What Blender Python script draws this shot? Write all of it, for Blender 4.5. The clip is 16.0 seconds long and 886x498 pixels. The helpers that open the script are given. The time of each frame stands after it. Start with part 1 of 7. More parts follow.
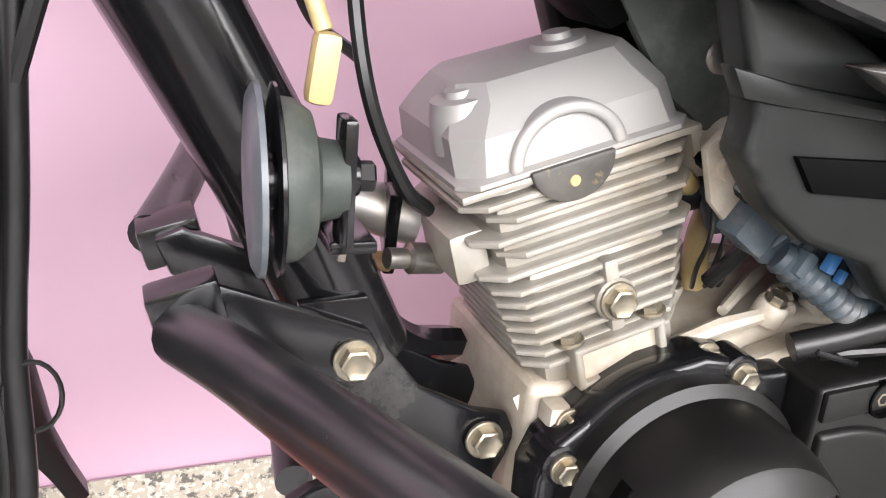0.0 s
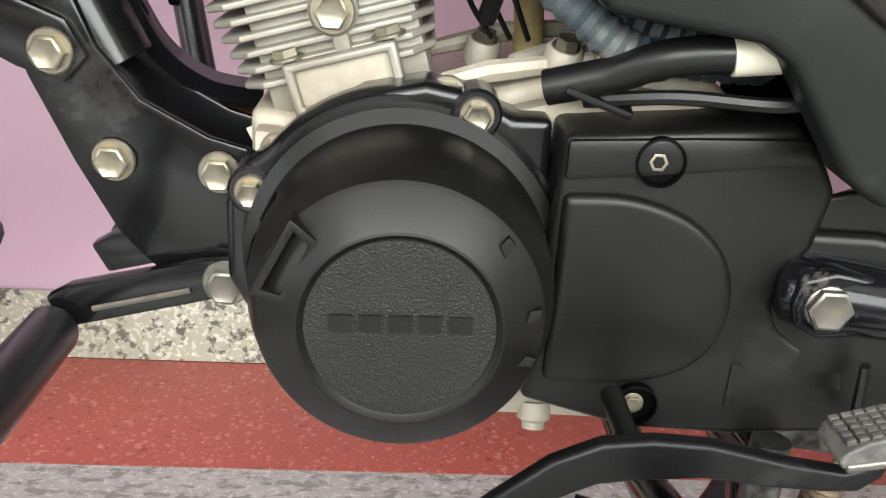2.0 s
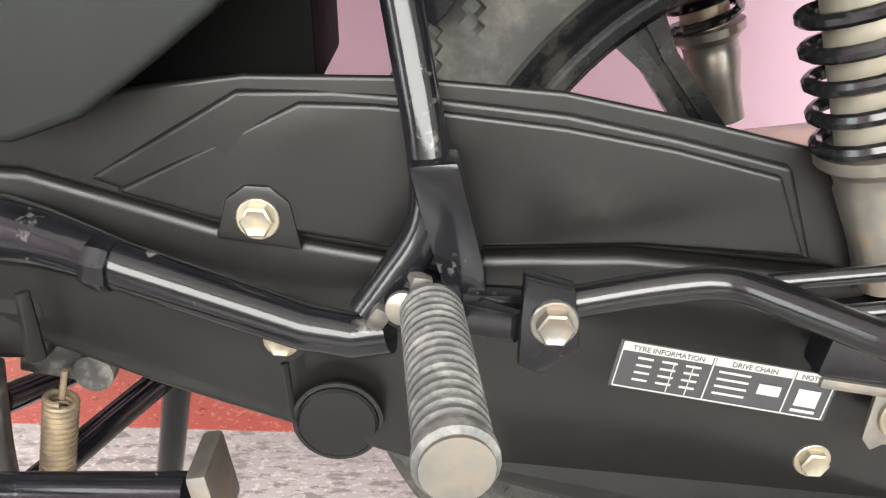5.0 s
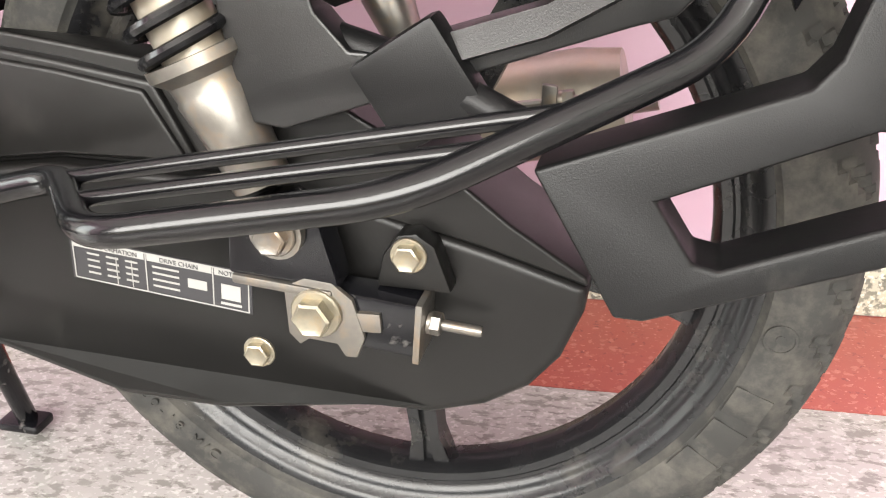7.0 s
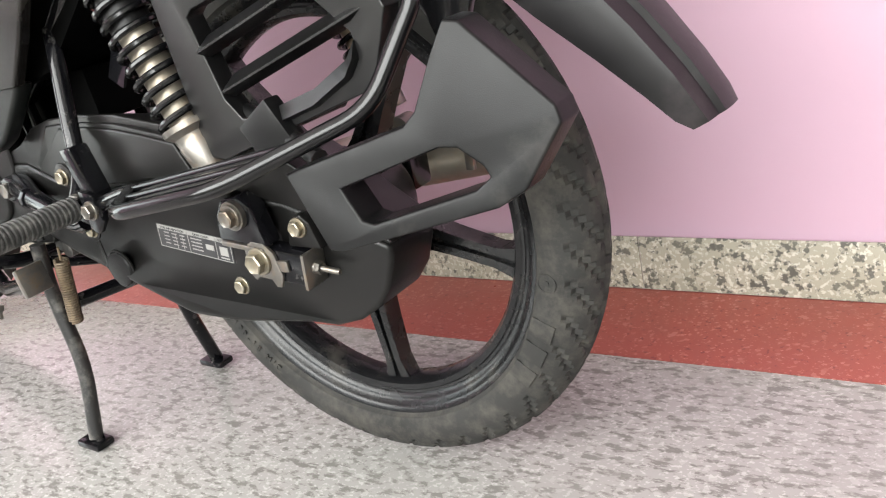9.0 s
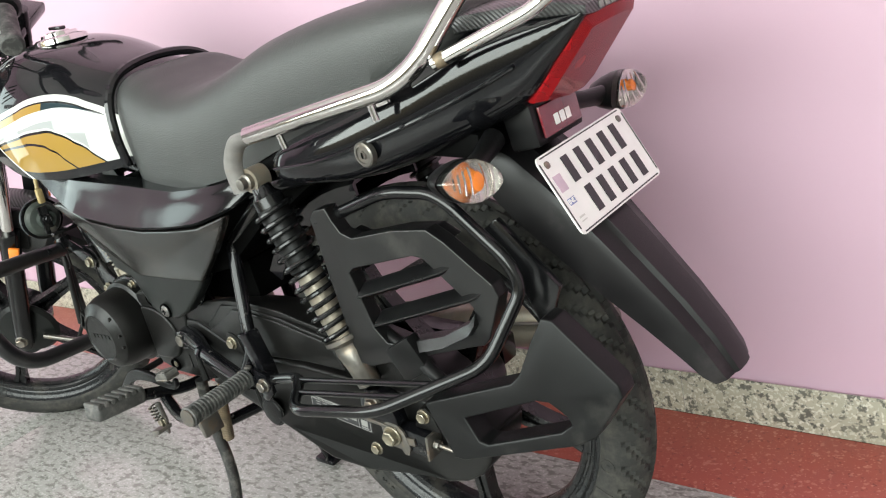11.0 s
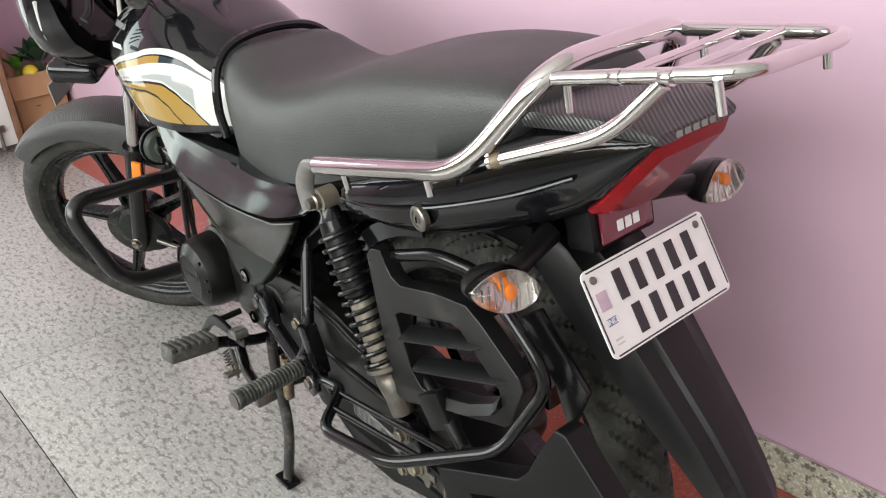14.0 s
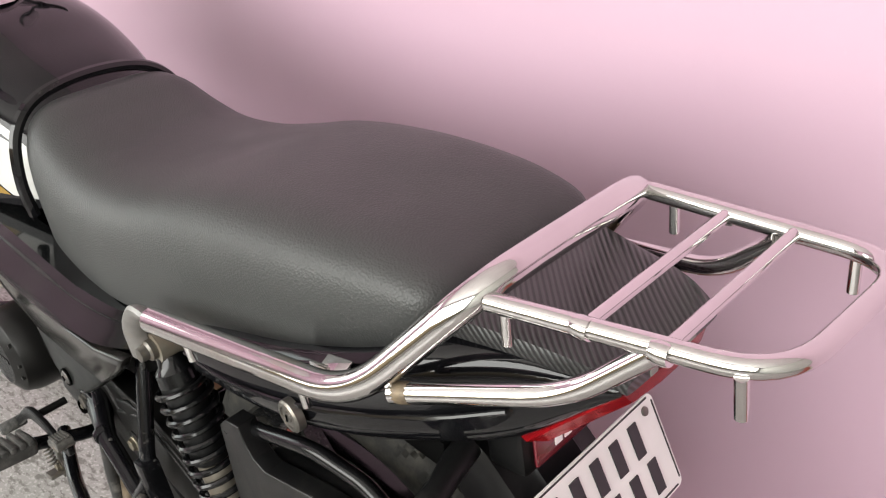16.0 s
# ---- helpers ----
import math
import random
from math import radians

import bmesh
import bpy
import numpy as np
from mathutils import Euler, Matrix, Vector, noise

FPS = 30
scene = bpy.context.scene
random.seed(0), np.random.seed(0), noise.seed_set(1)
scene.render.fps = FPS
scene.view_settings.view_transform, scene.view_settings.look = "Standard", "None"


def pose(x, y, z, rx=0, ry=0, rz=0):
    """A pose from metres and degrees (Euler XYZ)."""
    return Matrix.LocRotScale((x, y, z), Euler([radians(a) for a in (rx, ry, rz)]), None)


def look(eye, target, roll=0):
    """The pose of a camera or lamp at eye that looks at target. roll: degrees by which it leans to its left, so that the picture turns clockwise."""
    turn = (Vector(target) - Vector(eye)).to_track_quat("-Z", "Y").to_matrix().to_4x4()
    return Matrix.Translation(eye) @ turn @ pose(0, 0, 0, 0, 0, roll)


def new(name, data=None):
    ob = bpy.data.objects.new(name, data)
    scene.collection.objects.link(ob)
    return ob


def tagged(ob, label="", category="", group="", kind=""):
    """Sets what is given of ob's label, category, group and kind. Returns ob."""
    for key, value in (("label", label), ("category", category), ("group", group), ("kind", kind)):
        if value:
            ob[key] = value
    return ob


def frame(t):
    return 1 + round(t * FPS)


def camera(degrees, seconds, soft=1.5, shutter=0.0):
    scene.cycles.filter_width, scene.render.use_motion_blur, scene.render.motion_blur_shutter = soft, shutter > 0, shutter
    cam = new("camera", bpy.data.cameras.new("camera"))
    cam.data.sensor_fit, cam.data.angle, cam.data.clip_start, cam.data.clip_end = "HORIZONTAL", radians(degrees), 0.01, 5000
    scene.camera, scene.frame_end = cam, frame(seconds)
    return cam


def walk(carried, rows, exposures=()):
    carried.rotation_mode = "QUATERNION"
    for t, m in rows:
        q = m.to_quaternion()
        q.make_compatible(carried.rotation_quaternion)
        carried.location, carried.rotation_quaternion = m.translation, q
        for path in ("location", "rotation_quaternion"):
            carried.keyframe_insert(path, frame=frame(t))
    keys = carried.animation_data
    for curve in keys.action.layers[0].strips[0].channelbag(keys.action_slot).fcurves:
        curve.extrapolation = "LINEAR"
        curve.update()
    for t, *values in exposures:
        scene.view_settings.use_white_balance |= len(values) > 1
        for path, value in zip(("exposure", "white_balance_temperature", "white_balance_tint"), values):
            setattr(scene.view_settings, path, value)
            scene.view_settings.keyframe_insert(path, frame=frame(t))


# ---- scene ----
cam = camera(53.09, 16.0, soft=1.15)
PATH = [
    (0, (-0.9889, -0.4241, 0.6727), (-0.2621, 1.3217, 0.0216), 4.45),
    (0.5, (-0.9311, -0.4533, 0.6481), (-0.3782, 1.3511, -0.0140), 4.65),
    (1, (-0.8612, -0.4792, 0.6075), (-0.4989, 1.3580, -0.0948), 4.79),
    (1.5, (-0.7695, -0.4872, 0.5717), (-0.5692, 1.3641, -0.1580), 4.40),
    (2, (-0.6960, -0.4840, 0.5558), (-0.5780, 1.3631, -0.2021), 3.69),
    (2.5, (-0.6259, -0.4729, 0.5495), (-0.5277, 1.3667, -0.2293), 3.61),
    (3, (-0.5828, -0.4669, 0.5485), (-0.4845, 1.3659, -0.2461), 3.52),
    (3.5, (-0.5363, -0.4633, 0.5222), (-0.3416, 1.3575, -0.2822), 4.90),
    (4, (-0.4619, -0.4796, 0.5354), (-0.2370, 1.3495, -0.2415), 5.07),
    (4.5, (-0.3739, -0.5038, 0.5491), (-0.2126, 1.3277, -0.2380), 4.46),
    (5, (-0.2628, -0.5358, 0.5672), (-0.1879, 1.2997, -0.2235), 3.23),
    (5.2, (-0.2221, -0.5426, 0.5724), (-0.1818, 1.2934, -0.2195), 2.78),
    (7.3, (0.2606, -0.5604, 0.5423), (-0.3661, 1.1519, -0.2793), -5.47),
    (7.5, (0.3139, -0.5636, 0.5292), (-0.4213, 1.1193, -0.2629), -6.68),
    (8, (0.4332, -0.5847, 0.5248), (-0.5096, 1.0124, -0.2238), -9.56),
    (8.2, (0.4801, -0.6087, 0.5305), (-0.5267, 0.9561, -0.2029), -10.44),
    (10.3, (0.8037, -0.8282, 0.7798), (-0.4160, 0.6230, 0.1423), -13.02),
    (10.5, (0.8006, -0.8370, 0.8180), (-0.4298, 0.6041, 0.1781), -13.01),
    (11, (0.7791, -0.8724, 0.9305), (-0.4587, 0.5548, 0.2740), -12.45),
    (11.5, (0.7651, -0.8898, 1.0201), (-0.5087, 0.5040, 0.3608), -11.80),
    (12, (0.7978, -0.8993, 1.0731), (-0.5305, 0.4443, 0.4170), -10.58),
    (12.5, (0.8641, -0.8909, 1.1016), (-0.5256, 0.3827, 0.4333), -9.27),
    (13, (0.9117, -0.8654, 1.1160), (-0.5239, 0.3284, 0.3991), -8.15),
    (13.5, (0.8840, -0.8058, 1.1052), (-0.5597, 0.3316, 0.3166), -7.03),
    (14, (0.8155, -0.6970, 1.1052), (-0.6213, 0.4025, 0.2528), -5.88),
    (14.5, (0.7137, -0.6016, 1.0904), (-0.6841, 0.5036, 0.1822), -4.84),
    (15, (0.6630, -0.5090, 1.1805), (-0.6792, 0.6357, 0.2380), -3.41),
    (15.5, (0.6495, -0.4936, 1.2311), (-0.6054, 0.7090, 0.2417), -2.04),
    (16, (0.5573, -0.4840, 1.2112), (-0.6151, 0.7693, 0.1842), -1.38),
]
walk(cam, [(t, look(eye, target, roll)) for t, eye, target, roll in PATH],
     exposures=((0.0, 0.80, 6500, 15), (1.0, 0.62, 6500, 11), (2.5, 0.30, 6500, 4), (3.5, 1.0, 6800, 8), (5.0, 1.16, 6700, 8), (7.5, 0.84, 6900, 12), (8.0, 0.7, 6800, 13), (10.5, 0.0, 6400, -1), (12.5, -0.22, 6500, 2), (13.5, -0.29, 6500, 4), (14.5, -0.40, 6500, 5), (16.0, -0.34, 6700, 8)))

# ---- light: daylight through a wide opening and a doorway ----
world = bpy.data.worlds.new("sky")
scene.world = world
world.use_nodes = True
wn = world.node_tree.nodes
sky = wn.new("ShaderNodeTexSky")
sky.sky_type, sky.sun_disc = "NISHITA", False
sky.sun_elevation, sky.sun_rotation = radians(48), radians(200)
world.node_tree.links.new(sky.outputs["Color"], wn["Background"].inputs["Color"])
wn["Background"].inputs["Strength"].default_value = 0.12


def area_lamp(name, eye, target, sx, sy, power, colour):
    lamp = bpy.data.lights.new(name, "AREA")
    lamp.shape, lamp.size, lamp.size_y, lamp.energy, lamp.color = "RECTANGLE", sx, sy, power, colour
    ob = new(name, lamp)
    ob.matrix_world = look(eye, target)
    return ob


area_lamp("gate_daylight", (-0.3, -3.02, 1.76), (-0.3, 0.0, 1.5), 5.2, 1.7, 335, (1.0, 1.0, 0.975))
area_lamp("doorway_daylight", (-3.66, -1.35, 1.1), (0.0, -1.1, 0.8), 1.0, 2.1, 34, (0.94, 1.0, 0.985))

# ---- materials ----


def node_mat(name):
    m = bpy.data.materials.new(name)
    m.use_nodes = True
    nt = m.node_tree
    return m, nt, nt.nodes["Principled BSDF"]


def mixc(nt, fac, a, b):
    n = nt.nodes.new("ShaderNodeMix")
    n.data_type = "RGBA"
    for sock, v in ((n.inputs[0], fac), (n.inputs[6], a), (n.inputs[7], b)):
        if hasattr(v, "is_linked"):
            nt.links.new(v, sock)
        elif isinstance(v, tuple):
            sock.default_value = (*v, 1)
        else:
            sock.default_value = v
    return n.outputs[2]


def tex_noise(nt, scale, detail=4.0, rough=0.55, coords=None, stretch=None):
    n = nt.nodes.new("ShaderNodeTexNoise")
    n.inputs["Scale"].default_value, n.inputs["Detail"].default_value, n.inputs["Roughness"].default_value = scale, detail, rough
    if coords is None:
        coords = nt.nodes.new("ShaderNodeTexCoord").outputs["Object"]
    if stretch:
        mp = nt.nodes.new("ShaderNodeMapping")
        mp.inputs["Scale"].default_value = stretch
        nt.links.new(coords, mp.inputs["Vector"])
        coords = mp.outputs["Vector"]
    nt.links.new(coords, n.inputs["Vector"])
    return n.outputs["Fac"]


def ramp(nt, fac, *stops, constant=False):
    n = nt.nodes.new("ShaderNodeValToRGB")
    n.color_ramp.interpolation = "CONSTANT" if constant else "LINEAR"
    els = n.color_ramp.elements
    while len(els) < len(stops):
        els.new(1.0)
    for e, (p, c) in zip(els, stops):
        e.position = p
        e.color = (*c, 1) if isinstance(c, tuple) else (c, c, c, 1)
    nt.links.new(fac, n.inputs["Fac"])
    return n.outputs["Color"]


def calc(nt, op, a, b=0.0, c=0.0):
    n = nt.nodes.new("ShaderNodeMath")
    n.operation = op
    for sock, v in zip(n.inputs, (a, b, c)):
        if hasattr(v, "is_linked"):
            nt.links.new(v, sock)
        else:
            sock.default_value = v
    return n.outputs[0]


def bump(nt, bsdf, height, strength, distance=0.001, prev=None):
    n = nt.nodes.new("ShaderNodeBump")
    n.inputs["Strength"].default_value, n.inputs["Distance"].default_value = strength, distance
    nt.links.new(height, n.inputs["Height"])
    if prev is not None:
        nt.links.new(prev, n.inputs["Normal"])
    nt.links.new(n.outputs["Normal"], bsdf.inputs["Normal"])
    return n.outputs["Normal"]


def surface(name, colour, rough=0.5, metal=0.0, vary=0.25, scale=18.0, grain=220.0, grain_bump=0.15, dirt=None, dirt_amount=0.5,
            dirt_scale=9.0, coat=0.0, rough_vary=0.12, spec=0.5, depth=0.0006):
    """A surface with broad variation, fine grain and, where given, dust or stains of their own shape."""
    m, nt, b = node_mat(name)
    broad = tex_noise(nt, scale, 5)
    dark, lite = tuple(c * (1 - vary) for c in colour), tuple(min(1, c * (1 + vary)) for c in colour)
    col = ramp(nt, broad, (0.3, dark), (0.7, lite))
    if dirt:
        mask = ramp(nt, tex_noise(nt, dirt_scale, 8, 0.68), (0.62 - 0.3 * dirt_amount, 0.0), (0.8, 1.0))
        col = mixc(nt, mask, col, dirt)
    nt.links.new(col, b.inputs["Base Color"])
    fine = tex_noise(nt, grain, 3)
    r = calc(nt, "MULTIPLY_ADD", tex_noise(nt, scale * 2.3, 4), 2 * rough_vary, rough - rough_vary)
    nt.links.new(r, b.inputs["Roughness"])
    b.inputs["Metallic"].default_value = metal
    b.inputs["Coat Weight"].default_value = coat
    b.inputs["Coat Roughness"].default_value = 0.04
    b.inputs["Specular IOR Level"].default_value = spec
    if grain_bump:
        bump(nt, b, fine, grain_bump, depth)
    return m


BLACK_PAINT = surface("black_gloss_paint", (0.005, 0.005, 0.006), 0.06, 0, 0.2, 6, 600, 0.02, coat=0.0, rough_vary=0.03, spec=0.4, dirt=(0.04, 0.037, 0.034), dirt_amount=0.04)
BLACK_PLASTIC = surface("black_grained_plastic", (0.004, 0.004, 0.0042), 0.36, 0, 0.2, 9, 1500, 0.35, depth=0.0004, spec=0.2, dirt=(0.035, 0.033, 0.03), dirt_amount=0.12)
CASE_PLASTIC = surface("matt_black_case", (0.0045, 0.0043, 0.0041), 0.36, 0, 0.15, 9, 1800, 0.22, depth=0.0003, spec=0.26, dirt=(0.016, 0.015, 0.014), dirt_amount=0.02)
GREY_BLACK = surface("greenish_black_plastic", (0.0062, 0.0072, 0.0067), 0.4, 0, 0.15, 9, 1500, 0.2, depth=0.0003, spec=0.22, dirt=(0.06, 0.056, 0.048), dirt_amount=0.15)
FRAME_BLACK = surface("satin_black_steel", (0.004, 0.004, 0.0045), 0.17, 0, 0.25, 14, 400, 0.05, spec=0.36, rough_vary=0.08, dirt=(0.045, 0.042, 0.038), dirt_amount=0.05)
WORN_BLACK = surface("worn_black_enamel", (0.0045, 0.0045, 0.0055), 0.14, 0, 0.3, 25, 300, 0.10, spec=0.27, rough_vary=0.07, dirt=(0.16, 0.15, 0.14), dirt_amount=0.03, dirt_scale=45)
COVER_BLACK = surface("satin_black_engine_paint", (0.0045, 0.0045, 0.005), 0.24, 0, 0.2, 12, 500, 0.06, spec=0.4)
CAST_ALU = surface("cast_aluminium", (0.265, 0.25, 0.218), 0.44, 0.4, 0.2, 22, 700, 0.3, dirt=(0.175, 0.135, 0.085), dirt_amount=0.62, dirt_scale=16)
DUSTY_ALU = surface("dusty_cast_aluminium", (0.36, 0.325, 0.27), 0.6, 0.2, 0.2, 22, 700, 0.35, dirt=(0.22, 0.17, 0.11), dirt_amount=0.7, dirt_scale=24)
SILVER_PAINT = surface("silver_painted_alloy", (0.235, 0.23, 0.222), 0.52, 0.3, 0.06, 10, 900, 0.05, dirt=(0.30, 0.275, 0.24), dirt_amount=0.15)
CHROME = surface("chrome", (0.62, 0.605, 0.595), 0.07, 1.0, 0.05, 12, 300, 0.02, rough_vary=0.03, dirt=(0.55, 0.48, 0.38), dirt_amount=0.06)
ZINC = surface("yellow_zinc_plate", (0.25, 0.226, 0.175), 0.36, 0.85, 0.18, 120, 900, 0.1, dirt=(0.26, 0.19, 0.10), dirt_amount=0.35, dirt_scale=120)
STEEL = surface("bare_steel", (0.165, 0.155, 0.14), 0.36, 0.85, 0.18, 60, 900, 0.12, dirt=(0.22, 0.15, 0.09), dirt_amount=0.4, dirt_scale=60)
RUST = surface("rusty_pipe", (0.21, 0.125, 0.062), 0.6, 0.3, 0.35, 30, 500, 0.25, dirt=(0.24, 0.16, 0.09), dirt_amount=0.5)
SHOCK_TUBE = surface("dusty_shock_tube", (0.25, 0.225, 0.185), 0.4, 0.6, 0.15, 30, 600, 0.1, dirt=(0.33, 0.23, 0.14), dirt_amount=0.5)
RUBBER = surface("tyre_rubber", (0.026, 0.0255, 0.024), 0.72, 0, 0.2, 14, 350, 0.3, dirt=(0.075, 0.069, 0.059), dirt_amount=0.55, dirt_scale=38, spec=0.2)
GRIP_RUBBER = surface("worn_grip_rubber", (0.035, 0.035, 0.034), 0.6, 0, 0.25, 40, 500, 0.3, dirt=(0.16, 0.155, 0.145), dirt_amount=0.5, dirt_scale=60, spec=0.3)
WHEEL_BLACK = surface("black_alloy_wheel", (0.006, 0.006, 0.0065), 0.26, 0.0, 0.2, 20, 500, 0.1, spec=0.3, dirt=(0.06, 0.055, 0.046), dirt_amount=0.3)
CABLE = surface("black_cable_sheath", (0.005, 0.005, 0.005), 0.36, 0, 0.1, 30, 500, 0.05, spec=0.35)
HOSE_GREY = surface("dusty_corrugated_hose", (0.040, 0.055, 0.066), 0.5, 0, 0.25, 40, 500, 0.15, dirt=(0.14, 0.13, 0.115), dirt_amount=0.4, dirt_scale=40)
DUSTY_GREEN = surface("dusty_green_plastic", (0.030, 0.036, 0.032), 0.5, 0, 0.2, 20, 900, 0.2, spec=0.25, dirt=(0.085, 0.085, 0.075), dirt_amount=0.45, dirt_scale=22)
HORN_GREY = surface("blue_grey_horn_paint", (0.055, 0.064, 0.072), 0.42, 0, 0.15, 30, 500, 0.08, dirt=(0.16, 0.15, 0.14), dirt_amount=0.25, dirt_scale=30)
PIPE_GREY = surface("dull_steel_pipe", (0.27, 0.26, 0.25), 0.42, 0.75, 0.2, 26, 500, 0.15, dirt=(0.24, 0.17, 0.10), dirt_amount=0.4, dirt_scale=20)
WELD = surface("dark_weld_bead", (0.09, 0.085, 0.08), 0.4, 0.6, 0.4, 120, 300, 0.4, dirt=(0.18, 0.15, 0.12), dirt_amount=0.4, dirt_scale=120)
BADGE_PLASTIC = surface("stippled_black_plastic", (0.008, 0.008, 0.008), 0.45, 0, 0.2, 30, 900, 0.5, spec=0.3, depth=0.0015)
PANEL_DULL = surface("dusty_black_gloss", (0.011, 0.0102, 0.0095), 0.16, 0, 0.25, 8, 600, 0.03, spec=0.28, dirt=(0.04, 0.036, 0.032), dirt_amount=0.3, dirt_scale=12)
DUSTY_GRIP = surface("dusty_ridged_rubber", (0.055, 0.054, 0.052), 0.6, 0, 0.25, 40, 500, 0.3, dirt=(0.16, 0.152, 0.144), dirt_amount=0.5, dirt_scale=45, spec=0.3)
MUD_PLASTIC = surface("dusty_mudguard_plastic", (0.006, 0.0055, 0.006), 0.36, 0, 0.2, 7, 1200, 0.3, depth=0.0004, spec=0.26, dirt=(0.03, 0.026, 0.027), dirt_amount=0.3, dirt_scale=14)
WING_GLOSS = surface("dusty_gloss_panel", (0.005, 0.0053, 0.0056), 0.1, 0, 0.25, 7, 600, 0.02, spec=0.36, rough_vary=0.03, dirt=(0.03, 0.028, 0.026), dirt_amount=0.12, dirt_scale=10)
GUARD_SATIN = surface("grey_black_satin_enamel", (0.008, 0.008, 0.009), 0.3, 0, 0.2, 10, 400, 0.05, spec=0.55, rough_vary=0.08, dirt=(0.05, 0.046, 0.042), dirt_amount=0.2)
SCREW_GREY = surface("dull_grey_screw", (0.085, 0.082, 0.08), 0.45, 0.5, 0.3, 160, 500, 0.2, dirt=(0.16, 0.13, 0.11), dirt_amount=0.4, dirt_scale=120)
PANEL_SATIN = surface("satin_black_moulding", (0.005, 0.005, 0.0052), 0.32, 0, 0.2, 9, 1300, 0.3, depth=0.0004, spec=0.42, dirt=(0.035, 0.033, 0.03), dirt_amount=0.12)
# almost no colour or sheen: shade of gaps, wells and slots put into the colour
SHADE_BLACK = surface("cavity_shade_black", (0.0012, 0.0012, 0.0012), 0.6, 0, 0.2, 20, 500, 0.05, spec=0.04)
WHITE_INK = surface("white_print", (0.2, 0.197, 0.187), 0.5, 0, 0.06, 30, 500, 0.0)
BLACK_INK = surface("black_ink", (0.012, 0.012, 0.014), 0.4, 0, 0.1, 30, 500, 0.0)
PLATE_WHITE = surface("white_reflective_plate", (0.70, 0.685, 0.675), 0.35, 0, 0.04, 30, 900, 0.05, dirt=(0.5, 0.45, 0.4), dirt_amount=0.12)
PLAQUE_RED = surface("dark_red_plaque", (0.11, 0.008, 0.015), 0.2, 0, 0.1, 30, 500, 0.02, coat=0.5)
AMBER = surface("amber_plastic", (0.75, 0.20, 0.02), 0.2, 0, 0.1, 60, 300, 0.05, coat=0.4)
BRASS = surface("yellowed_connector", (0.30, 0.225, 0.10), 0.4, 0.0, 0.2, 60, 300, 0.1, dirt=(0.18, 0.13, 0.07), dirt_amount=0.3, dirt_scale=60)
STAND_DUSTY = surface("dusty_stand_enamel", (0.012, 0.0115, 0.011), 0.34, 0, 0.3, 30, 400, 0.15, dirt=(0.15, 0.14, 0.125), dirt_amount=0.45, dirt_scale=50)
SPRING_TAN = surface("brown_dusty_steel", (0.13, 0.10, 0.068), 0.5, 0.5, 0.25, 60, 700, 0.2, dirt=(0.23, 0.17, 0.10), dirt_amount=0.5, dirt_scale=60)
WORN_PAD = surface("worn_grey_rubber", (0.06, 0.057, 0.053), 0.55, 0, 0.3, 60, 500, 0.3, dirt=(0.17, 0.158, 0.14), dirt_amount=0.5, dirt_scale=70)
CREAM = surface("cream_tape", (0.46, 0.43, 0.35), 0.5, 0, 0.08, 60, 300, 0.1)
CARDBOARD = surface("brown_cardboard", (0.36, 0.20, 0.10), 0.75, 0, 0.1, 8, 300, 0.1)
GREEN = surface("green_plastic", (0.12, 0.33, 0.05), 0.4, 0, 0.3, 20, 300, 0.05)
YELLOW = surface("yellow_plastic", (0.65, 0.50, 0.03), 0.4, 0, 0.1, 20, 300, 0.05)
BROWN_WOOD = surface("brown_wood", (0.20, 0.10, 0.06), 0.5, 0, 0.25, 20, 200, 0.1)
DOOR_WHITE = surface("white_door_paint", (0.66, 0.66, 0.63), 0.35, 0, 0.05, 3, 150, 0.08)


def make_glass(name, colour, rough=0.02, ior=1.45):
    m, nt, b = node_mat(name)
    b.inputs["Base Color"].default_value = (*colour, 1)
    b.inputs["Roughness"].default_value = rough
    b.inputs["Transmission Weight"].default_value = 1.0
    b.inputs["IOR"].default_value = ior
    return m


CLEAR_LENS = make_glass("clear_lens", (0.97, 0.965, 0.95), 0.03, 1.2)
RED_LENS = surface("red_tail_lens", (0.42, 0.010, 0.016), 0.14, 0, 0.3, 25, 400, 0.02, coat=0.15, rough_vary=0.05, spec=0.35)
lens_node = RED_LENS.node_tree.nodes["Principled BSDF"]
lens_node.inputs["Transmission Weight"].default_value = 0.6
lens_node.inputs["IOR"].default_value = 1.2
SILVER_BOWL = surface("silvered_reflector", (0.62, 0.60, 0.58), 0.22, 0.9, 0.1, 200, 300, 0.1)
BRIGHT_RED = surface("bright_red_element", (0.85, 0.10, 0.05), 0.15, 0, 0.3, 120, 300, 0.05)
MIRROR = surface("mirror_glass", (0.9, 0.9, 0.9), 0.02, 1.0, 0.01, 5, 100, 0.0, rough_vary=0.0)


def vinyl_mat():
    m, nt, b = node_mat("black_seat_vinyl")
    co = nt.nodes.new("ShaderNodeTexCoord").outputs["Object"]
    v = nt.nodes.new("ShaderNodeTexVoronoi")
    v.inputs["Scale"].default_value = 470
    nt.links.new(co, v.inputs["Vector"])
    nt.links.new(ramp(nt, tex_noise(nt, 7, 4), (0.3, (0.026, 0.0275, 0.0268)), (0.7, (0.034, 0.0355, 0.0345))), b.inputs["Base Color"])
    nt.links.new(calc(nt, "MULTIPLY_ADD", tex_noise(nt, 12, 5), 0.16, 0.42), b.inputs["Roughness"])
    b.inputs["Specular IOR Level"].default_value = 0.48
    n1 = bump(nt, b, v.outputs["Distance"], 0.42, 0.0009)
    bump(nt, b, tex_noise(nt, 30, 3), 0.12, 0.002, n1)
    return m


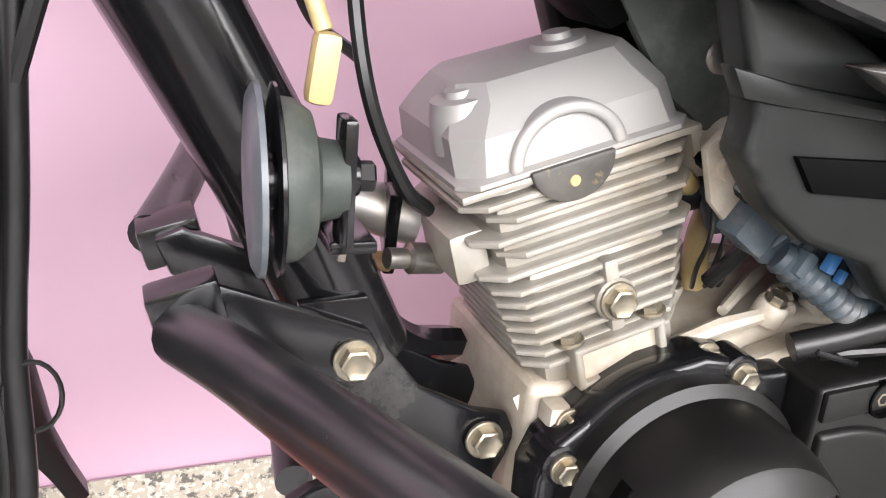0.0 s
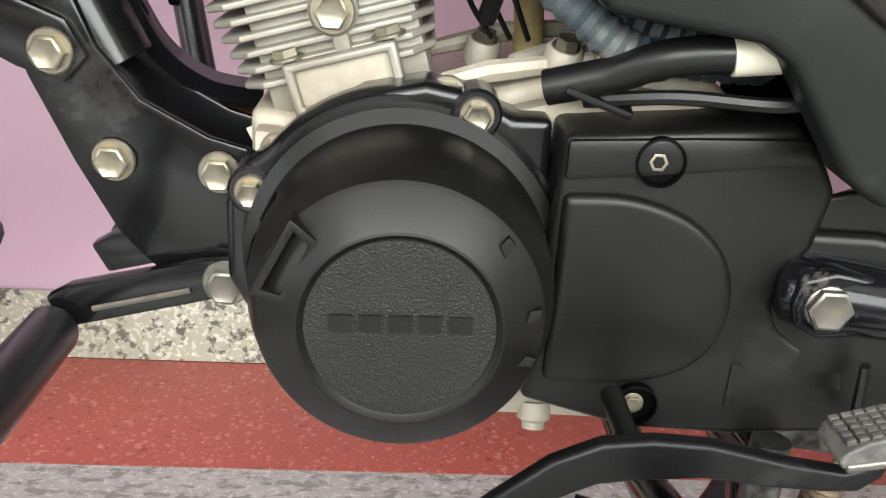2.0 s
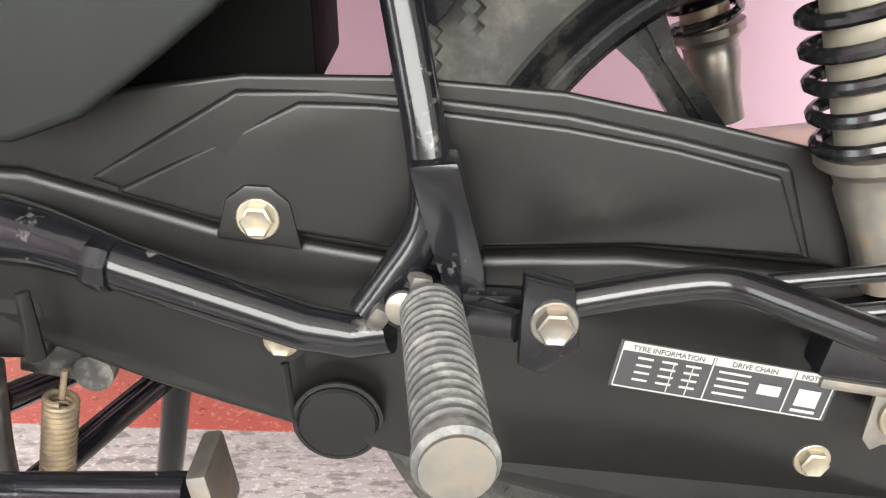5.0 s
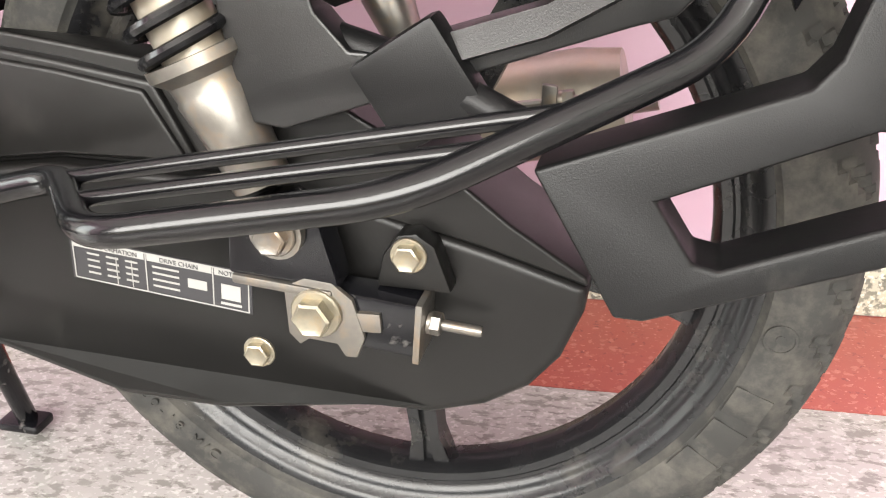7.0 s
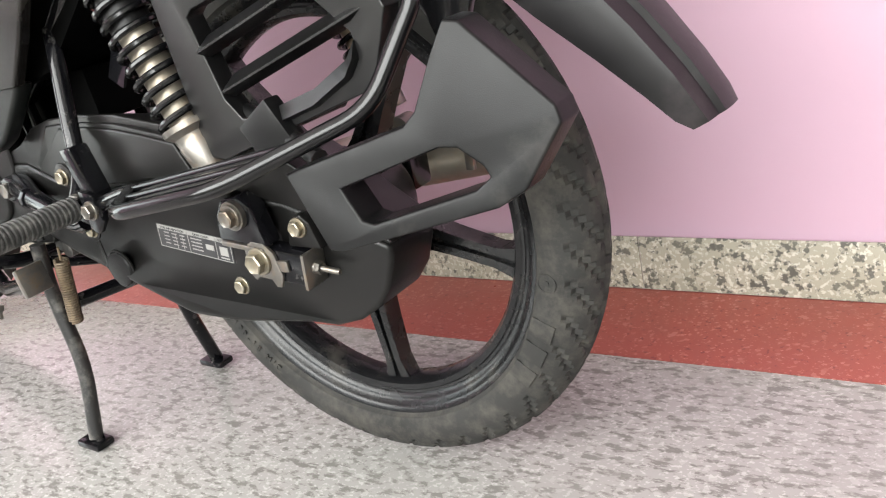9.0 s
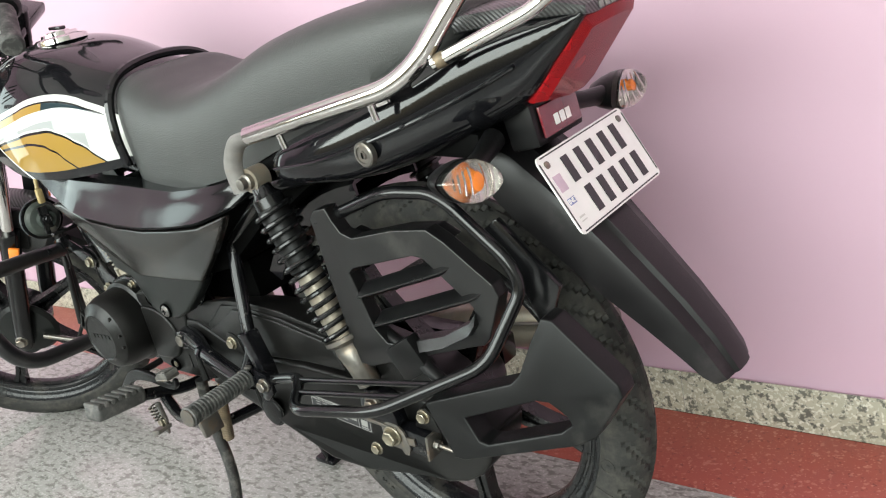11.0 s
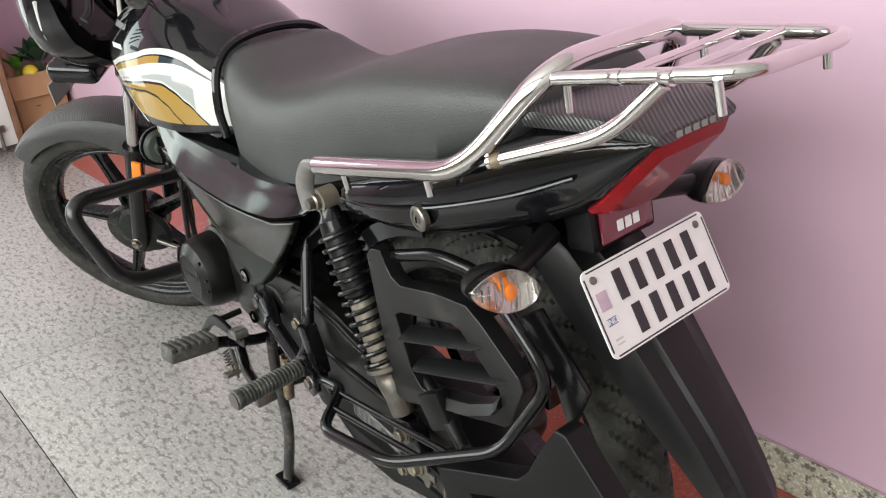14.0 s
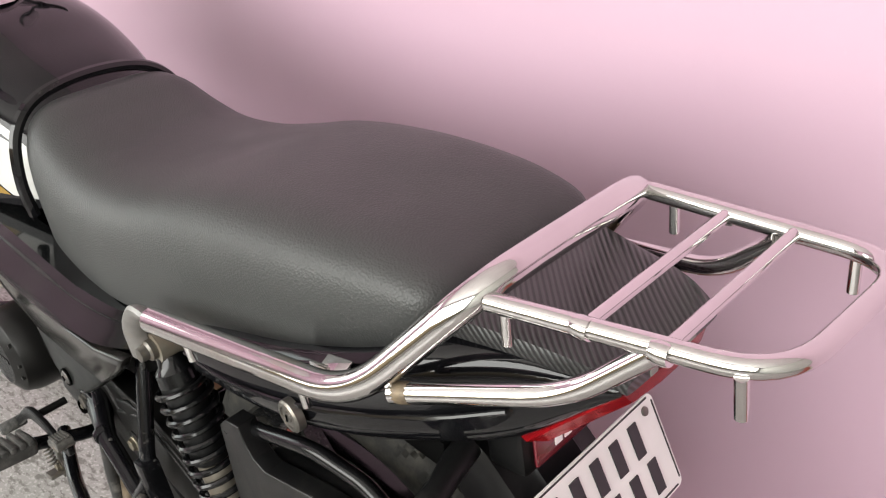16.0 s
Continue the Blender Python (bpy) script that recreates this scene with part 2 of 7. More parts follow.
def weave_mat():
    """Carbon-look ribbed plastic: fine diagonal ribs."""
    m, nt, b = node_mat("carbon_look_plastic")
    co = nt.nodes.new("ShaderNodeTexCoord").outputs["Object"]
    w = nt.nodes.new("ShaderNodeTexWave")
    w.wave_type, w.bands_direction = "BANDS", "DIAGONAL"
    w.inputs["Scale"].default_value = 100
    nt.links.new(co, w.inputs["Vector"])
    nt.links.new(ramp(nt, w.outputs["Fac"], (0.3, 0.012), (0.7, 0.045)), b.inputs["Base Color"])
    b.inputs["Roughness"].default_value = 0.36
    bump(nt, b, w.outputs["Fac"], 0.5, 0.0012)
    return m


def tank_mat():
    """Black lacquer with a decal: swept stripes in white, grey and gold that run together at the front, a winged mark above."""
    m, nt, b = node_mat("striped_tank_lacquer")
    co = nt.nodes.new("ShaderNodeTexCoord").outputs["Object"]
    sp = nt.nodes.new("ShaderNodeSeparateXYZ")
    nt.links.new(co, sp.inputs["Vector"])
    x, z = sp.outputs["X"], sp.outputs["Z"]
    along = calc(nt, "MULTIPLY", calc(nt, "ADD", x, 0.92), 2.0)

    def under(*pts):
        """1 below a curve given by its points (x, z)."""
        n = nt.nodes.new("ShaderNodeValToRGB")
        n.color_ramp.interpolation = "CARDINAL"
        el = n.color_ramp.elements
        for k, (px, pz) in enumerate(pts):
            e = el[k] if k < 2 else el.new(0.99)
            e.position = (px + 0.92) * 2.0
            e.color = ((pz - 0.6) * 3,) * 3 + (1,)
        nt.links.new(along, n.inputs["Fac"])
        return calc(nt, "LESS_THAN", calc(nt, "MULTIPLY", calc(nt, "SUBTRACT", z, 0.6), 3.0), n.outputs["Color"])

    white, gold, black, grey = (0.46, 0.46, 0.44), (0.25, 0.155, 0.035), (0.008, 0.008, 0.009), (0.27, 0.28, 0.28)
    body, teal, silver = (0.006, 0.006, 0.007), (0.018, 0.030, 0.036), (0.20, 0.20, 0.205)
    gold_top = ((-0.90, 0.735), (-0.80, 0.749), (-0.706, 0.763), (-0.645, 0.7685), (-0.612, 0.765), (-0.578, 0.749), (-0.548, 0.725), (-0.495, 0.680))
    gold_low = ((-0.90, 0.726), (-0.80, 0.739), (-0.70, 0.749), (-0.665, 0.7485), (-0.637, 0.741), (-0.610, 0.722), (-0.560, 0.680))

    def lowered(pts, d):
        return [(px, pz - d) for px, pz in pts]

    front_gold = calc(nt, "LESS_THAN", x, -0.635)
    grey_end = calc(nt, "LESS_THAN", x, -0.548)
    top = ((-0.90, 0.770), (-0.82, 0.787), (-0.70, 0.813), (-0.623, 0.822), (-0.558, 0.808), (-0.509, 0.787), (-0.475, 0.770))
    band_top = ((-0.90, 0.750), (-0.82, 0.766), (-0.711, 0.788), (-0.619, 0.801), (-0.554, 0.792), (-0.497, 0.773), (-0.475, 0.764))
    col = mixc(nt, under(*top), body, white)
    col = mixc(nt, under(*lowered(top, 0.0090)), col, black)
    strip = mixc(nt, front_gold, teal, gold)
    col = mixc(nt, under(*lowered(top, 0.0115)), col, strip)
    col = mixc(nt, under(*band_top), col, white)
    col = mixc(nt, calc(nt, "MULTIPLY", grey_end, under((-0.90, 0.741), (-0.80, 0.756), (-0.675, 0.777), (-0.593, 0.782), (-0.558, 0.770), (-0.53, 0.755))), col, grey)
    col = mixc(nt, under(*lowered(gold_top, -0.0035)), col, white)
    for pts, c in ((gold_top, black), (lowered(gold_top, 0.0042), gold), (gold_low, black), (lowered(gold_low, 0.0042), gold)):
        col = mixc(nt, under(*pts), col, c)
    col = mixc(nt, under((-0.90, 0.690), (-0.80, 0.704), (-0.70, 0.6985), (-0.60, 0.700), (-0.475, 0.708)), col, black)
    # the decal's slanting front end, edged in white
    ahead = calc(nt, "ADD", calc(nt, "ADD", x, 0.862), calc(nt, "MULTIPLY", calc(nt, "SUBTRACT", z, 0.774), 1.55))
    edge = calc(nt, "MULTIPLY", calc(nt, "LESS_THAN", ahead, 0.009), calc(nt, "LESS_THAN", z, 0.774))
    col = mixc(nt, edge, col, white)
    col = mixc(nt, calc(nt, "MULTIPLY", calc(nt, "LESS_THAN", ahead, 0.0), calc(nt, "LESS_THAN", z, 0.774)), col, body)
    # winged mark and a plain bar below it
    rise = calc(nt, "SUBTRACT", z, calc(nt, "MULTIPLY", calc(nt, "ADD", x, 0.80), 0.42))
    for mid, half, xa, xb in ((0.8440, 0.0045, -0.855, -0.775), (0.8590, 0.0028, -0.822, -0.790), (0.8665, 0.0026, -0.822, -0.778), (0.8735, 0.0024, -0.818, -0.762)):
        k = calc(nt, "LESS_THAN", calc(nt, "ABSOLUTE", calc(nt, "SUBTRACT", rise if half < 0.004 else z, mid), 0.0), half)
        k = calc(nt, "MULTIPLY", k, calc(nt, "LESS_THAN", calc(nt, "ABSOLUTE", calc(nt, "SUBTRACT", x, (xa + xb) / 2), 0.0), (xb - xa) / 2))
        col = mixc(nt, k, col, silver)
    nt.links.new(col, b.inputs["Base Color"])
    b.inputs["Roughness"].default_value = 0.06
    b.inputs["Specular IOR Level"].default_value = 0.32
    return m


def wall_mat():
    m, nt, b = node_mat("pink_wall_paint")
    broad = tex_noise(nt, 0.9, 3)
    mid = tex_noise(nt, 14, 5)
    c = ramp(nt, broad, (0.3, (0.500, 0.340, 0.425)), (0.7, (0.530, 0.362, 0.450)))
    spots = ramp(nt, tex_noise(nt, 26, 6, 0.7), (0.74, 0.0), (0.78, 0.35))
    nt.links.new(mixc(nt, spots, c, (0.60, 0.42, 0.51)), b.inputs["Base Color"])
    nt.links.new(calc(nt, "MULTIPLY_ADD", mid, 0.15, 0.42), b.inputs["Roughness"])
    b.inputs["Specular IOR Level"].default_value = 0.35
    n1 = bump(nt, b, tex_noise(nt, 160, 3), 0.10, 0.001)
    bump(nt, b, mid, 0.12, 0.004, n1)
    return m


def terrazzo_mat(name, base, lite, dark, scale, lite_from, dark_from, rough, stain, soft=0.04, fleck=None):
    """Ground chips in cement: two sizes of dark and light flecks, broad stains."""
    m, nt, b = node_mat(name)
    co = nt.nodes.new("ShaderNodeTexCoord").outputs["Object"]
    n1 = tex_noise(nt, scale, 5, 0.66, co, fleck)
    n2 = tex_noise(nt, scale * 2.1, 3, 0.6, co, (1.0, 1.3, 1.0))
    n3 = tex_noise(nt, scale * 0.11, 4, 0.55, co)
    c = mixc(nt, ramp(nt, n2, (lite_from, 0.0), (lite_from + 0.05, 1.0)), base, lite)
    c = mixc(nt, ramp(nt, n1, (dark_from, 0.0), (dark_from + soft, 0.85)), c, dark)
    v = nt.nodes.new("ShaderNodeTexVoronoi")
    v.inputs["Scale"].default_value = scale * 2.4
    nt.links.new(co, v.inputs["Vector"])
    c = mixc(nt, ramp(nt, v.outputs["Color"], (0.80, 0.0), (0.84, 0.5)), c, lite)
    c = mixc(nt, ramp(nt, n3, (0.45, 0.0), (0.75, 0.45)), c, stain)
    nt.links.new(c, b.inputs["Base Color"])
    nt.links.new(calc(nt, "MULTIPLY_ADD", tex_noise(nt, scale * 0.4, 5, 0.6, co), 0.25, rough), b.inputs["Roughness"])
    bump(nt, b, n1, 0.05, 0.001)
    return m


SEAT_VINYL, CARBON, TANK_PAINT, WALL_PINK = vinyl_mat(), weave_mat(), tank_mat(), wall_mat()
FLOOR_GREY = terrazzo_mat("grey_terrazzo", (0.315, 0.308, 0.292), (0.44, 0.43, 0.41), (0.15, 0.142, 0.132), 62, 0.55, 0.512, 0.05, (0.265, 0.257, 0.245), 0.07, (0.62, 1.35, 1.0))
FLOOR_RED = terrazzo_mat("red_oxide_floor", (0.28, 0.062, 0.045), (0.46, 0.20, 0.16), (0.15, 0.028, 0.024), 80, 0.62, 0.60, 0.20, (0.22, 0.05, 0.04))
SKIRT_STONE = terrazzo_mat("speckled_skirting_stone", (0.36, 0.34, 0.27), (0.56, 0.54, 0.46), (0.05, 0.05, 0.045), 75, 0.54, 0.54, 0.3, (0.30, 0.29, 0.22))
SKIRT_TOP = surface("skirting_plaster_edge", (0.72, 0.62, 0.66), 0.6, 0, 0.1, 30, 200, 0.2)
WALL_DULL = surface("dull_green_distemper", (0.42, 0.43, 0.40), 0.7, 0, 0.08, 2, 120, 0.1)
CEIL_WHITE = surface("ceiling_whitewash", (0.66, 0.64, 0.63), 0.8, 0, 0.05, 2, 120, 0.1)

# ---- mesh helpers ----


def trim(x, y, z):
    """The machine stands nose-up on its stand: the front end sits a little higher and further back."""
    return (x + min(0.009, 0.02 * max(0.0, -0.5 - x)), y, z + min(0.009, 0.015 * max(0.0, -0.3 - x)))


def part(name, bm, material, parent=None, label="", sharp=38):
    me = bpy.data.meshes.new(name)
    top = parent
    while top is not None and top.parent is not None:
        top = top.parent
    if top is not None and top.name == "motorcycle":
        for v in bm.verts:
            v.co = Vector(trim(*v.co))
    bmesh.ops.recalc_face_normals(bm, faces=bm.faces)
    for f in bm.faces:
        f.smooth = True
    bm.to_mesh(me)
    bm.free()
    me.set_sharp_from_angle(angle=radians(sharp))
    for m in (material if isinstance(material, (list, tuple)) else (material,)):
        me.materials.append(m)
    ob = new(name, me)
    if parent is not None:
        ob.parent = parent
    if label:
        ob["label"] = label
    return ob


def join(*bms):
    """One bmesh out of several."""
    out = bmesh.new()
    for b in bms:
        me = bpy.data.meshes.new("tmp")
        b.to_mesh(me)
        b.free()
        out.from_mesh(me)
        bpy.data.meshes.remove(me)
    return out


def moved(bm, m):
    bmesh.ops.transform(bm, matrix=m, verts=bm.verts)
    return bm


def warped(bm, fn):
    for v in bm.verts:
        v.co = Vector(fn(*v.co))
    return bm


def bevel_sharp(bm, width, seg=2, angle=25):
    if width > 0:
        es = [e for e in bm.edges if len(e.link_faces) == 2 and e.calc_face_angle(0) > radians(angle)]
        bmesh.ops.bevel(bm, geom=es, offset=width, segments=seg, profile=0.6, affect="EDGES", clamp_overlap=True)
    return bm


def prism(pts, y0, y1, bevel=0.003, seg=2, holes=()):
    """A plate in the side plane: outline of (x, z), from y0 to y1, with holes."""
    from mathutils.geometry import tessellate_polygon
    loops = [[Vector((x, 0, z)) for x, z in lp] for lp in (pts, *holes)]
    flat = [v for lp in loops for v in lp]
    bm = bmesh.new()
    a = [bm.verts.new((v.x, y0, v.z)) for v in flat]
    b = [bm.verts.new((v.x, y1, v.z)) for v in flat]
    if holes:
        for t in tessellate_polygon(loops):
            bm.faces.new([a[i] for i in t])
            bm.faces.new([b[i] for i in reversed(t)])
    else:
        bm.faces.new(a)
        bm.faces.new(list(reversed(b)))
    k = 0
    for lp in loops:
        n = len(lp)
        for i in range(n):
            j = (i + 1) % n
            bm.faces.new((a[k + i], a[k + j], b[k + j], b[k + i]))
        k += n
    bmesh.ops.recalc_face_normals(bm, faces=bm.faces)
    if holes:
        bmesh.ops.dissolve_limit(bm, angle_limit=radians(1), verts=bm.verts, edges=bm.edges)
    return bevel_sharp(bm, bevel, seg)


def smooth_path(pts, fillet, n=5):
    """A polyline with its corners rounded."""
    pts = [Vector(p) for p in pts]
    out = [pts[0]]
    for a, b, c in zip(pts, pts[1:], pts[2:]):
        u, w = (a - b), (c - b)
        k = min(fillet, u.length * 0.48, w.length * 0.48)
        p, q = b + u.normalized() * k, b + w.normalized() * k
        for i in range(n + 1):
            t = i / n
            out.append(p * (1 - t) ** 2 + b * 2 * t * (1 - t) + q * t * t)
    out.append(pts[-1])
    return out


def sweep(path, radius, n=10, cap=True, flat=1.0, closed=False):
    """A tube along a path; radius may be one number or one for each point; flat squeezes one axis."""
    bm = bmesh.new()
    rings = []
    path = [Vector(p) for p in path]
    ref = None
    cnt = len(path)
    for i, p in enumerate(path):
        if closed:
            d = path[(i + 1) % cnt] - path[i - 1]
        else:
            d = path[min(i + 1, cnt - 1)] - path[max(i - 1, 0)]
        d.normalize()
        if ref is None:
            ref = d.orthogonal().normalized()
        ref = (ref - d * ref.dot(d)).normalized()
        side = d.cross(ref)
        r = radius[i] if isinstance(radius, (list, tuple)) else radius
        rings.append([bm.verts.new(p + ref * (r * math.cos(2 * math.pi * k / n)) + side * (r * flat * math.sin(2 * math.pi * k / n))) for k in range(n)])
    for i in range(cnt if closed else cnt - 1):
        r0, r1 = rings[i], rings[(i + 1) % cnt]
        for k in range(n):
            bm.faces.new((r0[k], r0[(k + 1) % n], r1[(k + 1) % n], r1[k]))
    if cap and not closed:
        bm.faces.new(rings[0])
        bm.faces.new(list(reversed(rings[-1])))
    return bm


def tube(pts, r, fillet=0.02, n=10, seg=5, flat=1.0):
    return sweep(smooth_path(pts, fillet, seg), r, n, flat=flat)


def spline(pts, per=6):
    """A smooth curve through the points."""
    pts = [Vector(p) for p in pts]
    ext = [pts[0] * 2 - pts[1], *pts, pts[-1] * 2 - pts[-2]]
    out = []
    for a, b, c, d in zip(ext, ext[1:], ext[2:], ext[3:]):
        for i in range(per):
            t = i / per
            out.append(0.5 * ((2 * b) + (c - a) * t + (2 * a - 5 * b + 4 * c - d) * t * t + (3 * b - a - 3 * c + d) * t ** 3))
    out.append(pts[-1])
    return out


def frame_to(centre, axis):
    """A matrix that takes z to the axis and the origin to the centre."""
    return Matrix.Translation(centre) @ Vector(axis).to_track_quat("Z", "Y").to_matrix().to_4x4()


def lathe(profile, centre=(0, 0, 0), axis=(0, -1, 0), n=28, close=True):
    """Turned shape: profile of (radius, height along the axis)."""
    bm = bmesh.new()
    rings = []
    for r, h in profile:
        if r < 1e-6:
            rings.append([bm.verts.new((0, 0, h))])
        else:
            rings.append([bm.verts.new((r * math.cos(2 * math.pi * k / n), r * math.sin(2 * math.pi * k / n), h)) for k in range(n)])
    for a, b in zip(rings, rings[1:]):
        for k in range(n):
            j = (k + 1) % n
            if len(a) == 1 and len(b) == 1:
                continue
            if len(a) == 1:
                bm.faces.new((a[0], b[k], b[j]))
            elif len(b) == 1:
                bm.faces.new((a[k], a[j], b[0]))
            else:
                bm.faces.new((a[k], a[j], b[j], b[k]))
    if close:
        for ring in (rings[0], rings[-1]):
            if len(ring) > 2:
                bm.faces.new(ring)
    return moved(bm, frame_to(centre, axis))


def loft(sections, caps=True, closed=True):
    bm = bmesh.new()
    rings = [[bm.verts.new(p) for p in s] for s in sections]
    n = len(rings[0])
    for a, b in zip(rings, rings[1:]):
        for k in range(n if closed else n - 1):
            j = (k + 1) % n
            bm.faces.new((a[k], a[j], b[j], b[k]))
    if caps and closed:
        bm.faces.new(rings[0])
        bm.faces.new(list(reversed(rings[-1])))
    return bm


def box(centre, size, bevel=0.003, turn=(0, 0, 0), seg=2):
    bm = bmesh.new()
    bmesh.ops.create_cube(bm, size=1.0)
    bmesh.ops.scale(bm, vec=size, verts=bm.verts)
    bevel_sharp(bm, bevel, seg)
    return moved(bm, pose(*centre, *turn))


def hex_head(centre, axis=(0, -1, 0), r=0.008, h=0.007, flange=1.28):
    prof = bmesh.new()
    # flange disc and a six-sided head with a dished top
    def ring(rad, z, n):
        return [prof.verts.new((rad * math.cos(2 * math.pi * k / n), rad * math.sin(2 * math.pi * k / n), z)) for k in range(n)]
    a, b, c = ring(r * flange, 0, 18), ring(r * flange, h * 0.22, 18), ring(r * flange * 0.94, h * 0.3, 18)
    for p, q in ((a, b), (b, c)):
        for k in range(18):
            prof.faces.new((p[k], p[(k + 1) % 18], q[(k + 1) % 18], q[k]))
    prof.faces.new(c)
    d, e, f, g = ring(r, h * 0.25, 6), ring(r, h * 0.9, 6), ring(r * 0.86, h, 6), ring(r * 0.55, h * 0.86, 6)
    for p, q in ((d, e), (e, f), (f, g)):
        for k in range(6):
            prof.faces.new((p[k], p[(k + 1) % 6], q[(k + 1) % 6], q[k]))
    prof.faces.new(g)
    return moved(prof, frame_to(centre, axis))


def superellipse(x, w, zb, zt, n=3.0, count=26, yc=0.0, full=False, tuck=0.0):
    """A cross-section of a body panel at x: rounded top, sides down to zb (full: rounded below too); tuck draws the foot inward."""
    pts = []
    for i in range(count):
        a = (2 * math.pi if full else math.pi) * i / (count if full else count - 1)
        c, s = math.cos(a), math.sin(a)
        y = math.copysign(abs(c) ** (2 / n), c) * w
        k = math.copysign(abs(s) ** (2 / n), s)
        z = (zb + zt) / 2 + k * (zt - zb) / 2 if full else zb + k * (zt - zb)
        y *= 1 - tuck * (1 - (z - zb) / max(zt - zb, 1e-6)) ** 2
        pts.append((x, yc - y, z))
    return pts


def eased(keys, x):
    """Smooth interpolation in a table of (x, values...)."""
    keys = sorted(keys)
    if x <= keys[0][0]:
        return keys[0][1:]
    for i in range(len(keys) - 1):
        a, b = keys[i], keys[i + 1]
        if x <= b[0]:
            p, q = keys[max(i - 1, 0)], keys[min(i + 2, len(keys) - 1)]
            t = (x - a[0]) / (b[0] - a[0])
            out = []
            for k in range(1, len(a)):
                ma = (b[k] - p[k]) / max(b[0] - p[0], 1e-9) * (b[0] - a[0])
                mb = (q[k] - a[k]) / max(q[0] - a[0], 1e-9) * (b[0] - a[0])
                out.append((2 * t ** 3 - 3 * t * t + 1) * a[k] + (t ** 3 - 2 * t * t + t) * ma + (-2 * t ** 3 + 3 * t * t) * b[k] + (t ** 3 - t * t) * mb)
            return tuple(out)
    return keys[-1][1:]


def body_loft(keys, n_exp=3.0, steps=30, count=26, full=False, tuck=0.0, yc=0.0):
    x0, x1 = min(k[0] for k in keys), max(k[0] for k in keys)
    secs = []
    for i in range(steps + 1):
        x = x0 + (x1 - x0) * i / steps
        w, zb, zt = eased(keys, x)[:3]
        secs.append(superellipse(x, w, zb, zt, n_exp, count, yc, full, tuck))
    return loft(secs)


def text_mesh(words, size, m, depth=0.0006):
    cu = bpy.data.curves.new("words", "FONT")
    cu.body, cu.size, cu.extrude, cu.align_x, cu.align_y = words, size, depth, "CENTER", "CENTER"
    ob = bpy.data.objects.new("words", cu)
    scene.collection.objects.link(ob)
    dg = bpy.context.evaluated_depsgraph_get()
    me = bpy.data.meshes.new_from_object(ob.evaluated_get(dg))
    bpy.data.objects.remove(ob)
    bpy.data.curves.remove(cu)
    bm = bmesh.new()
    bm.from_mesh(me)
    bpy.data.meshes.remove(me)
    return moved(bm, m)


def bars(rects, m, depth=0.0006):
    """Plain bars (x, z, width, height) in one plane, at the pose m: local x along, local y up."""
    out = bmesh.new()
    for x, z, w, h in rects:
        v = bmesh.ops.create_cube(out, size=1.0)["verts"]
        bmesh.ops.scale(out, vec=(w, h, depth), verts=v)
        bmesh.ops.translate(out, vec=(x, z, 0), verts=v)
    return moved(out, m)


# local x along the bike to the rear, local y up: for marks on the left flank
def flank(x, y, z, tilt=0.0):
    return pose(x, y, z, 90, 0, 0) @ pose(0, 0, 0, 0, 0, tilt)

# ---- the room ----
WALL_Y, RED_Y, SKIRT_H = 0.4876, 0.2661, 0.0893
X0, X1, Y0, CEIL = -3.62, 2.6, -3.0, 2.9


def slab(x0, x1, y0, y1, z0, z1, bevel=0.0):
    return box(((x0 + x1) / 2, (y0 + y1) / 2, (z0 + z1) / 2), (x1 - x0, y1 - y0, z1 - z0), bevel)


wall_back = part("wall_north", slab(X0 - 0.2, X1 + 0.2, WALL_Y, WALL_Y + 0.2, -0.05, CEIL), WALL_PINK)
tagged(wall_back, "smooth pink painted wall behind the motorcycle", "wall", kind="structure")
end = join(slab(X0 - 0.18, X0, -0.78, WALL_Y - 0.002, -0.05, CEIL), slab(X0 - 0.18, X0, Y0, -1.92, -0.05, CEIL), slab(X0 - 0.18, X0, -1.92, -0.78, 2.2, CEIL))
tagged(part("wall_west", end, WALL_PINK), "pink painted end wall with a doorway", "wall", kind="structure")
tagged(part("wall_east", slab(X1, X1 + 0.18, Y0, WALL_Y - 0.002, -0.05, CEIL), WALL_DULL), "plain dull green end wall", "wall", kind="structure")
gate = join(slab(X0 - 0.18, -3.0, Y0 - 0.2, Y0 - 0.002, -0.05, CEIL), slab(2.4, X1 + 0.18, Y0 - 0.2, Y0 - 0.002, -0.05, CEIL), slab(-3.0, 2.4, Y0 - 0.2, Y0 - 0.002, 2.66, CEIL),
            slab(-3.0, 2.4, Y0 - 0.2, Y0 - 0.002, -0.05, 0.25))
tagged(part("wall_south", gate, WALL_DULL), "dull green front wall with a wide opening", "wall", kind="structure")
tagged(part("ceiling", slab(X0 - 0.18, X1 + 0.18, Y0 - 0.2, WALL_Y + 0.2, CEIL + 0.002, CEIL + 0.15), CEIL_WHITE), "plain whitewashed ceiling", "ceiling", kind="structure")
floor = part("floor", slab(X0 - 0.4, X1 + 0.2, Y0 - 0.3, WALL_Y + 0.1, -0.16, -0.006), SHADE_BLACK)
tagged(floor, "grey terrazzo floor slabs with a red border along the wall", "floor", kind="structure")
xs = (X0 - 0.17, -1.361, 0.905, X1)
ys = (Y0 - 0.19, -0.456, RED_Y)
for xa, xb in zip(xs, xs[1:]):
    for ya, yb in zip(ys, ys[1:]):
        part("floor_slab", slab(xa + 0.0012, xb - 0.0012, ya + 0.0012, yb - (0.0012 if yb < 0 else 0.0), -0.02, 0.0, 0.0008), FLOOR_GREY, floor)
part("floor_border", slab(X0 - 0.1, X1, RED_Y + 0.0004, WALL_Y - 0.012, -0.02, 0.0005), FLOOR_RED, floor, "worn red oxide floor border")
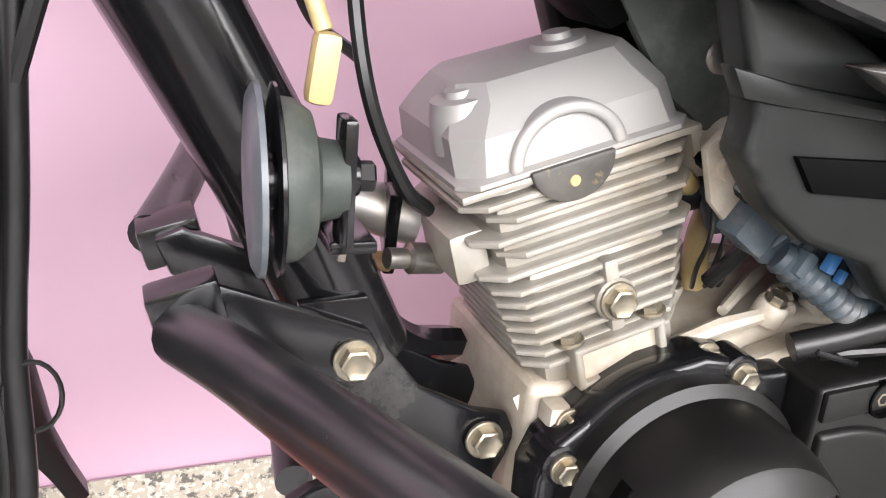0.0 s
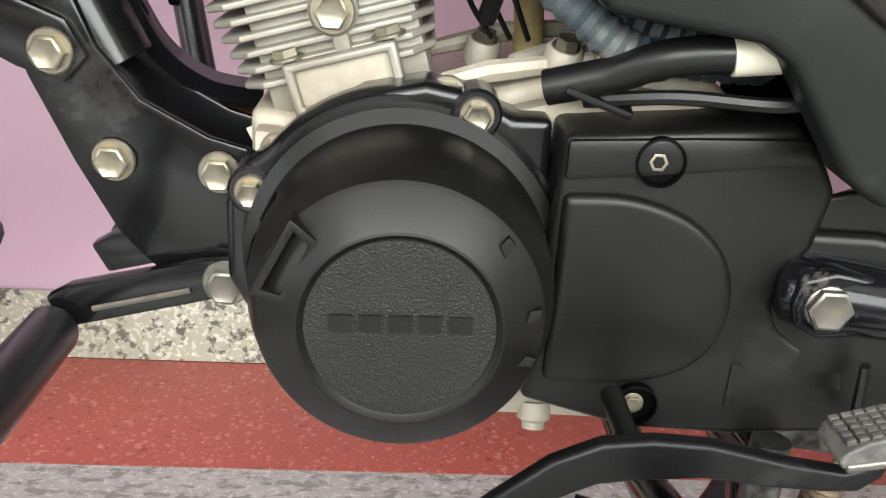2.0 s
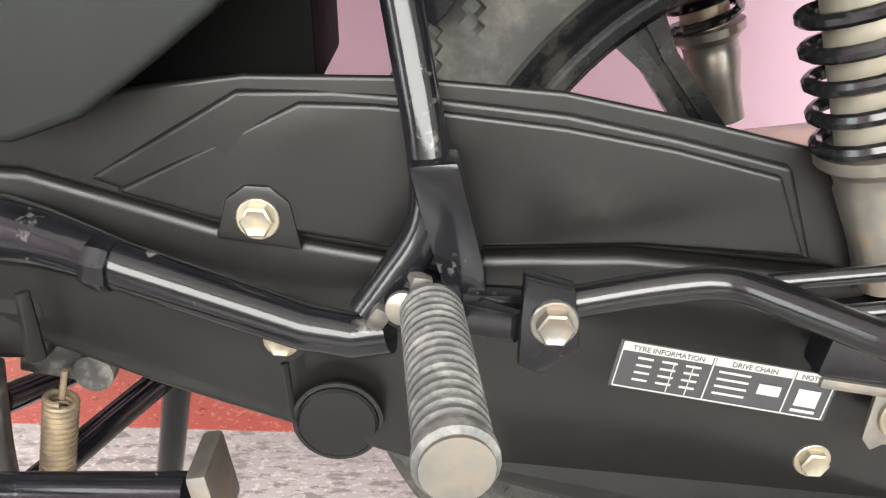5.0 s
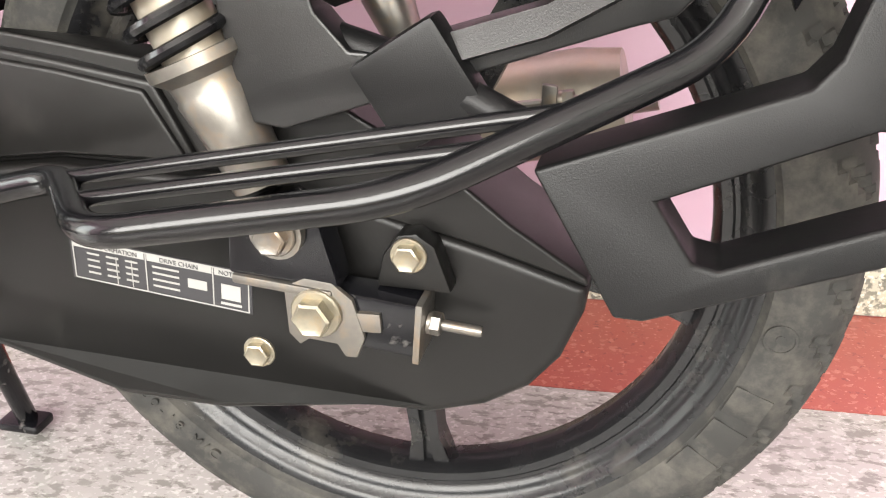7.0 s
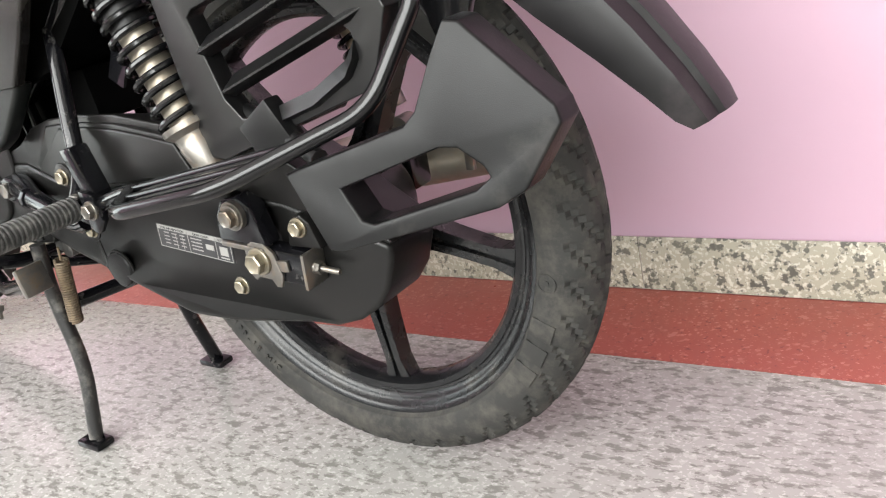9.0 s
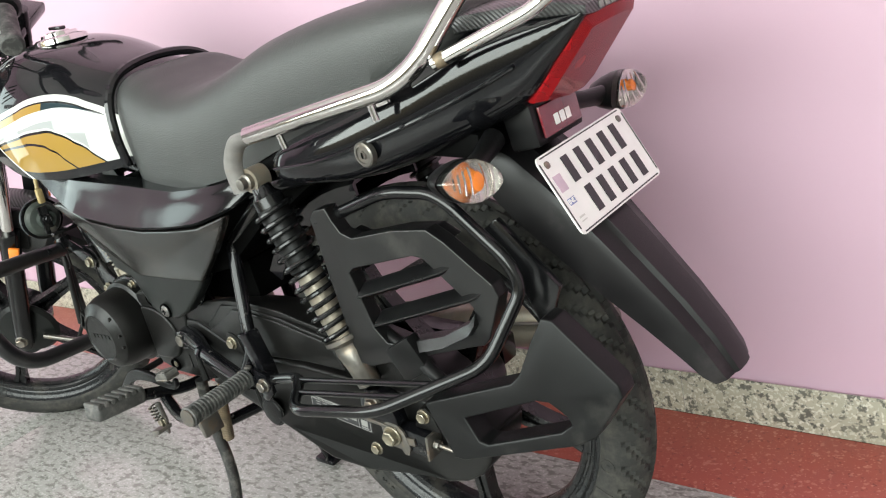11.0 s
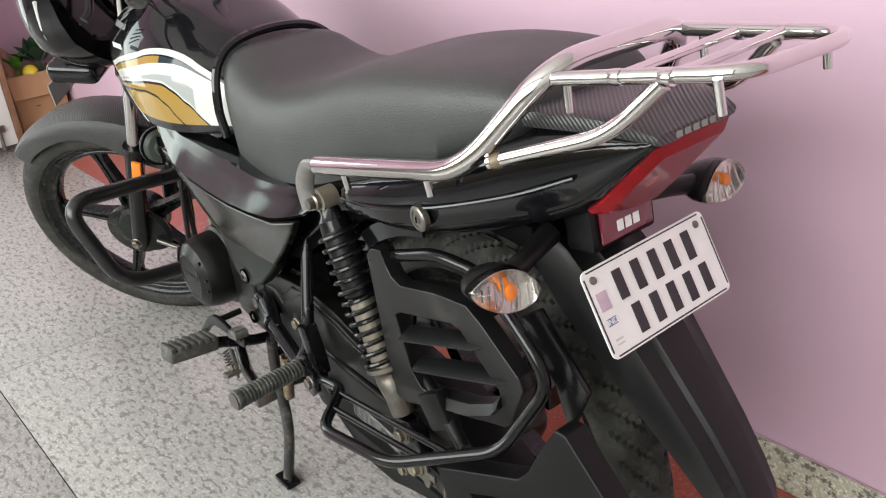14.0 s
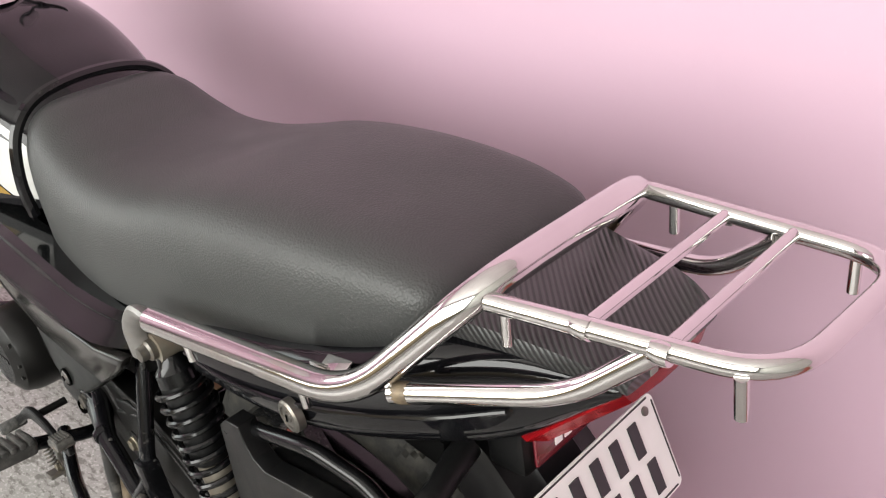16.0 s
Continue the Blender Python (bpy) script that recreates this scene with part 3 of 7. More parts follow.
skirting = part("baseboard", slab(X0, X1, WALL_Y - 0.0095, WALL_Y + 0.01, 0.0008, SKIRT_H - 0.006), SKIRT_TOP)
tagged(skirting, "speckled grey stone skirting along the pink wall", "skirting", kind="structure")
jx = [X0, -2.55, -1.32, 0.115, 0.83, 1.95, X1]
for xa, xb in zip(jx, jx[1:]):
    part("skirting_slab", slab(xa + 0.0006, xb - 0.0006, WALL_Y - 0.0125, WALL_Y - 0.0093, 0.0012, SKIRT_H, 0.001), SKIRT_STONE, skirting)
tagged(part("trim", slab(X0 + 0.002, X0 + 0.012, -0.78, WALL_Y - 0.013, 0.001, SKIRT_H), SKIRT_STONE), "stone skirting on the end wall", "skirting", kind="structure")

# open white door leaf beside the doorway
door = tagged(new("door_1"), "open white painted door leaf with a brown edge", "door", kind="structure")
part("door_leaf", slab(-3.36, -3.325, -0.72, 0.185, 0.03, 2.05, 0.002), DOOR_WHITE, door)
part("door_edge", slab(-3.362, -3.318, 0.186, 0.212, 0.02, 2.06, 0.002), BROWN_WOOD, door, "brown wooden edge strip")
for zc in (0.55, 1.5):
    part("door_panel", slab(-3.324, -3.314, -0.62, 0.085, zc - 0.38, zc + 0.38, 0.006), DOOR_WHITE, door)
part("door_bolt", join(tube([(-3.31, 0.12, 0.02), (-3.31, 0.12, 0.13)], 0.008), box((-3.315, 0.12, 0.11), (0.012, 0.05, 0.03), 0.003)), STEEL, door, "steel drop bolt")

# cardboard box with odds and ends in the corner
carton = tagged(new("carton"), "open brown cardboard carton full of plastic odds and ends", "box")
bx0, bx1, by0, by1, bh = -3.60, -3.41, 0.245, 0.462, 0.295
part("carton_side", slab(bx0, bx1, by0, by0 + 0.005, 0.002, bh), CARDBOARD, carton)
part("carton_side", slab(bx0, bx1, by1 - 0.005, by1, 0.002, bh), CARDBOARD, carton)
part("carton_side", slab(bx0, bx0 + 0.005, by0 + 0.006, by1 - 0.006, 0.002, bh), CARDBOARD, carton)
part("carton_side", slab(bx1 - 0.005, bx1, by0 + 0.006, by1 - 0.006, 0.002, bh), CARDBOARD, carton)
part("carton_floor", slab(bx0 + 0.006, bx1 - 0.006, by0 + 0.006, by1 - 0.006, 0.003, 0.012), CARDBOARD, carton)
part("carton_flap", moved(slab(0, 0.10, -0.12, 0.12, 0, 0.004), pose(-3.412, 0.352, 0.292, 0, 75, 0)), CARDBOARD, carton)
for r in ((0, 0, 0.03, 0.004), (0, 0.012, 0.022, 0.004), (-0.09, 0.05, 0.02, 0.004)):
    part("printed_mark", bars([r], pose(-3.4085, 0.42, 0.10, 90, 0, 90)), BLACK_INK, carton)


def leafy(name, label, x, y, z, mat, n, size, seed):
    rnd = random.Random(seed)
    bm = bmesh.new()
    for i in range(n):
        a, t = rnd.uniform(0, 6.28), rnd.uniform(0.2, 1.1)
        d = Vector((math.cos(a) * math.sin(t), math.sin(a) * math.sin(t), math.cos(t)))
        s = d.cross(Vector((0, 0, 1))).normalized() * size * 0.28
        p = Vector((x, y, z)) + d * size * 0.15
        q = p + d * size
        mid = (p + q) / 2 + Vector((0, 0, size * 0.12))
        vs = [bm.verts.new(v) for v in (p, mid + s, q, mid - s)]
        bm.faces.new(vs)
    bmesh.ops.solidify(bm, geom=bm.faces[:], thickness=0.003)
    stem = tube([(x, y, z - 0.20), (x, y, z + 0.01)], 0.012, n=6)
    return tagged(part(name, join(bm, stem), mat), label, "decoration")


leafy("plastic_leaves", "bright green plastic leaves sticking out of the carton", -3.47, 0.295, 0.30, GREEN, 9, 0.09, 3)
leafy("dark_leaves", "dark green leaves sticking out of the carton", -3.50, 0.41, 0.31, surface("dark_leaf", (0.05, 0.11, 0.06), 0.5), 12, 0.12, 5)
ball = bmesh.new()
bmesh.ops.create_uvsphere(ball, u_segments=16, v_segments=10, radius=0.034)
ball = join(moved(ball, pose(-3.44, 0.345, 0.295)), tube([(-3.44, 0.345, 0.06), (-3.44, 0.345, 0.27)], 0.012, n=6))
tagged(part("yellow_toy", ball, YELLOW), "small round yellow plastic toy in the carton", "toy")
tagged(part("brown_bag", body_loft([(-3.55, 0.02, 0.02, 0.35), (-3.52, 0.045, 0.02, 0.41), (-3.47, 0.05, 0.02, 0.40), (-3.44, 0.02, 0.02, 0.33)], 2.4, 10, 14, yc=0.262), BROWN_WOOD), "dark brown bag standing in the carton", "bag")

# ---- the motorcycle: local x to the rear, y to its right, z up, rear axle over the origin ----
bike = tagged(new("motorcycle"), "glossy black motorcycle with gold tank stripes on its centre stand", "motorcycle")
bike.matrix_world = pose(0.0000, 0.0000, 0.0000, 0.933, 0.000, -0.915)
AXLE_Z = 0.3205


def bpart(name, bm, mat, label="", sharp=38):
    return part(name, bm, mat, bike, label, sharp)


def add_bolts(parent, spots, r=0.008, h=0.007, axis=(0, -1, 0), mat=None, name="bolt"):
    for p in spots:
        part(name, hex_head(p, axis, r, h), mat or ZINC, parent)


def tyre_mesh(n_round, n_cross, depth=0.0050):
    """Tyre about the y axis at the origin: rounded carcass with slanted tread grooves cut in."""
    prof = []
    for i in range(n_cross + 1):
        a = math.pi * (-0.5 + i / n_cross) * 1.34
        prof.append((0.2665 + 0.042 * math.cos(a), 0.0405 * math.sin(a), a))
    prof = [(0.244, -0.028, -3), (0.248, -0.031, -3), (0.2510, -0.0345, -3), (0.2525, -0.0370, -3), (0.2540, -0.0375, -3), *prof[3:-3], (0.2540, 0.0375, 3), (0.2525, 0.0370, 3), (0.2510, 0.0345, 3), (0.248, 0.031, 3), (0.244, 0.028, 3)]
    bm = bmesh.new()
    rings = []
    for i in range(n_round):
        th = 2 * math.pi * i / n_round
        ring = []
        for r, y, a in prof:
            cut = 0.0
            if abs(a) < 1.12:
                u = th * 46 / (2 * math.pi) + (0.5 if a > 0 else 0.0) - abs(a) * 1.25
                u -= math.floor(u)
                if u < 0.19 and 0.14 < abs(a):
                    cut = depth * min(1.0, 5.0 * min(u, 0.19 - u) / 0.19 + 0.35)
                if abs(a) < 0.06:
                    cut = depth * 0.8
            rr = r - cut * math.cos(min(abs(a), 1.3)) if abs(a) < 2 else r
            ring.append(bm.verts.new((rr * math.cos(th), y - math.copysign(cut * math.sin(min(abs(a), 1.3)), y if y else 1) * 0.7, rr * math.sin(th))))
        rings.append(ring)
    for i in range(n_round):
        a, b = rings[i], rings[(i + 1) % n_round]
        for k in range(len(prof) - 1):
            bm.faces.new((a[k], a[k + 1], b[k + 1], b[k]))
    return bm


def rim_mesh():
    half = [(0.2130, 0.0), (0.2140, 0.012), (0.2185, 0.0180), (0.2245, 0.0190), (0.2262, 0.0178), (0.2290, 0.0180), (0.2320, 0.0212), (0.2345, 0.0222), (0.2385, 0.0240), (0.2410, 0.0280), (0.2445, 0.0305), (0.2485, 0.0318), (0.2503, 0.0305)]
    tread = [(0.2503, 0.0265), (0.241, 0.0235), (0.233, 0.0155), (0.226, 0.010), (0.224, 0.0)]
    side = half + tread
    prof = side + [(r, -y) for r, y in reversed(side[:-1])]
    return lathe(prof, (0, 0, 0), (0, -1, 0), 96, close=False)


def spoke_mesh(ang):
    """One cast spoke: broad at hub and rim, hollow on its face, forked where it meets the rim."""
    out = []
    for s in (-1, 1):
        path = [(0.045, s * 0.017), (0.09, s * 0.0105), (0.14, s * 0.0075), (0.190, s * 0.0068), (0.216, s * 0.011)]
        bmx = bmesh.new()
        rings = []
        for r, t in path:
            w = 0.0045 if 0.06 < r < 0.2 else 0.0065
            hw = 0.015 - 0.004 * (r - 0.045) / 0.15
            rings.append([bmx.verts.new(v) for v in ((r, -hw, t - w), (r, -hw, t + w), (r, hw, t + w), (r, hw, t - w))])
        for a, b in zip(rings, rings[1:]):
            for k in range(4):
                bmx.faces.new((a[k], a[(k + 1) % 4], b[(k + 1) % 4], b[k]))
        bmx.faces.new(rings[0])
        bmx.faces.new(list(reversed(rings[-1])))
        bevel_sharp(bmx, 0.0015, 1, 40)
        out.append(bmx)
    web = prism([(0.045, -0.018), (0.09, -0.009), (0.14, -0.006), (0.214, -0.008), (0.214, 0.008), (0.14, 0.006), (0.09, 0.009), (0.045, 0.018)], -0.006, 0.006, 0.0)
    return moved(join(*out, web), pose(0, 0, 0, 0, -ang, 0))


def wheel(name, m, spoke0, label, rounds):
    rim = part(name, rim_mesh(), WHEEL_BLACK, bike, label)
    rim.matrix_local = m
    part("tyre", tyre_mesh(rounds, 28), RUBBER, rim, "dusty black grooved tyre", sharp=30)
    for k in range(5):
        part("spoke", spoke_mesh(spoke0 + 72 * k), WHEEL_BLACK, rim)
    part("hub", lathe([(0.02, -0.05), (0.055, -0.048), (0.062, -0.03), (0.062, 0.03), (0.07, 0.034), (0.07, 0.05), (0.03, 0.056), (0.02, 0.056)], n=36), WHEEL_BLACK, rim)
    return rim


rear = wheel("rear_wheel", pose(0, 0, AXLE_Z), -15, "black five-spoke alloy rear wheel", 920)
part("balance_mark", moved(box((0, 0, 0), (0.022, 0.0012, 0.0045), 0.0004), pose(-0.012, -0.0372, -0.257, 0, 4, 0)), CREAM, rear, "cream paint bar on the tyre wall")
for k, ch in enumerate("80/100-18 M/C"):
    if ch != " ":
        a = radians(-140 + 2.0 * (k - 6))
        part("tyre_marking", text_mesh(ch, 0.0125, Matrix(((1, 0, 0, 0), (0, 0, 1, -0.0400), (0, 1, 0, 0), (0, 0, 0, 1))) @ pose(0.262 * math.cos(a), 0.262 * math.sin(a), 0, 0, 0, math.degrees(a) + 90) , 0.0012), RUBBER, rear)
for k in range(3):
    a = radians(-38 + 6.6 * k)
    part("tyre_marking", moved(box((0, 0, 0), (0.022, 0.0016, 0.026), 0.0007), pose(0.266 * math.cos(a), -0.0402, 0.266 * math.sin(a), 0, 90 - math.degrees(a), 0)), RUBBER, rear)
part("tyre_marking", lathe([(0.0105, 0), (0.0105, 0.0012), (0.0088, 0.0012), (0.0088, 0.0004), (0.003, 0.0004), (0.003, 0.0012), (0, 0.0012)], (0.264 * math.cos(radians(-13)), -0.0398, 0.264 * math.sin(radians(-13))), n=20), RUBBER, rear)

# chain case, two pressed halves
TOP = [(-0.505, 0.425), (-0.462, 0.437), (-0.40, 0.462), (-0.343, 0.474), (-0.272, 0.478), (-0.192, 0.477), (-0.14, 0.470), (-0.065, 0.456), (0.0, 0.440), (0.035, 0.417), (0.07, 0.395), (0.104, 0.365), (0.146, 0.335)]
SPLIT = [(-0.505, 0.412), (-0.461, 0.412), (-0.36, 0.396), (-0.271, 0.387), (-0.156, 0.402), (-0.053, 0.397), (0.02, 0.372), (0.095, 0.348), (0.146, 0.330)]
LOW = [(0.144, 0.314), (0.131, 0.284), (0.112, 0.262), (0.085, 0.246), (0.05, 0.236), (0.01, 0.236), (-0.074, 0.244), (-0.145, 0.246), (-0.257, 0.262), (-0.315, 0.274), (-0.40, 0.294), (-0.477, 0.313), (-0.51, 0.33)]


def bulge(x, y, z, low=0.0):
    k = max(0.0, min(1.0, (x + 0.30) / 0.16)) * (1.0 - max(0.0, min(1.0, (x + 0.045) / 0.05))) - 1.1 * max(0.0, min(1.0, (-0.38 - x) / 0.05))
    return (x, y - (0.018 * k + (low * max(0.0, min(1.0, (-0.015 - x) / 0.03)) if k > 0 else 0.0) * k if y < -0.08 else 0.0), z - (0.022 if y > -0.08 and z > 0.42 else 0.0))


case_top = bpart("chain_case_upper", warped(prism(TOP + list(reversed(SPLIT)), -0.116, -0.045, 0.007, 3), bulge), CASE_PLASTIC, "matt black plastic upper chain case")
case_low = bpart("chain_case_lower", warped(prism(SPLIT + LOW, -0.118, -0.045, 0.006, 3), lambda x, y, z: bulge(x, y, z, 0.010)), CASE_PLASTIC, "matt black plastic lower chain case")


def ribbon(top, low, y0, y1, bevel):
    """A raised field between an upper and a lower edge line."""
    bm = bmesh.new()
    rows = [[bm.verts.new((x, y, z)) for x, z in ln] for y in (y0, y1) for ln in (top, low)]
    n = len(top) - 1
    for k in range(n):
        for a, b in ((0, 1), (1, 3), (3, 2), (2, 0)):
            bm.faces.new((rows[a][k], rows[a][k + 1], rows[b][k + 1], rows[b][k]))
    for k in (0, n):
        bm.faces.new((rows[0][k], rows[1][k], rows[3][k], rows[2][k]))
    bmesh.ops.recalc_face_normals(bm, faces=bm.faces)
    return bevel_sharp(bm, bevel, 3, 40)


part("raised_field", warped(ribbon([(-0.346, 0.4670), (-0.30, 0.4700), (-0.25, 0.4700), (-0.19, 0.4675), (-0.14, 0.4605), (-0.083, 0.4490)], [(-0.428, 0.4110), (-0.36, 0.4000), (-0.271, 0.3910), (-0.20, 0.3990), (-0.15, 0.4050), (-0.064, 0.4020)], -0.1195, -0.110, 0.0030), bulge), CASE_PLASTIC, case_top)
part("raised_field", warped(ribbon([(-0.316, 0.4640), (-0.28, 0.4655), (-0.24, 0.4645), (-0.19, 0.4620), (-0.14, 0.4560), (-0.088, 0.4450)], [(-0.411, 0.4085), (-0.36, 0.4015), (-0.271, 0.3930), (-0.20, 0.4010), (-0.15, 0.4070), (-0.069, 0.4050)], -0.1225, -0.112, 0.0026), bulge), CASE_PLASTIC, case_top)
part("boss", prism([(-0.358, 0.392), (-0.352, 0.414), (-0.342, 0.422), (-0.330, 0.422), (-0.320, 0.414), (-0.314, 0.388)], -0.1255, -0.11, 0.003), CASE_PLASTIC, case_top)
part("plug", lathe([(0.0225, 0), (0.0225, 0.003), (0.021, 0.0048), (0.012, 0.0062), (0, 0.0066)], (-0.297, -0.117, 0.282), n=36), BLACK_PLASTIC, case_low, "round black inspection plug")
part("plug_rim", lathe([(0.0255, 0), (0.0255, 0.0022), (0.0232, 0.0026), (0.0228, 0.0)], (-0.297, -0.117, 0.282), n=36, close=False), CASE_PLASTIC, case_low)
part("rib", sweep([(-0.326, -0.118, 0.318), (-0.322, -0.1185, 0.284), (-0.310, -0.118, 0.266)], 0.0028, 8, flat=0.6), CASE_PLASTIC, case_low)
part("rib", sweep([(-0.462, -0.118, 0.352), (-0.459, -0.119, 0.312)], [0.004, 0.006], 8, flat=0.6), CASE_PLASTIC, case_low)
add_bolts(case_top, [(-0.336, -0.1255, 0.405)], 0.0085, 0.007)
add_bolts(case_low, [(-0.327, -0.1185, 0.333), (-0.042, -0.1455, 0.290)], 0.0078, 0.007)
part("washer_plate", lathe([(0.0135, 0), (0.0135, 0.002), (0, 0.002)], (-0.327, -0.1175, 0.333), n=20), CASE_PLASTIC, case_low)

# information sticker on the case: printed words and plain bars
m_lab = flank(-0.0976, -0.1465, 0.3368, -8.2)
sticker = part("information_sticker", bars([(0, 0, 0.116, 0.0275)], m_lab, 0.0005), BLACK_INK, case_low, "black and white printed information sticker")
m_ink = flank(-0.0976, -0.1469, 0.3368, -8.2)
part("sticker_border", bars([(0, 0.0128, 0.112, 0.0007), (0, -0.0128, 0.112, 0.0007), (-0.056, 0, 0.0007, 0.0256), (0.056, 0, 0.0007, 0.0256), (-0.0085, 0, 0.0007, 0.0256), (0.034, 0, 0.0007, 0.0256), (-0.028, -0.003, 0.0005, 0.018), (-0.018, -0.003, 0.0005, 0.018),
                              (-0.0325, 0.0103, 0.046, 0.0042), (0.0128, 0.0103, 0.041, 0.0042), (0.045, 0.0103, 0.020, 0.0042)]
                             + [(-0.043 + 0.0125 * i, 0.005 - 0.0042 * j, 0.008, 0.0012) for i in range(3) for j in range(4)]
                             + [(0.004 + 0.0 * j, 0.005 - 0.0042 * j, 0.017, 0.0012) for j in range(4)] + [(0.024, -0.001, 0.012, 0.006), (0.045, -0.002, 0.012, 0.010), (0.045, -0.0098, 0.013, 0.0016)], m_ink, 0.0004), WHITE_INK, sticker)
for words, dx in (("TYRE INFORMATION", -0.0325), ("DRIVE CHAIN", 0.0128), ("NOTICE", 0.045)):
    part("heading", text_mesh(words, 0.0040, flank(-0.0976, -0.1472, 0.3368, -8.2) @ pose(dx, 0.0103, 0), 0.0002), BLACK_INK, sticker)

rod = bpart("brake_rod", tube([(-0.45, 0.118, 0.275), (-0.02, 0.118, 0.352), (0.155, 0.118, 0.372)], 0.0030, 0.02, 8), STEEL, "thin steel rear brake rod")
part("adjuster_nut", hex_head((0.098, 0.118, 0.366), (1, 0, 0.12), 0.0075, 0.012, 1.0), STEEL, rod)
part("brake_arm", prism([(0.082, 0.322), (0.094, 0.322), (0.098, 0.378), (0.086, 0.380)], 0.112, 0.118, 0.002), STEEL, rod)

# swing arm end, chain adjuster, axle nut, shock mount
arm = bpart("swing_arm", join(box((-0.16, -0.075, 0.345), (0.30, 0.035, 0.042), 0.005, (0, 3, 0)), box((-0.16, 0.085, 0.345), (0.40, 0.035, 0.042), 0.005, (0, 3, 0)), tube([(-0.36, -0.08, 0.355), (-0.36, 0.09, 0.355)], 0.028)), FRAME_BLACK, "black steel swing arm")
part("adjuster_block", moved(box((0, 0, 0), (0.060, 0.022, 0.034), 0.003), pose(0.0255, -0.134, 0.3145, 0, 7.5, 0)), WORN_BLACK, arm, "worn black swing arm end")
part("adjuster_plate", moved(box((0, 0, 0), (0.004, 0.030, 0.038), 0.001), pose(0.0565, -0.133, 0.3105, 0, 7.5, 0)), STEEL, arm, "bare steel end plate")
part("adjuster_bolt", moved(lathe([(0.0032, 0.0), (0.0032, 0.030), (0.0026, 0.032)], n=12), Matrix.Translation((0.058, -0.133, 0.3110)) @ pose(0, 0, 0, 0, 0, 90) @ pose(0, 0, 0, 7, 0, 0)), STEEL, arm)
part("lock_nut", hex_head((0.059, -0.133, 0.3110), (1, 0, -0.13), 0.0068, 0.008, 1.0), STEEL, arm)
part("axle_washer", prism([(-0.019, 0.336), (-0.006, 0.342), (0.010, 0.340), (0.021, 0.330), (0.026, 0.306), (0.020, 0.293), (0.013, 0.293), (0.009, 0.301), (-0.008, 0.303), (-0.014, 0.299), (-0.020, 0.306)], -0.1485, -0.145, 0.001), STEEL, arm, "stamped steel axle plate")
part("axle_nut", hex_head((-0.0005, -0.1485, 0.3215), (0, -1, 0), 0.0115, 0.012, 1.3), ZINC, arm)
part("adjuster_stop", box((0.029, -0.146, 0.316), (0.014, 0.004, 0.012), 0.001), STEEL, arm)
mount = part("case_mount", prism([(0.030, 0.332), (0.036, 0.352), (0.045, 0.364), (0.056, 0.366), (0.066, 0.358), (0.074, 0.330)], -0.134, -0.118, 0.003), CASE_PLASTIC, case_low)
add_bolts(arm, [(0.0513, -0.134, 0.353)], 0.0082, 0.008)
part("shock_mount", prism([(-0.052, 0.342), (-0.048, 0.368), (-0.034, 0.386), (-0.010, 0.390), (0.006, 0.378), (0.014, 0.336)], -0.148, -0.126, 0.003), WORN_BLACK, arm)
part("weld", box((-0.02, -0.142, 0.336), (0.060, 0.016, 0.006), 0.002, (0, 7, 0)), STEEL, arm)


def helix(a, b, r, wire, turns, per=18):
    a, b = Vector(a), Vector(b)
    m = frame_to(a, b - a)
    n = int(turns * per)
    le = (b - a).length
    return sweep([m @ Vector((r * math.cos(2 * math.pi * i / per), r * math.sin(2 * math.pi * i / per), le * i / n)) for i in range(n + 1)], wire, 8)


def shock(side):
    top, low = Vector((-0.128, side * 0.147, 0.689)), Vector((-0.0165, side * 0.141, 0.371))
    d = (low - top).normalized()
    at = lambda s: tuple(top + d * s)
    unit = bpart("shock_absorber", lathe([(0.019, 0.0), (0.0215, 0.012), (0.0215, 0.098), (0.0180, 0.102), (0.0, 0.102)], at(0.035), d, 24), BLACK_PLASTIC, "rear shock absorber with a black coil spring")
    part("damper_tube", lathe([(0.0185, 0.0), (0.0185, 0.115), (0.0, 0.115)], at(0.13), d, 24), SHOCK_TUBE, unit, "dusty metal damper tube")
    part("lower_body", lathe([(0.0, 0.0), (0.0285, 0.0), (0.0285, 0.006), (0.0215, 0.012), (0.0205, 0.02), (0.0215, 0.022), (0.0175, 0.05), (0.0165, 0.075), (0.0, 0.075)], at(0.236), d, 24), STEEL, unit, "dusty bare metal lower body")
    part("spring", helix(at(0.042), at(0.237), 0.0262, 0.0036, 13.0), FRAME_BLACK, unit, "black coil spring")
    part("top_cap", lathe([(0.013, 0.0), (0.0150, 0.010), (0.0205, 0.016), (0.0215, 0.030), (0.0, 0.030)], at(0.012), d, 24), FRAME_BLACK, unit)
    part("top_eye", lathe([(0.008, -0.012), (0.0165, -0.012), (0.0165, 0.012), (0.008, 0.012)], at(0.0), (0, -1, 0), 20), SHOCK_TUBE, unit)
    part("lower_eye", lathe([(0.006, -0.013), (0.0155, -0.013), (0.0155, 0.013), (0.006, 0.013)], tuple(low), (0, -1, 0), 20), STEEL, unit)
    part("acorn_nut", lathe([(0.011, 0), (0.011, 0.006), (0.008, 0.008), (0.0075, 0.016), (0.0, 0.018)], at(0.0) if side > 0 else (top.x, top.y - 0.012, top.z), (0, side, 0), 16), STEEL, unit)
    part("lower_bolt", hex_head((low.x, low.y + side * 0.013, low.z), (0, side, 0), 0.0098, 0.010), STEEL, unit)


shock(-1)
shock(1)

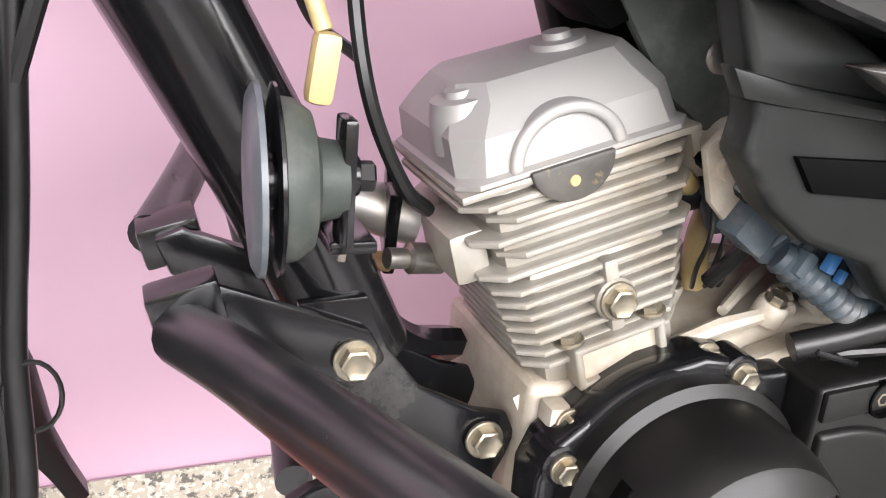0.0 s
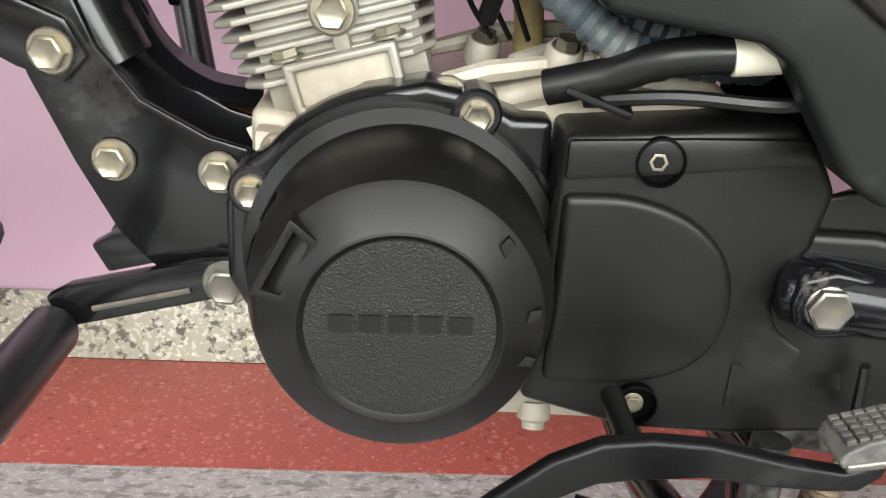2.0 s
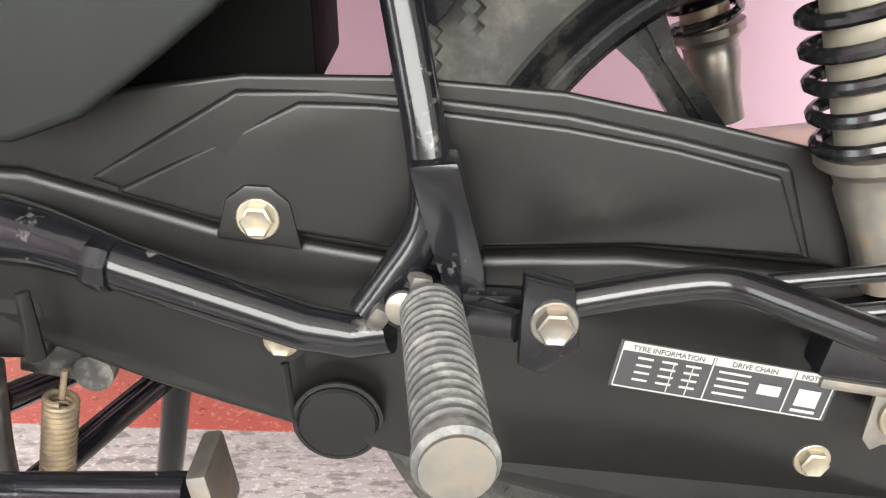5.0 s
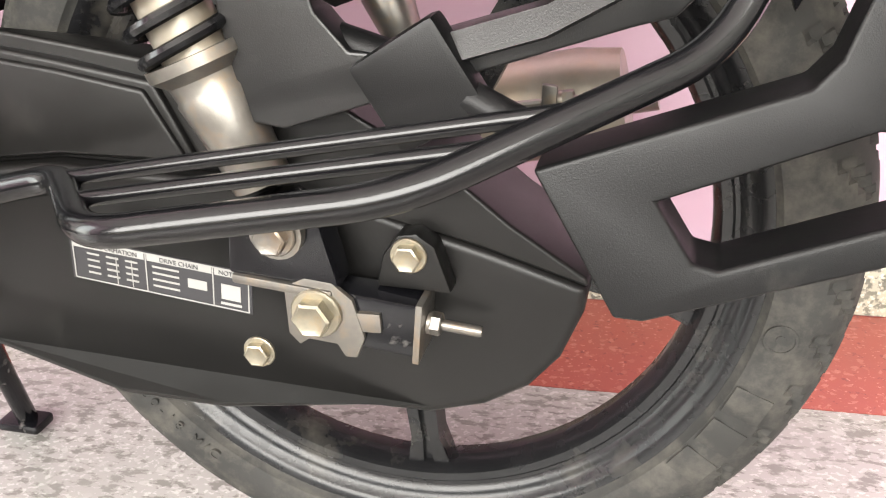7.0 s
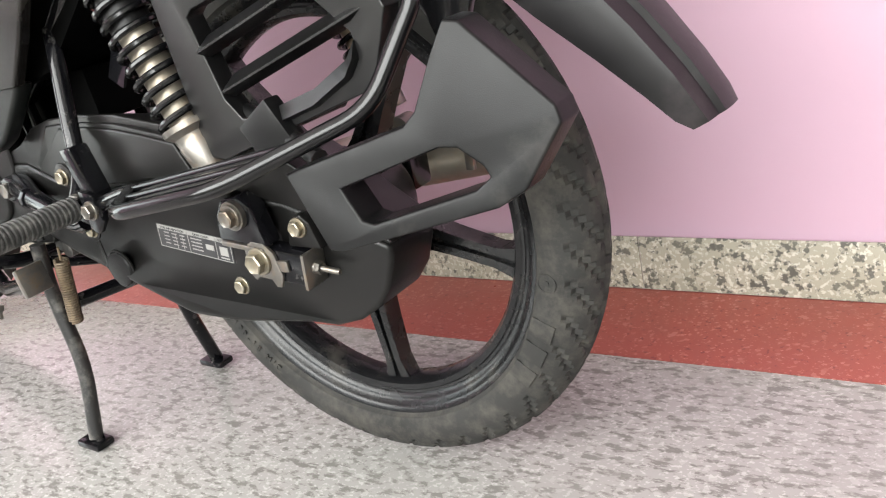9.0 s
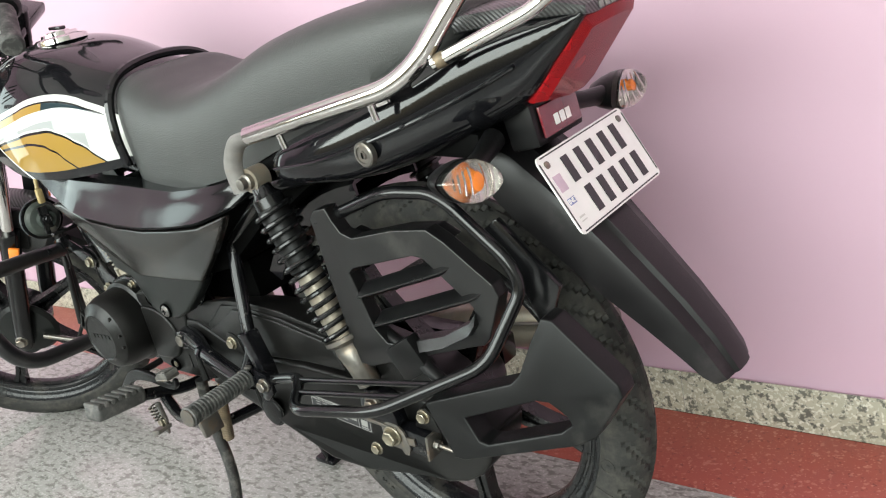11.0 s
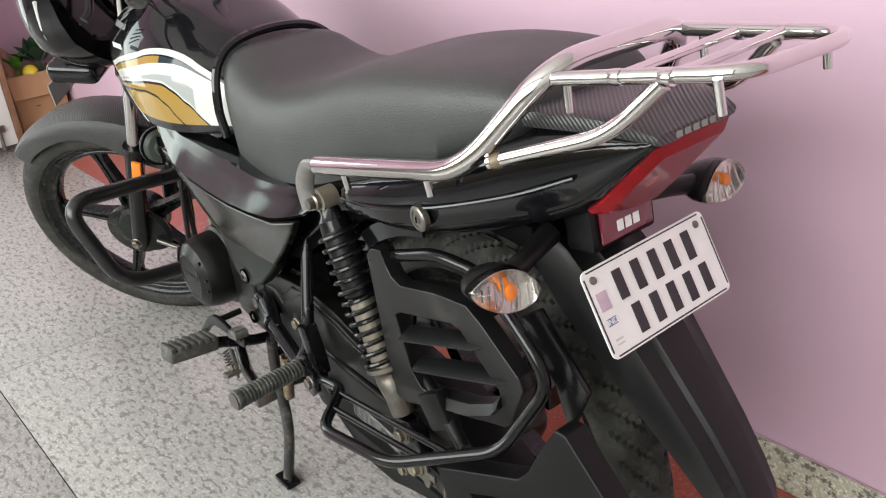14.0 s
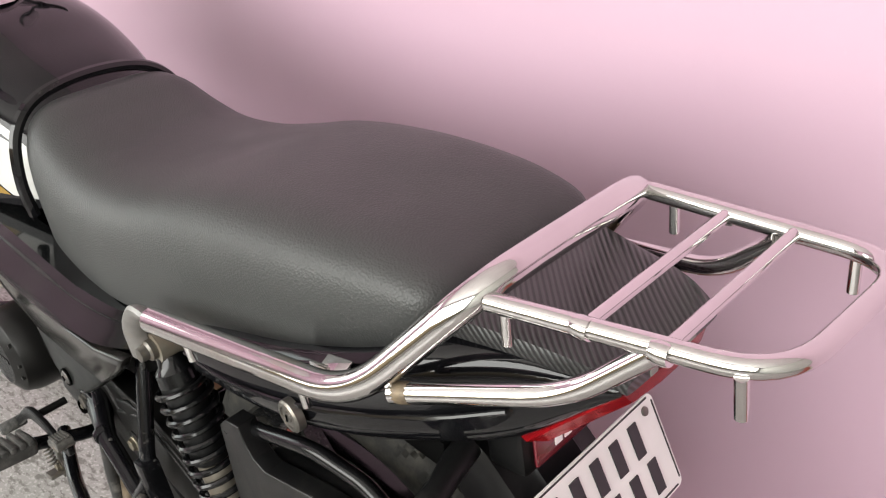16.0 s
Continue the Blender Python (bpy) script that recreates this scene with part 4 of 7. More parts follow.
# ---- engine ----
crank = bpart("crankcase", join(prism([(-0.775, 0.440), (-0.74, 0.437), (-0.665, 0.452), (-0.60, 0.474), (-0.535, 0.470), (-0.49, 0.43), (-0.47, 0.34), (-0.50, 0.295), (-0.58, 0.270), (-0.72, 0.280), (-0.755, 0.31), (-0.774, 0.36)], -0.045, 0.085, 0.008, 3),
                                prism([(-0.770, 0.434), (-0.745, 0.432), (-0.66, 0.446), (-0.59, 0.467), (-0.545, 0.462), (-0.53, 0.44), (-0.62, 0.40), (-0.770, 0.39)], -0.062, -0.046, 0.004)), DUSTY_ALU, "dusty cast aluminium crankcase")
for a, b, r in (((-0.705, -0.044, 0.450), (-0.600, -0.044, 0.476), 0.006), ((-0.640, -0.030, 0.470), (-0.560, 0.020, 0.480), 0.005), ((-0.690, 0.020, 0.462), (-0.590, 0.040, 0.480), 0.006), ((-0.560, -0.044, 0.476), (-0.535, 0.05, 0.474), 0.006)):
    part("rib", sweep([a, tuple((Vector(a) + Vector(b)) / 2 + Vector((0, 0, 0.0035))), b], [r * 0.7, r, r * 0.7], 8), DUSTY_ALU, crank)
for p in ((-0.615, -0.045, 0.480), (-0.573, -0.040, 0.483), (-0.652, 0.010, 0.472)):
    part("boss", lathe([(0.0105, -0.012), (0.0100, 0.0), (0.0085, 0.002), (0, 0.002)], p, (0.1, -0.35, 1), 16), DUSTY_ALU, crank)
    part("bolt", hex_head(p, (0.1, -0.35, 1), 0.0062, 0.007), ZINC, crank)
part("sump", box((-0.62, 0.0, 0.285), (0.17, 0.10, 0.035), 0.008), DUSTY_ALU, crank)
part("drain_boss", lathe([(0.010, 0), (0.010, 0.010), (0.007, 0.012), (0.007, 0.016), (0, 0.016)], (-0.61, -0.045, 0.276), (0, -0.4, -1), 16), DUSTY_ALU, crank)
add_bolts(crank, [(-0.674, -0.062, 0.458), (-0.757, -0.062, 0.424), (-0.60, -0.03, 0.478)], 0.0075, 0.008)
part("breather_pipe", tube([(-0.625, 0.02, 0.465), (-0.628, 0.02, 0.50), (-0.62, 0.02, 0.53)], 0.009, 0.01), BRASS, crank, "yellowed rubber breather pipe")

ORING = (-0.692, 0.378)
cover = bpart("generator_cover", lathe([(0.076, 0.045), (0.079, 0.052), (0.079, 0.090), (0.0725, 0.094), (0.0715, 0.122), (0.0700, 0.131), (0.0652, 0.1445), (0.0638, 0.1470), (0.0614, 0.1490), (0.0455, 0.1580), (0.0443, 0.1583), (0.0430, 0.1567), (0.0418, 0.1557), (0.0, 0.1557)],
                                      (ORING[0], 0, ORING[1]), n=72), CASE_PLASTIC, "round matt black generator cover", sharp=14)
for k in range(5):
    part("raised_mark", bars([(-0.0250 + 0.0128 * k, 0.0, 0.0098, 0.0078)], flank(-0.6925, -0.1567, 0.3815, 2), 0.0018), CASE_PLASTIC, cover)
part("badge_disc", lathe([(0.0416, 0.1545), (0.0414, 0.1563), (0.0, 0.1565)], (ORING[0], 0, ORING[1]), n=56), BADGE_PLASTIC, cover, "stippled black centre disc")
slot_m = pose(ORING[0], 0, ORING[1]) @ pose(0, 0, 0, 0, 28, 0)
part("slot_frame", moved(prism([(0.0005, -0.0195), (0.016, -0.0165), (0.016, 0.0165), (0.0005, 0.0195)], -0.1550, -0.132, 0.0012, 2, holes=[[(0.0045, -0.0150), (0.0125, -0.0130), (0.0125, 0.0130), (0.0045, 0.0150)]]), slot_m @ pose(-0.0640, 0, 0)), CASE_PLASTIC, cover)
part("slot_floor", moved(box((0.008, -0.1405, 0), (0.012, 0.012, 0.032), 0.0), slot_m @ pose(-0.0640, 0, 0)), CASE_PLASTIC, cover)
for ang in (-42, -8, 14):
    c, s = math.cos(radians(ang)), math.sin(radians(ang))
    part("notch", moved(prism([(0.0545, -0.003), (0.0618, -0.0015), (0.0618, 0.0032), (0.0570, 0.003)], -0.1530, -0.147, 0.0004), pose(ORING[0], 0, ORING[1]) @ pose(0, 0, 0, 0, ang, 0)), CASE_PLASTIC, cover)
for ang in (168, 150):
    part("vent", moved(box((0.0710, -0.114, 0), (0.003, 0.010, 0.012), 0.0006), pose(ORING[0], 0, ORING[1]) @ pose(0, 0, 0, 0, -ang - 0, 0)), SHADE_BLACK, cover)
part("rim_step", lathe([(0.083, 0.058), (0.085, 0.062), (0.085, 0.074), (0.082, 0.078), (0.078, 0.078)], (ORING[0], 0, ORING[1]), n=64), COVER_BLACK, cover)

left_cover = bpart("left_engine_cover", prism([(-0.782, 0.40), (-0.775, 0.418), (-0.745, 0.442), (-0.715, 0.459), (-0.685, 0.466), (-0.66, 0.462), (-0.642, 0.452), (-0.6225, 0.453), (-0.6215, 0.42), (-0.622, 0.34), (-0.626, 0.316), (-0.67, 0.304), (-0.73, 0.305), (-0.765, 0.33), (-0.782, 0.36)], -0.078, -0.046, 0.005, 3), COVER_BLACK, "satin black left engine cover")
for p in ((-0.660, -0.078, 0.453), (-0.768, -0.078, 0.408)):
    part("lug", lathe([(0.0125, -0.02), (0.0125, 0.0), (0.011, 0.0015), (0, 0.0015)], p, n=20), COVER_BLACK, left_cover)
add_bolts(left_cover, [(-0.660, -0.0795, 0.453), (-0.768, -0.0795, 0.408)], 0.0068, 0.008)
part("clip", moved(box((0, 0, 0), (0.034, 0.012, 0.004), 0.001), pose(-0.604, -0.085, 0.466, 12, 18, 0)), COVER_BLACK, left_cover)
sprocket = bpart("sprocket_cover", prism([(-0.6195, 0.452), (-0.56, 0.458), (-0.511, 0.463), (-0.497, 0.45), (-0.4875, 0.432), (-0.492, 0.404), (-0.503, 0.385), (-0.5055, 0.372), (-0.500, 0.360), (-0.489, 0.352), (-0.466, 0.346), (-0.458, 0.336), (-0.457, 0.315), (-0.462, 0.300), (-0.512, 0.296), (-0.57, 0.297), (-0.628, 0.312), (-0.6245, 0.35), (-0.6225, 0.40)],
                                         -0.100, -0.046, 0.005, 3), CASE_PLASTIC, "matt black sprocket cover")
arch = [(-0.618, 0.425), (-0.585, 0.4255), (-0.555, 0.416), (-0.535, 0.397), (-0.528, 0.372), (-0.534, 0.348), (-0.552, 0.332), (-0.585, 0.325), (-0.618, 0.325)]
arch = [(p.x, p.z) for p in spline([(x, 0, z) for x, z in arch], 4)]
part("raised_field", prism(arch, -0.1050, -0.094, 0.0055, 4), CASE_PLASTIC, sprocket)
part("top_ledge", prism([(-0.6185, 0.431), (-0.56, 0.438), (-0.50, 0.446), (-0.506, 0.458), (-0.56, 0.455), (-0.6185, 0.4505)], -0.1035, -0.098, 0.003, 2), CASE_PLASTIC, sprocket)
for p in ((-0.575, -0.1005, 0.443), (-0.568, -0.1005, 0.314)):
    part("bolt_well", lathe([(0.0118, 0.0), (0.0118, 0.0042), (0.0108, 0.0046), (0.0102, 0.0005), (0.0, 0.0005)], p, n=24), SHADE_BLACK, sprocket)
    part("bolt", hex_head((p[0] - 0.001, p[1] - 0.001, p[2]), (0, -1, 0), 0.0046, 0.0022), ZINC, sprocket)
part("moulded_mark", moved(box((0, 0, 0), (0.0045, 0.0012, 0.026), 0.0004), pose(-0.518, -0.1005, 0.327)), BLACK_PLASTIC, sprocket)

# cylinder: finned barrel, finned head, cover; leaning forward
UV = pose(-0.732, 0.008, 0.455) @ pose(0, 0, 0, 0, -16.5, 0) @ Matrix.Diagonal((1.0, 1.0, 0.88, 1.0))


def fin_plate(u0, u1, v, th, half, notch=0.0, bevel=0.0022):
    c = min(0.012, half * 0.3)
    pts = [(u0 + c, -half), (u1 - c, -half), (u1, -half + c), (u1, half - c), (u1 - c, half), (u0 + c, half), (u0, half - c), (u0, -half + c)]
    bm = bmesh.new()
    a = [bm.verts.new((x, y, v - th / 2)) for x, y in pts]
    b = [bm.verts.new((x, y, v + th / 2)) for x, y in pts]
    bm.faces.new(a)
    bm.faces.new(list(reversed(b)))
    for i in range(8):
        j = (i + 1) % 8
        bm.faces.new((a[i], a[j], b[j], b[i]))
    bmesh.ops.recalc_face_normals(bm, faces=bm.faces)
    return moved(bevel_sharp(bm, bevel, 3, 50), UV)


def uv_box(u, y, v, su, sy, sv, bevel=0.003):
    return moved(box((u, y, v), (su, sy, sv), bevel), UV)


barrel = bpart("cylinder", uv_box(0.008, 0, 0.03, 0.086, 0.098, 0.085, 0.006), CAST_ALU, "finned cast aluminium cylinder")
for k in range(7):
    part("fin", fin_plate(-0.046 - 0.0016 * k, 0.056 + 0.0016 * k, 0.008 + 0.0092 * k, 0.0046, 0.056, bevel=0.0021), CAST_ALU, barrel)
part("stud_block", moved(prism([(-0.021, -0.012), (0.037, -0.012), (0.037, 0.018), (-0.021, 0.018)], -0.0640, -0.046, 0.0022, 3, holes=[[(-0.016, -0.0075), (0.032, -0.0075), (0.032, 0.0130), (-0.016, 0.0130)]]), UV), CAST_ALU, barrel)
part("recessed_face", uv_box(0.008, -0.052, 0.003, 0.052, 0.014, 0.026, 0.002), DUSTY_ALU, barrel)
part("stud_column", uv_box(0.0105, -0.0535, 0.042, 0.009, 0.010, 0.050, 0.003), CAST_ALU, barrel)
part("boss", lathe([(0.0125, -0.012), (0.0125, 0.0), (0.011, 0.0015), (0, 0.0015)], tuple(UV @ Vector((0.0105, -0.0585, 0.040))), (0, -1, 0), 20), CAST_ALU, barrel)
add_bolts(barrel, [tuple(UV @ Vector((0.0105, -0.060, 0.040)))], 0.0088, 0.008)
add_bolts(barrel, [tuple(UV @ Vector((-0.019, -0.053, 0.019))), tuple(UV @ Vector((0.034, -0.053, 0.019)))], 0.007, 0.006, tuple(UV.to_3x3() @ Vector((0, 0, 1))))
head = bpart("cylinder_head", uv_box(0.004, 0, 0.102, 0.104, 0.102, 0.060, 0.008), CAST_ALU, "finned cast aluminium cylinder head")
for k, (a, b) in enumerate(((-0.062, 0.070), (-0.050, 0.066), (-0.064, 0.072), (-0.052, 0.068), (-0.066, 0.071))):
    part("fin", fin_plate(a, b, 0.077 + 0.0115 * k, 0.0052, 0.0585, bevel=0.0024), CAST_ALU, head)
part("head_joint", uv_box(0.003, 0, 0.1325, 0.140, 0.118, 0.005, 0.002), CAST_ALU, head)
part("plug_boss", uv_box(-0.062, -0.016, 0.088, 0.022, 0.05, 0.034, 0.006), CAST_ALU, head)
part("sensor", lathe([(0.009, 0), (0.009, 0.02), (0.006, 0.022), (0.006, 0.034), (0, 0.034)], tuple(UV @ Vector((-0.068, 0.0, 0.072))), (-1, -0.15, 0.1), 14), STEEL, head)
half = lambda r, sgn: [(-0.005 + r * math.cos(math.pi * i / 24), 0.1375 + sgn * r * math.sin(math.pi * i / 24)) for i in range(25)]
part("cam_plug", moved(prism(half(0.0240, -1), -0.0615, -0.05, 0.0015), UV), surface("dark_rubber_cap", (0.040, 0.036, 0.031), 0.55, 0, 0.3, 60, 500, 0.2, dirt=(0.30, 0.23, 0.10), dirt_amount=0.10, dirt_scale=90), head, "dark rubber half-moon plug")
part("paint_dab", lathe([(0.0032, 0), (0.0028, 0.0006), (0, 0.0007)], tuple(UV @ Vector((-0.006, -0.0615, 0.126))), (0, -1, 0), 10), BRASS, head)

# valve cover: chamfered box with a raised half ring and two bosses


def cover_ring(u0, u1, half, v, cut):
    c = cut
    return [tuple(UV @ Vector(p)) for p in ((u0 + c, -half, v), (u1 - c, -half, v), (u1, -half + c, v), (u1, half - c, v), (u1 - c, half, v), (u0 + c, half, v), (u0, half - c, v), (u0, -half + c, v))]


vc = loft([cover_ring(-0.066, 0.070, 0.0585, 0.1355, 0.010), cover_ring(-0.066, 0.070, 0.0585, 0.1385, 0.010), cover_ring(-0.063, 0.067, 0.0555, 0.1405, 0.012), cover_ring(-0.062, 0.064, 0.0545, 0.162, 0.014),
           cover_ring(-0.054, 0.058, 0.044, 0.176, 0.016), cover_ring(-0.046, 0.052, 0.032, 0.1855, 0.012), cover_ring(-0.036, 0.042, 0.022, 0.187, 0.010)])
valve_cover = bpart("valve_cover", bevel_sharp(vc, 0.002, 2, 15), SILVER_PAINT, "silver painted valve cover", sharp=24)
part("raised_half_ring", moved(prism(half(0.0335, 1) + list(reversed(half(0.0262, 1))), -0.0592, -0.030, 0.0030, 3), UV), SILVER_PAINT, valve_cover, sharp=50)
for u, y in ((-0.046, -0.022), (0.022, -0.004)):
    part("cap_boss", moved(lathe([(0.019, -0.02), (0.017, 0.0), (0.0155, 0.004), (0.0155, 0.006), (0.008, 0.0065), (0.0075, 0.010), (0.0, 0.010)], (0, 0, 0), (0, 0, 1), 24), frame_to(UV @ Vector((u, y, 0.172 if u < 0 else 0.184)), UV.to_3x3() @ Vector((0, 0, 1)))), SILVER_PAINT, valve_cover)

# spark lead, sensor flange, exhaust
bpart("spark_cable", sweep(spline([(-0.832, -0.012, 0.532), (-0.850, -0.022, 0.548), (-0.872, -0.03, 0.590), (-0.880, -0.02, 0.64), (-0.878, 0.0, 0.70), (-0.86, 0.02, 0.76)], 8), 0.0042, 8), CABLE, "black ignition cable")
bpart("throttle_cable", sweep(spline([(-0.855, 0.06, 0.600), (-0.885, 0.05, 0.622), (-0.90, 0.03, 0.66), (-0.89, 0.02, 0.72)], 8), 0.0038, 8), CABLE, "black cable")
header = spline([(-0.815, 0.05, 0.505), (-0.865, 0.062, 0.515), (-0.895, 0.072, 0.49), (-0.895, 0.085, 0.42), (-0.872, 0.097, 0.352)], 8)
exhaust = bpart("exhaust_pipe", sweep(spline([tuple(header[-2]), tuple(header[-1]), (-0.795, 0.075, 0.325), (-0.742, 0.050, 0.278), (-0.700, 0.050, 0.240), (-0.60, 0.10, 0.222), (-0.48, 0.135, 0.23), (-0.36, 0.16, 0.262)], 8), 0.0155, 14), RUST, "heat-browned exhaust pipe")
part("header_bend", sweep(header, 0.0158, 14), PIPE_GREY, exhaust, "dull grey steel header bend")
part("flange", moved(prism([(-0.020, -0.030), (0.0, -0.024), (0.020, -0.030), (0.016, 0.0), (0.020, 0.030), (0.0, 0.024), (-0.020, 0.030), (-0.016, 0.0)], -0.004, 0.004, 0.002), pose(-0.832, 0.052, 0.508, 0, -20, 78)), FRAME_BLACK, exhaust, "black exhaust flange")
part("flange_nut", lathe([(0.006, 0), (0.006, 0.03), (0, 0.03)], (-0.838, 0.03, 0.487), (-1, 0, 0.1), 10), RUST, exhaust)
muffler = bpart("silencer", sweep([(-0.36, 0.165, 0.262), (-0.31, 0.175, 0.277), (-0.27, 0.18, 0.288), (0.11, 0.185, 0.345), (0.145, 0.185, 0.350)], [0.018, 0.034, 0.042, 0.045, 0.040], 24), SHOCK_TUBE, "dull metal silencer")
part("tail_pipe", sweep([(0.14, 0.185, 0.348), (0.17, 0.185, 0.353)], 0.014, 14), STEEL, muffler)

# intake, hoses and harness behind the cylinder
intake = bpart("intake_pipe", sweep(spline([(-0.695, 0.01, 0.535), (-0.66, 0.005, 0.54), (-0.625, 0.0, 0.55), (-0.57, 0.0, 0.575)], 6), [0.014] * 6 + [0.017] * 6 + [0.022] * 6 + [0.024], 14), BLACK_PLASTIC, "black rubber intake pipe with an injector")
part("injector", lathe([(0.010, 0), (0.012, 0.012), (0.009, 0.016), (0.009, 0.036), (0.006, 0.04), (0, 0.04)], (-0.652, -0.004, 0.553), (0.25, -0.35, -0.9), 14), HOSE_GREY, intake)
part("injector_joint", lathe([(0.007, 0), (0.008, 0.03), (0.006, 0.034)], (-0.668, -0.012, 0.545), (-0.5, -0.4, 0.2), 12), BRASS, intake)
bpart("connector_hose", sweep(spline([(-0.645, -0.040, 0.545), (-0.628, -0.050, 0.525), (-0.603, -0.058, 0.506), (-0.575, -0.058, 0.494), (-0.545, -0.050, 0.488), (-0.51, -0.04, 0.486)], 8), [0.0150 + 0.0030 * (i % 2) for i in range(41)], 14), HOSE_GREY, "dusty blue-grey corrugated hose")
bpart("connector_block", join(box((-0.655, -0.055, 0.533), (0.026, 0.020, 0.024), 0.004, (0, 35, 0)), lathe([(0.009, 0), (0.010, 0.01), (0.007, 0.013), (0.007, 0.03)], (-0.662, -0.055, 0.535), (0.75, 0, -0.6), 12), box((-0.632, -0.076, 0.518), (0.010, 0.010, 0.016), 0.003, (0, 30, 0))), HOSE_GREY, "dusty blue-grey connector block")
harness = bpart("wiring_harness", sweep(spline([(-0.628, -0.078, 0.468), (-0.60, -0.088, 0.478), (-0.575, -0.10, 0.490), (-0.535, -0.11, 0.497), (-0.49, -0.10, 0.50)], 7), 0.0085, 12), CABLE, "black wiring harness along the engine")
part("tape", sweep([(-0.553, -0.108, 0.4945), (-0.533, -0.1105, 0.4975)], 0.0098, 14), CREAM, harness, "cream cloth tape")
bpart("small_cable", sweep(spline([(-0.61, -0.082, 0.464), (-0.57, -0.098, 0.472), (-0.52, -0.11, 0.475), (-0.50, -0.105, 0.49)], 6), 0.0035, 8), CABLE, "thin black cable")
tag = bpart("serial_label", bars([(0, 0, 0.022, 0.0080)], flank(-0.7705, -0.0325, 0.4175, -64), 0.0006), CREAM, "small cream printed label on the crankcase")
part("label_print", bars([(0.001, 0.0020, 0.016, 0.0011), (0.0, -0.0002, 0.017, 0.0011), (0.007, -0.0025, 0.004, 0.0020)], flank(-0.7705, -0.0329, 0.4175, -64), 0.0005), BLACK_INK, tag)

bpart("connector_hose", sweep(spline([(-0.640, -0.066, 0.520), (-0.618, -0.078, 0.505), (-0.596, -0.082, 0.490), (-0.572, -0.078, 0.483)], 8), [0.0085 + 0.0016 * (i % 2) for i in range(25)], 12), HOSE_GREY, "dusty blue-grey corrugated hose")
bpart("connector_clip", join(box((-0.622, -0.086, 0.522), (0.006, 0.006, 0.012), 0.001, (0, 25, 0)), box((-0.614, -0.087, 0.514), (0.004, 0.005, 0.008), 0.001, (0, 25, 0))), surface("blue_clip", (0.02, 0.09, 0.22), 0.4), "small blue plastic connector clip")
bpart("dusty_bracket", join(prism([(-0.690, 0.575), (-0.676, 0.590), (-0.664, 0.575), (-0.655, 0.545), (-0.664, 0.530), (-0.680, 0.545)], -0.050, -0.044, 0.002), lathe([(0.007, 0), (0.007, 0.006), (0, 0.006)], (-0.674, -0.050, 0.565), (0, -1, 0), 12)), DUSTY_ALU, "dusty cast bracket behind the cylinder")
bpart("vacuum_hose", sweep(spline([(-0.672, -0.02, 0.565), (-0.664, -0.045, 0.556), (-0.655, -0.058, 0.545), (-0.650, -0.05, 0.52), (-0.655, -0.03, 0.49)], 7), 0.0052, 8), CABLE, "thin black rubber hose")
throttle = bpart("throttle_body", join(box((-0.655, 0.0, 0.575), (0.05, 0.05, 0.035), 0.006, (0, -20, 0)), lathe([(0.016, 0), (0.016, 0.012), (0.012, 0.014), (0, 0.014)], (-0.66, -0.026, 0.575), (0, -1, 0), 20)), DUSTY_ALU, "dusty throttle body")
part("sensor", join(box((-0.70, -0.012, 0.642), (0.018, 0.018, 0.03), 0.003, (0, 35, 0)), box((-0.712, -0.016, 0.648), (0.02, 0.012, 0.014), 0.003, (0, -30, 0))), DUSTY_ALU, throttle)
for k in range(3):
    bpart("loose_wire", sweep(spline([(-0.668 + 0.012 * k, -0.035, 0.555), (-0.672 + 0.010 * k, -0.045, 0.525), (-0.665 + 0.012 * k, -0.03, 0.50), (-0.65 + 0.01 * k, -0.01, 0.478)], 6), 0.0017, 6), CABLE, "thin dark wire")

# ---- frame, brackets, crash guard ----
down = bpart("down_tube", sweep([(-0.862, 0.006, 0.445), (-0.915, 0.006, 0.55), (-1.0, 0.006, 0.70), (-1.03, 0.0, 0.775)], [0.026, 0.027, 0.028, 0.028], 14, flat=1.25), FRAME_BLACK, "black frame down tube")
plate_pts = [(-0.905, 0.49), (-0.893, 0.445), (-0.873, 0.40), (-0.853, 0.362), (-0.838, 0.345), (-0.815, 0.326), (-0.79, 0.32), (-0.772, 0.328), (-0.772, 0.345), (-0.781, 0.358), (-0.784, 0.372), (-0.777, 0.386), (-0.773, 0.40), (-0.779, 0.413), (-0.80, 0.418), (-0.835, 0.436), (-0.856, 0.462), (-0.868, 0.492)]
plate_l = bpart("engine_bracket", prism(plate_pts, -0.029, -0.022, 0.002), FRAME_BLACK, "black pressed steel engine bracket")
part("bracket_far", prism(plate_pts, 0.030, 0.036, 0.002), FRAME_BLACK, plate_l)
add_bolts(plate_l, [(-0.876, -0.036, 0.460), (-0.851, -0.030, 0.403), (-0.794, -0.031, 0.400)], 0.0092, 0.009)
add_bolts(plate_l, [(-0.791, -0.039, 0.339)], 0.0105, 0.010, mat=STEEL)
part("web", sweep(spline([(-0.872, 0.03, 0.50), (-0.85, 0.04, 0.45), (-0.82, 0.05, 0.425), (-0.785, 0.055, 0.418)], 6), 0.012, 8, flat=2.0), FRAME_BLACK, plate_l)

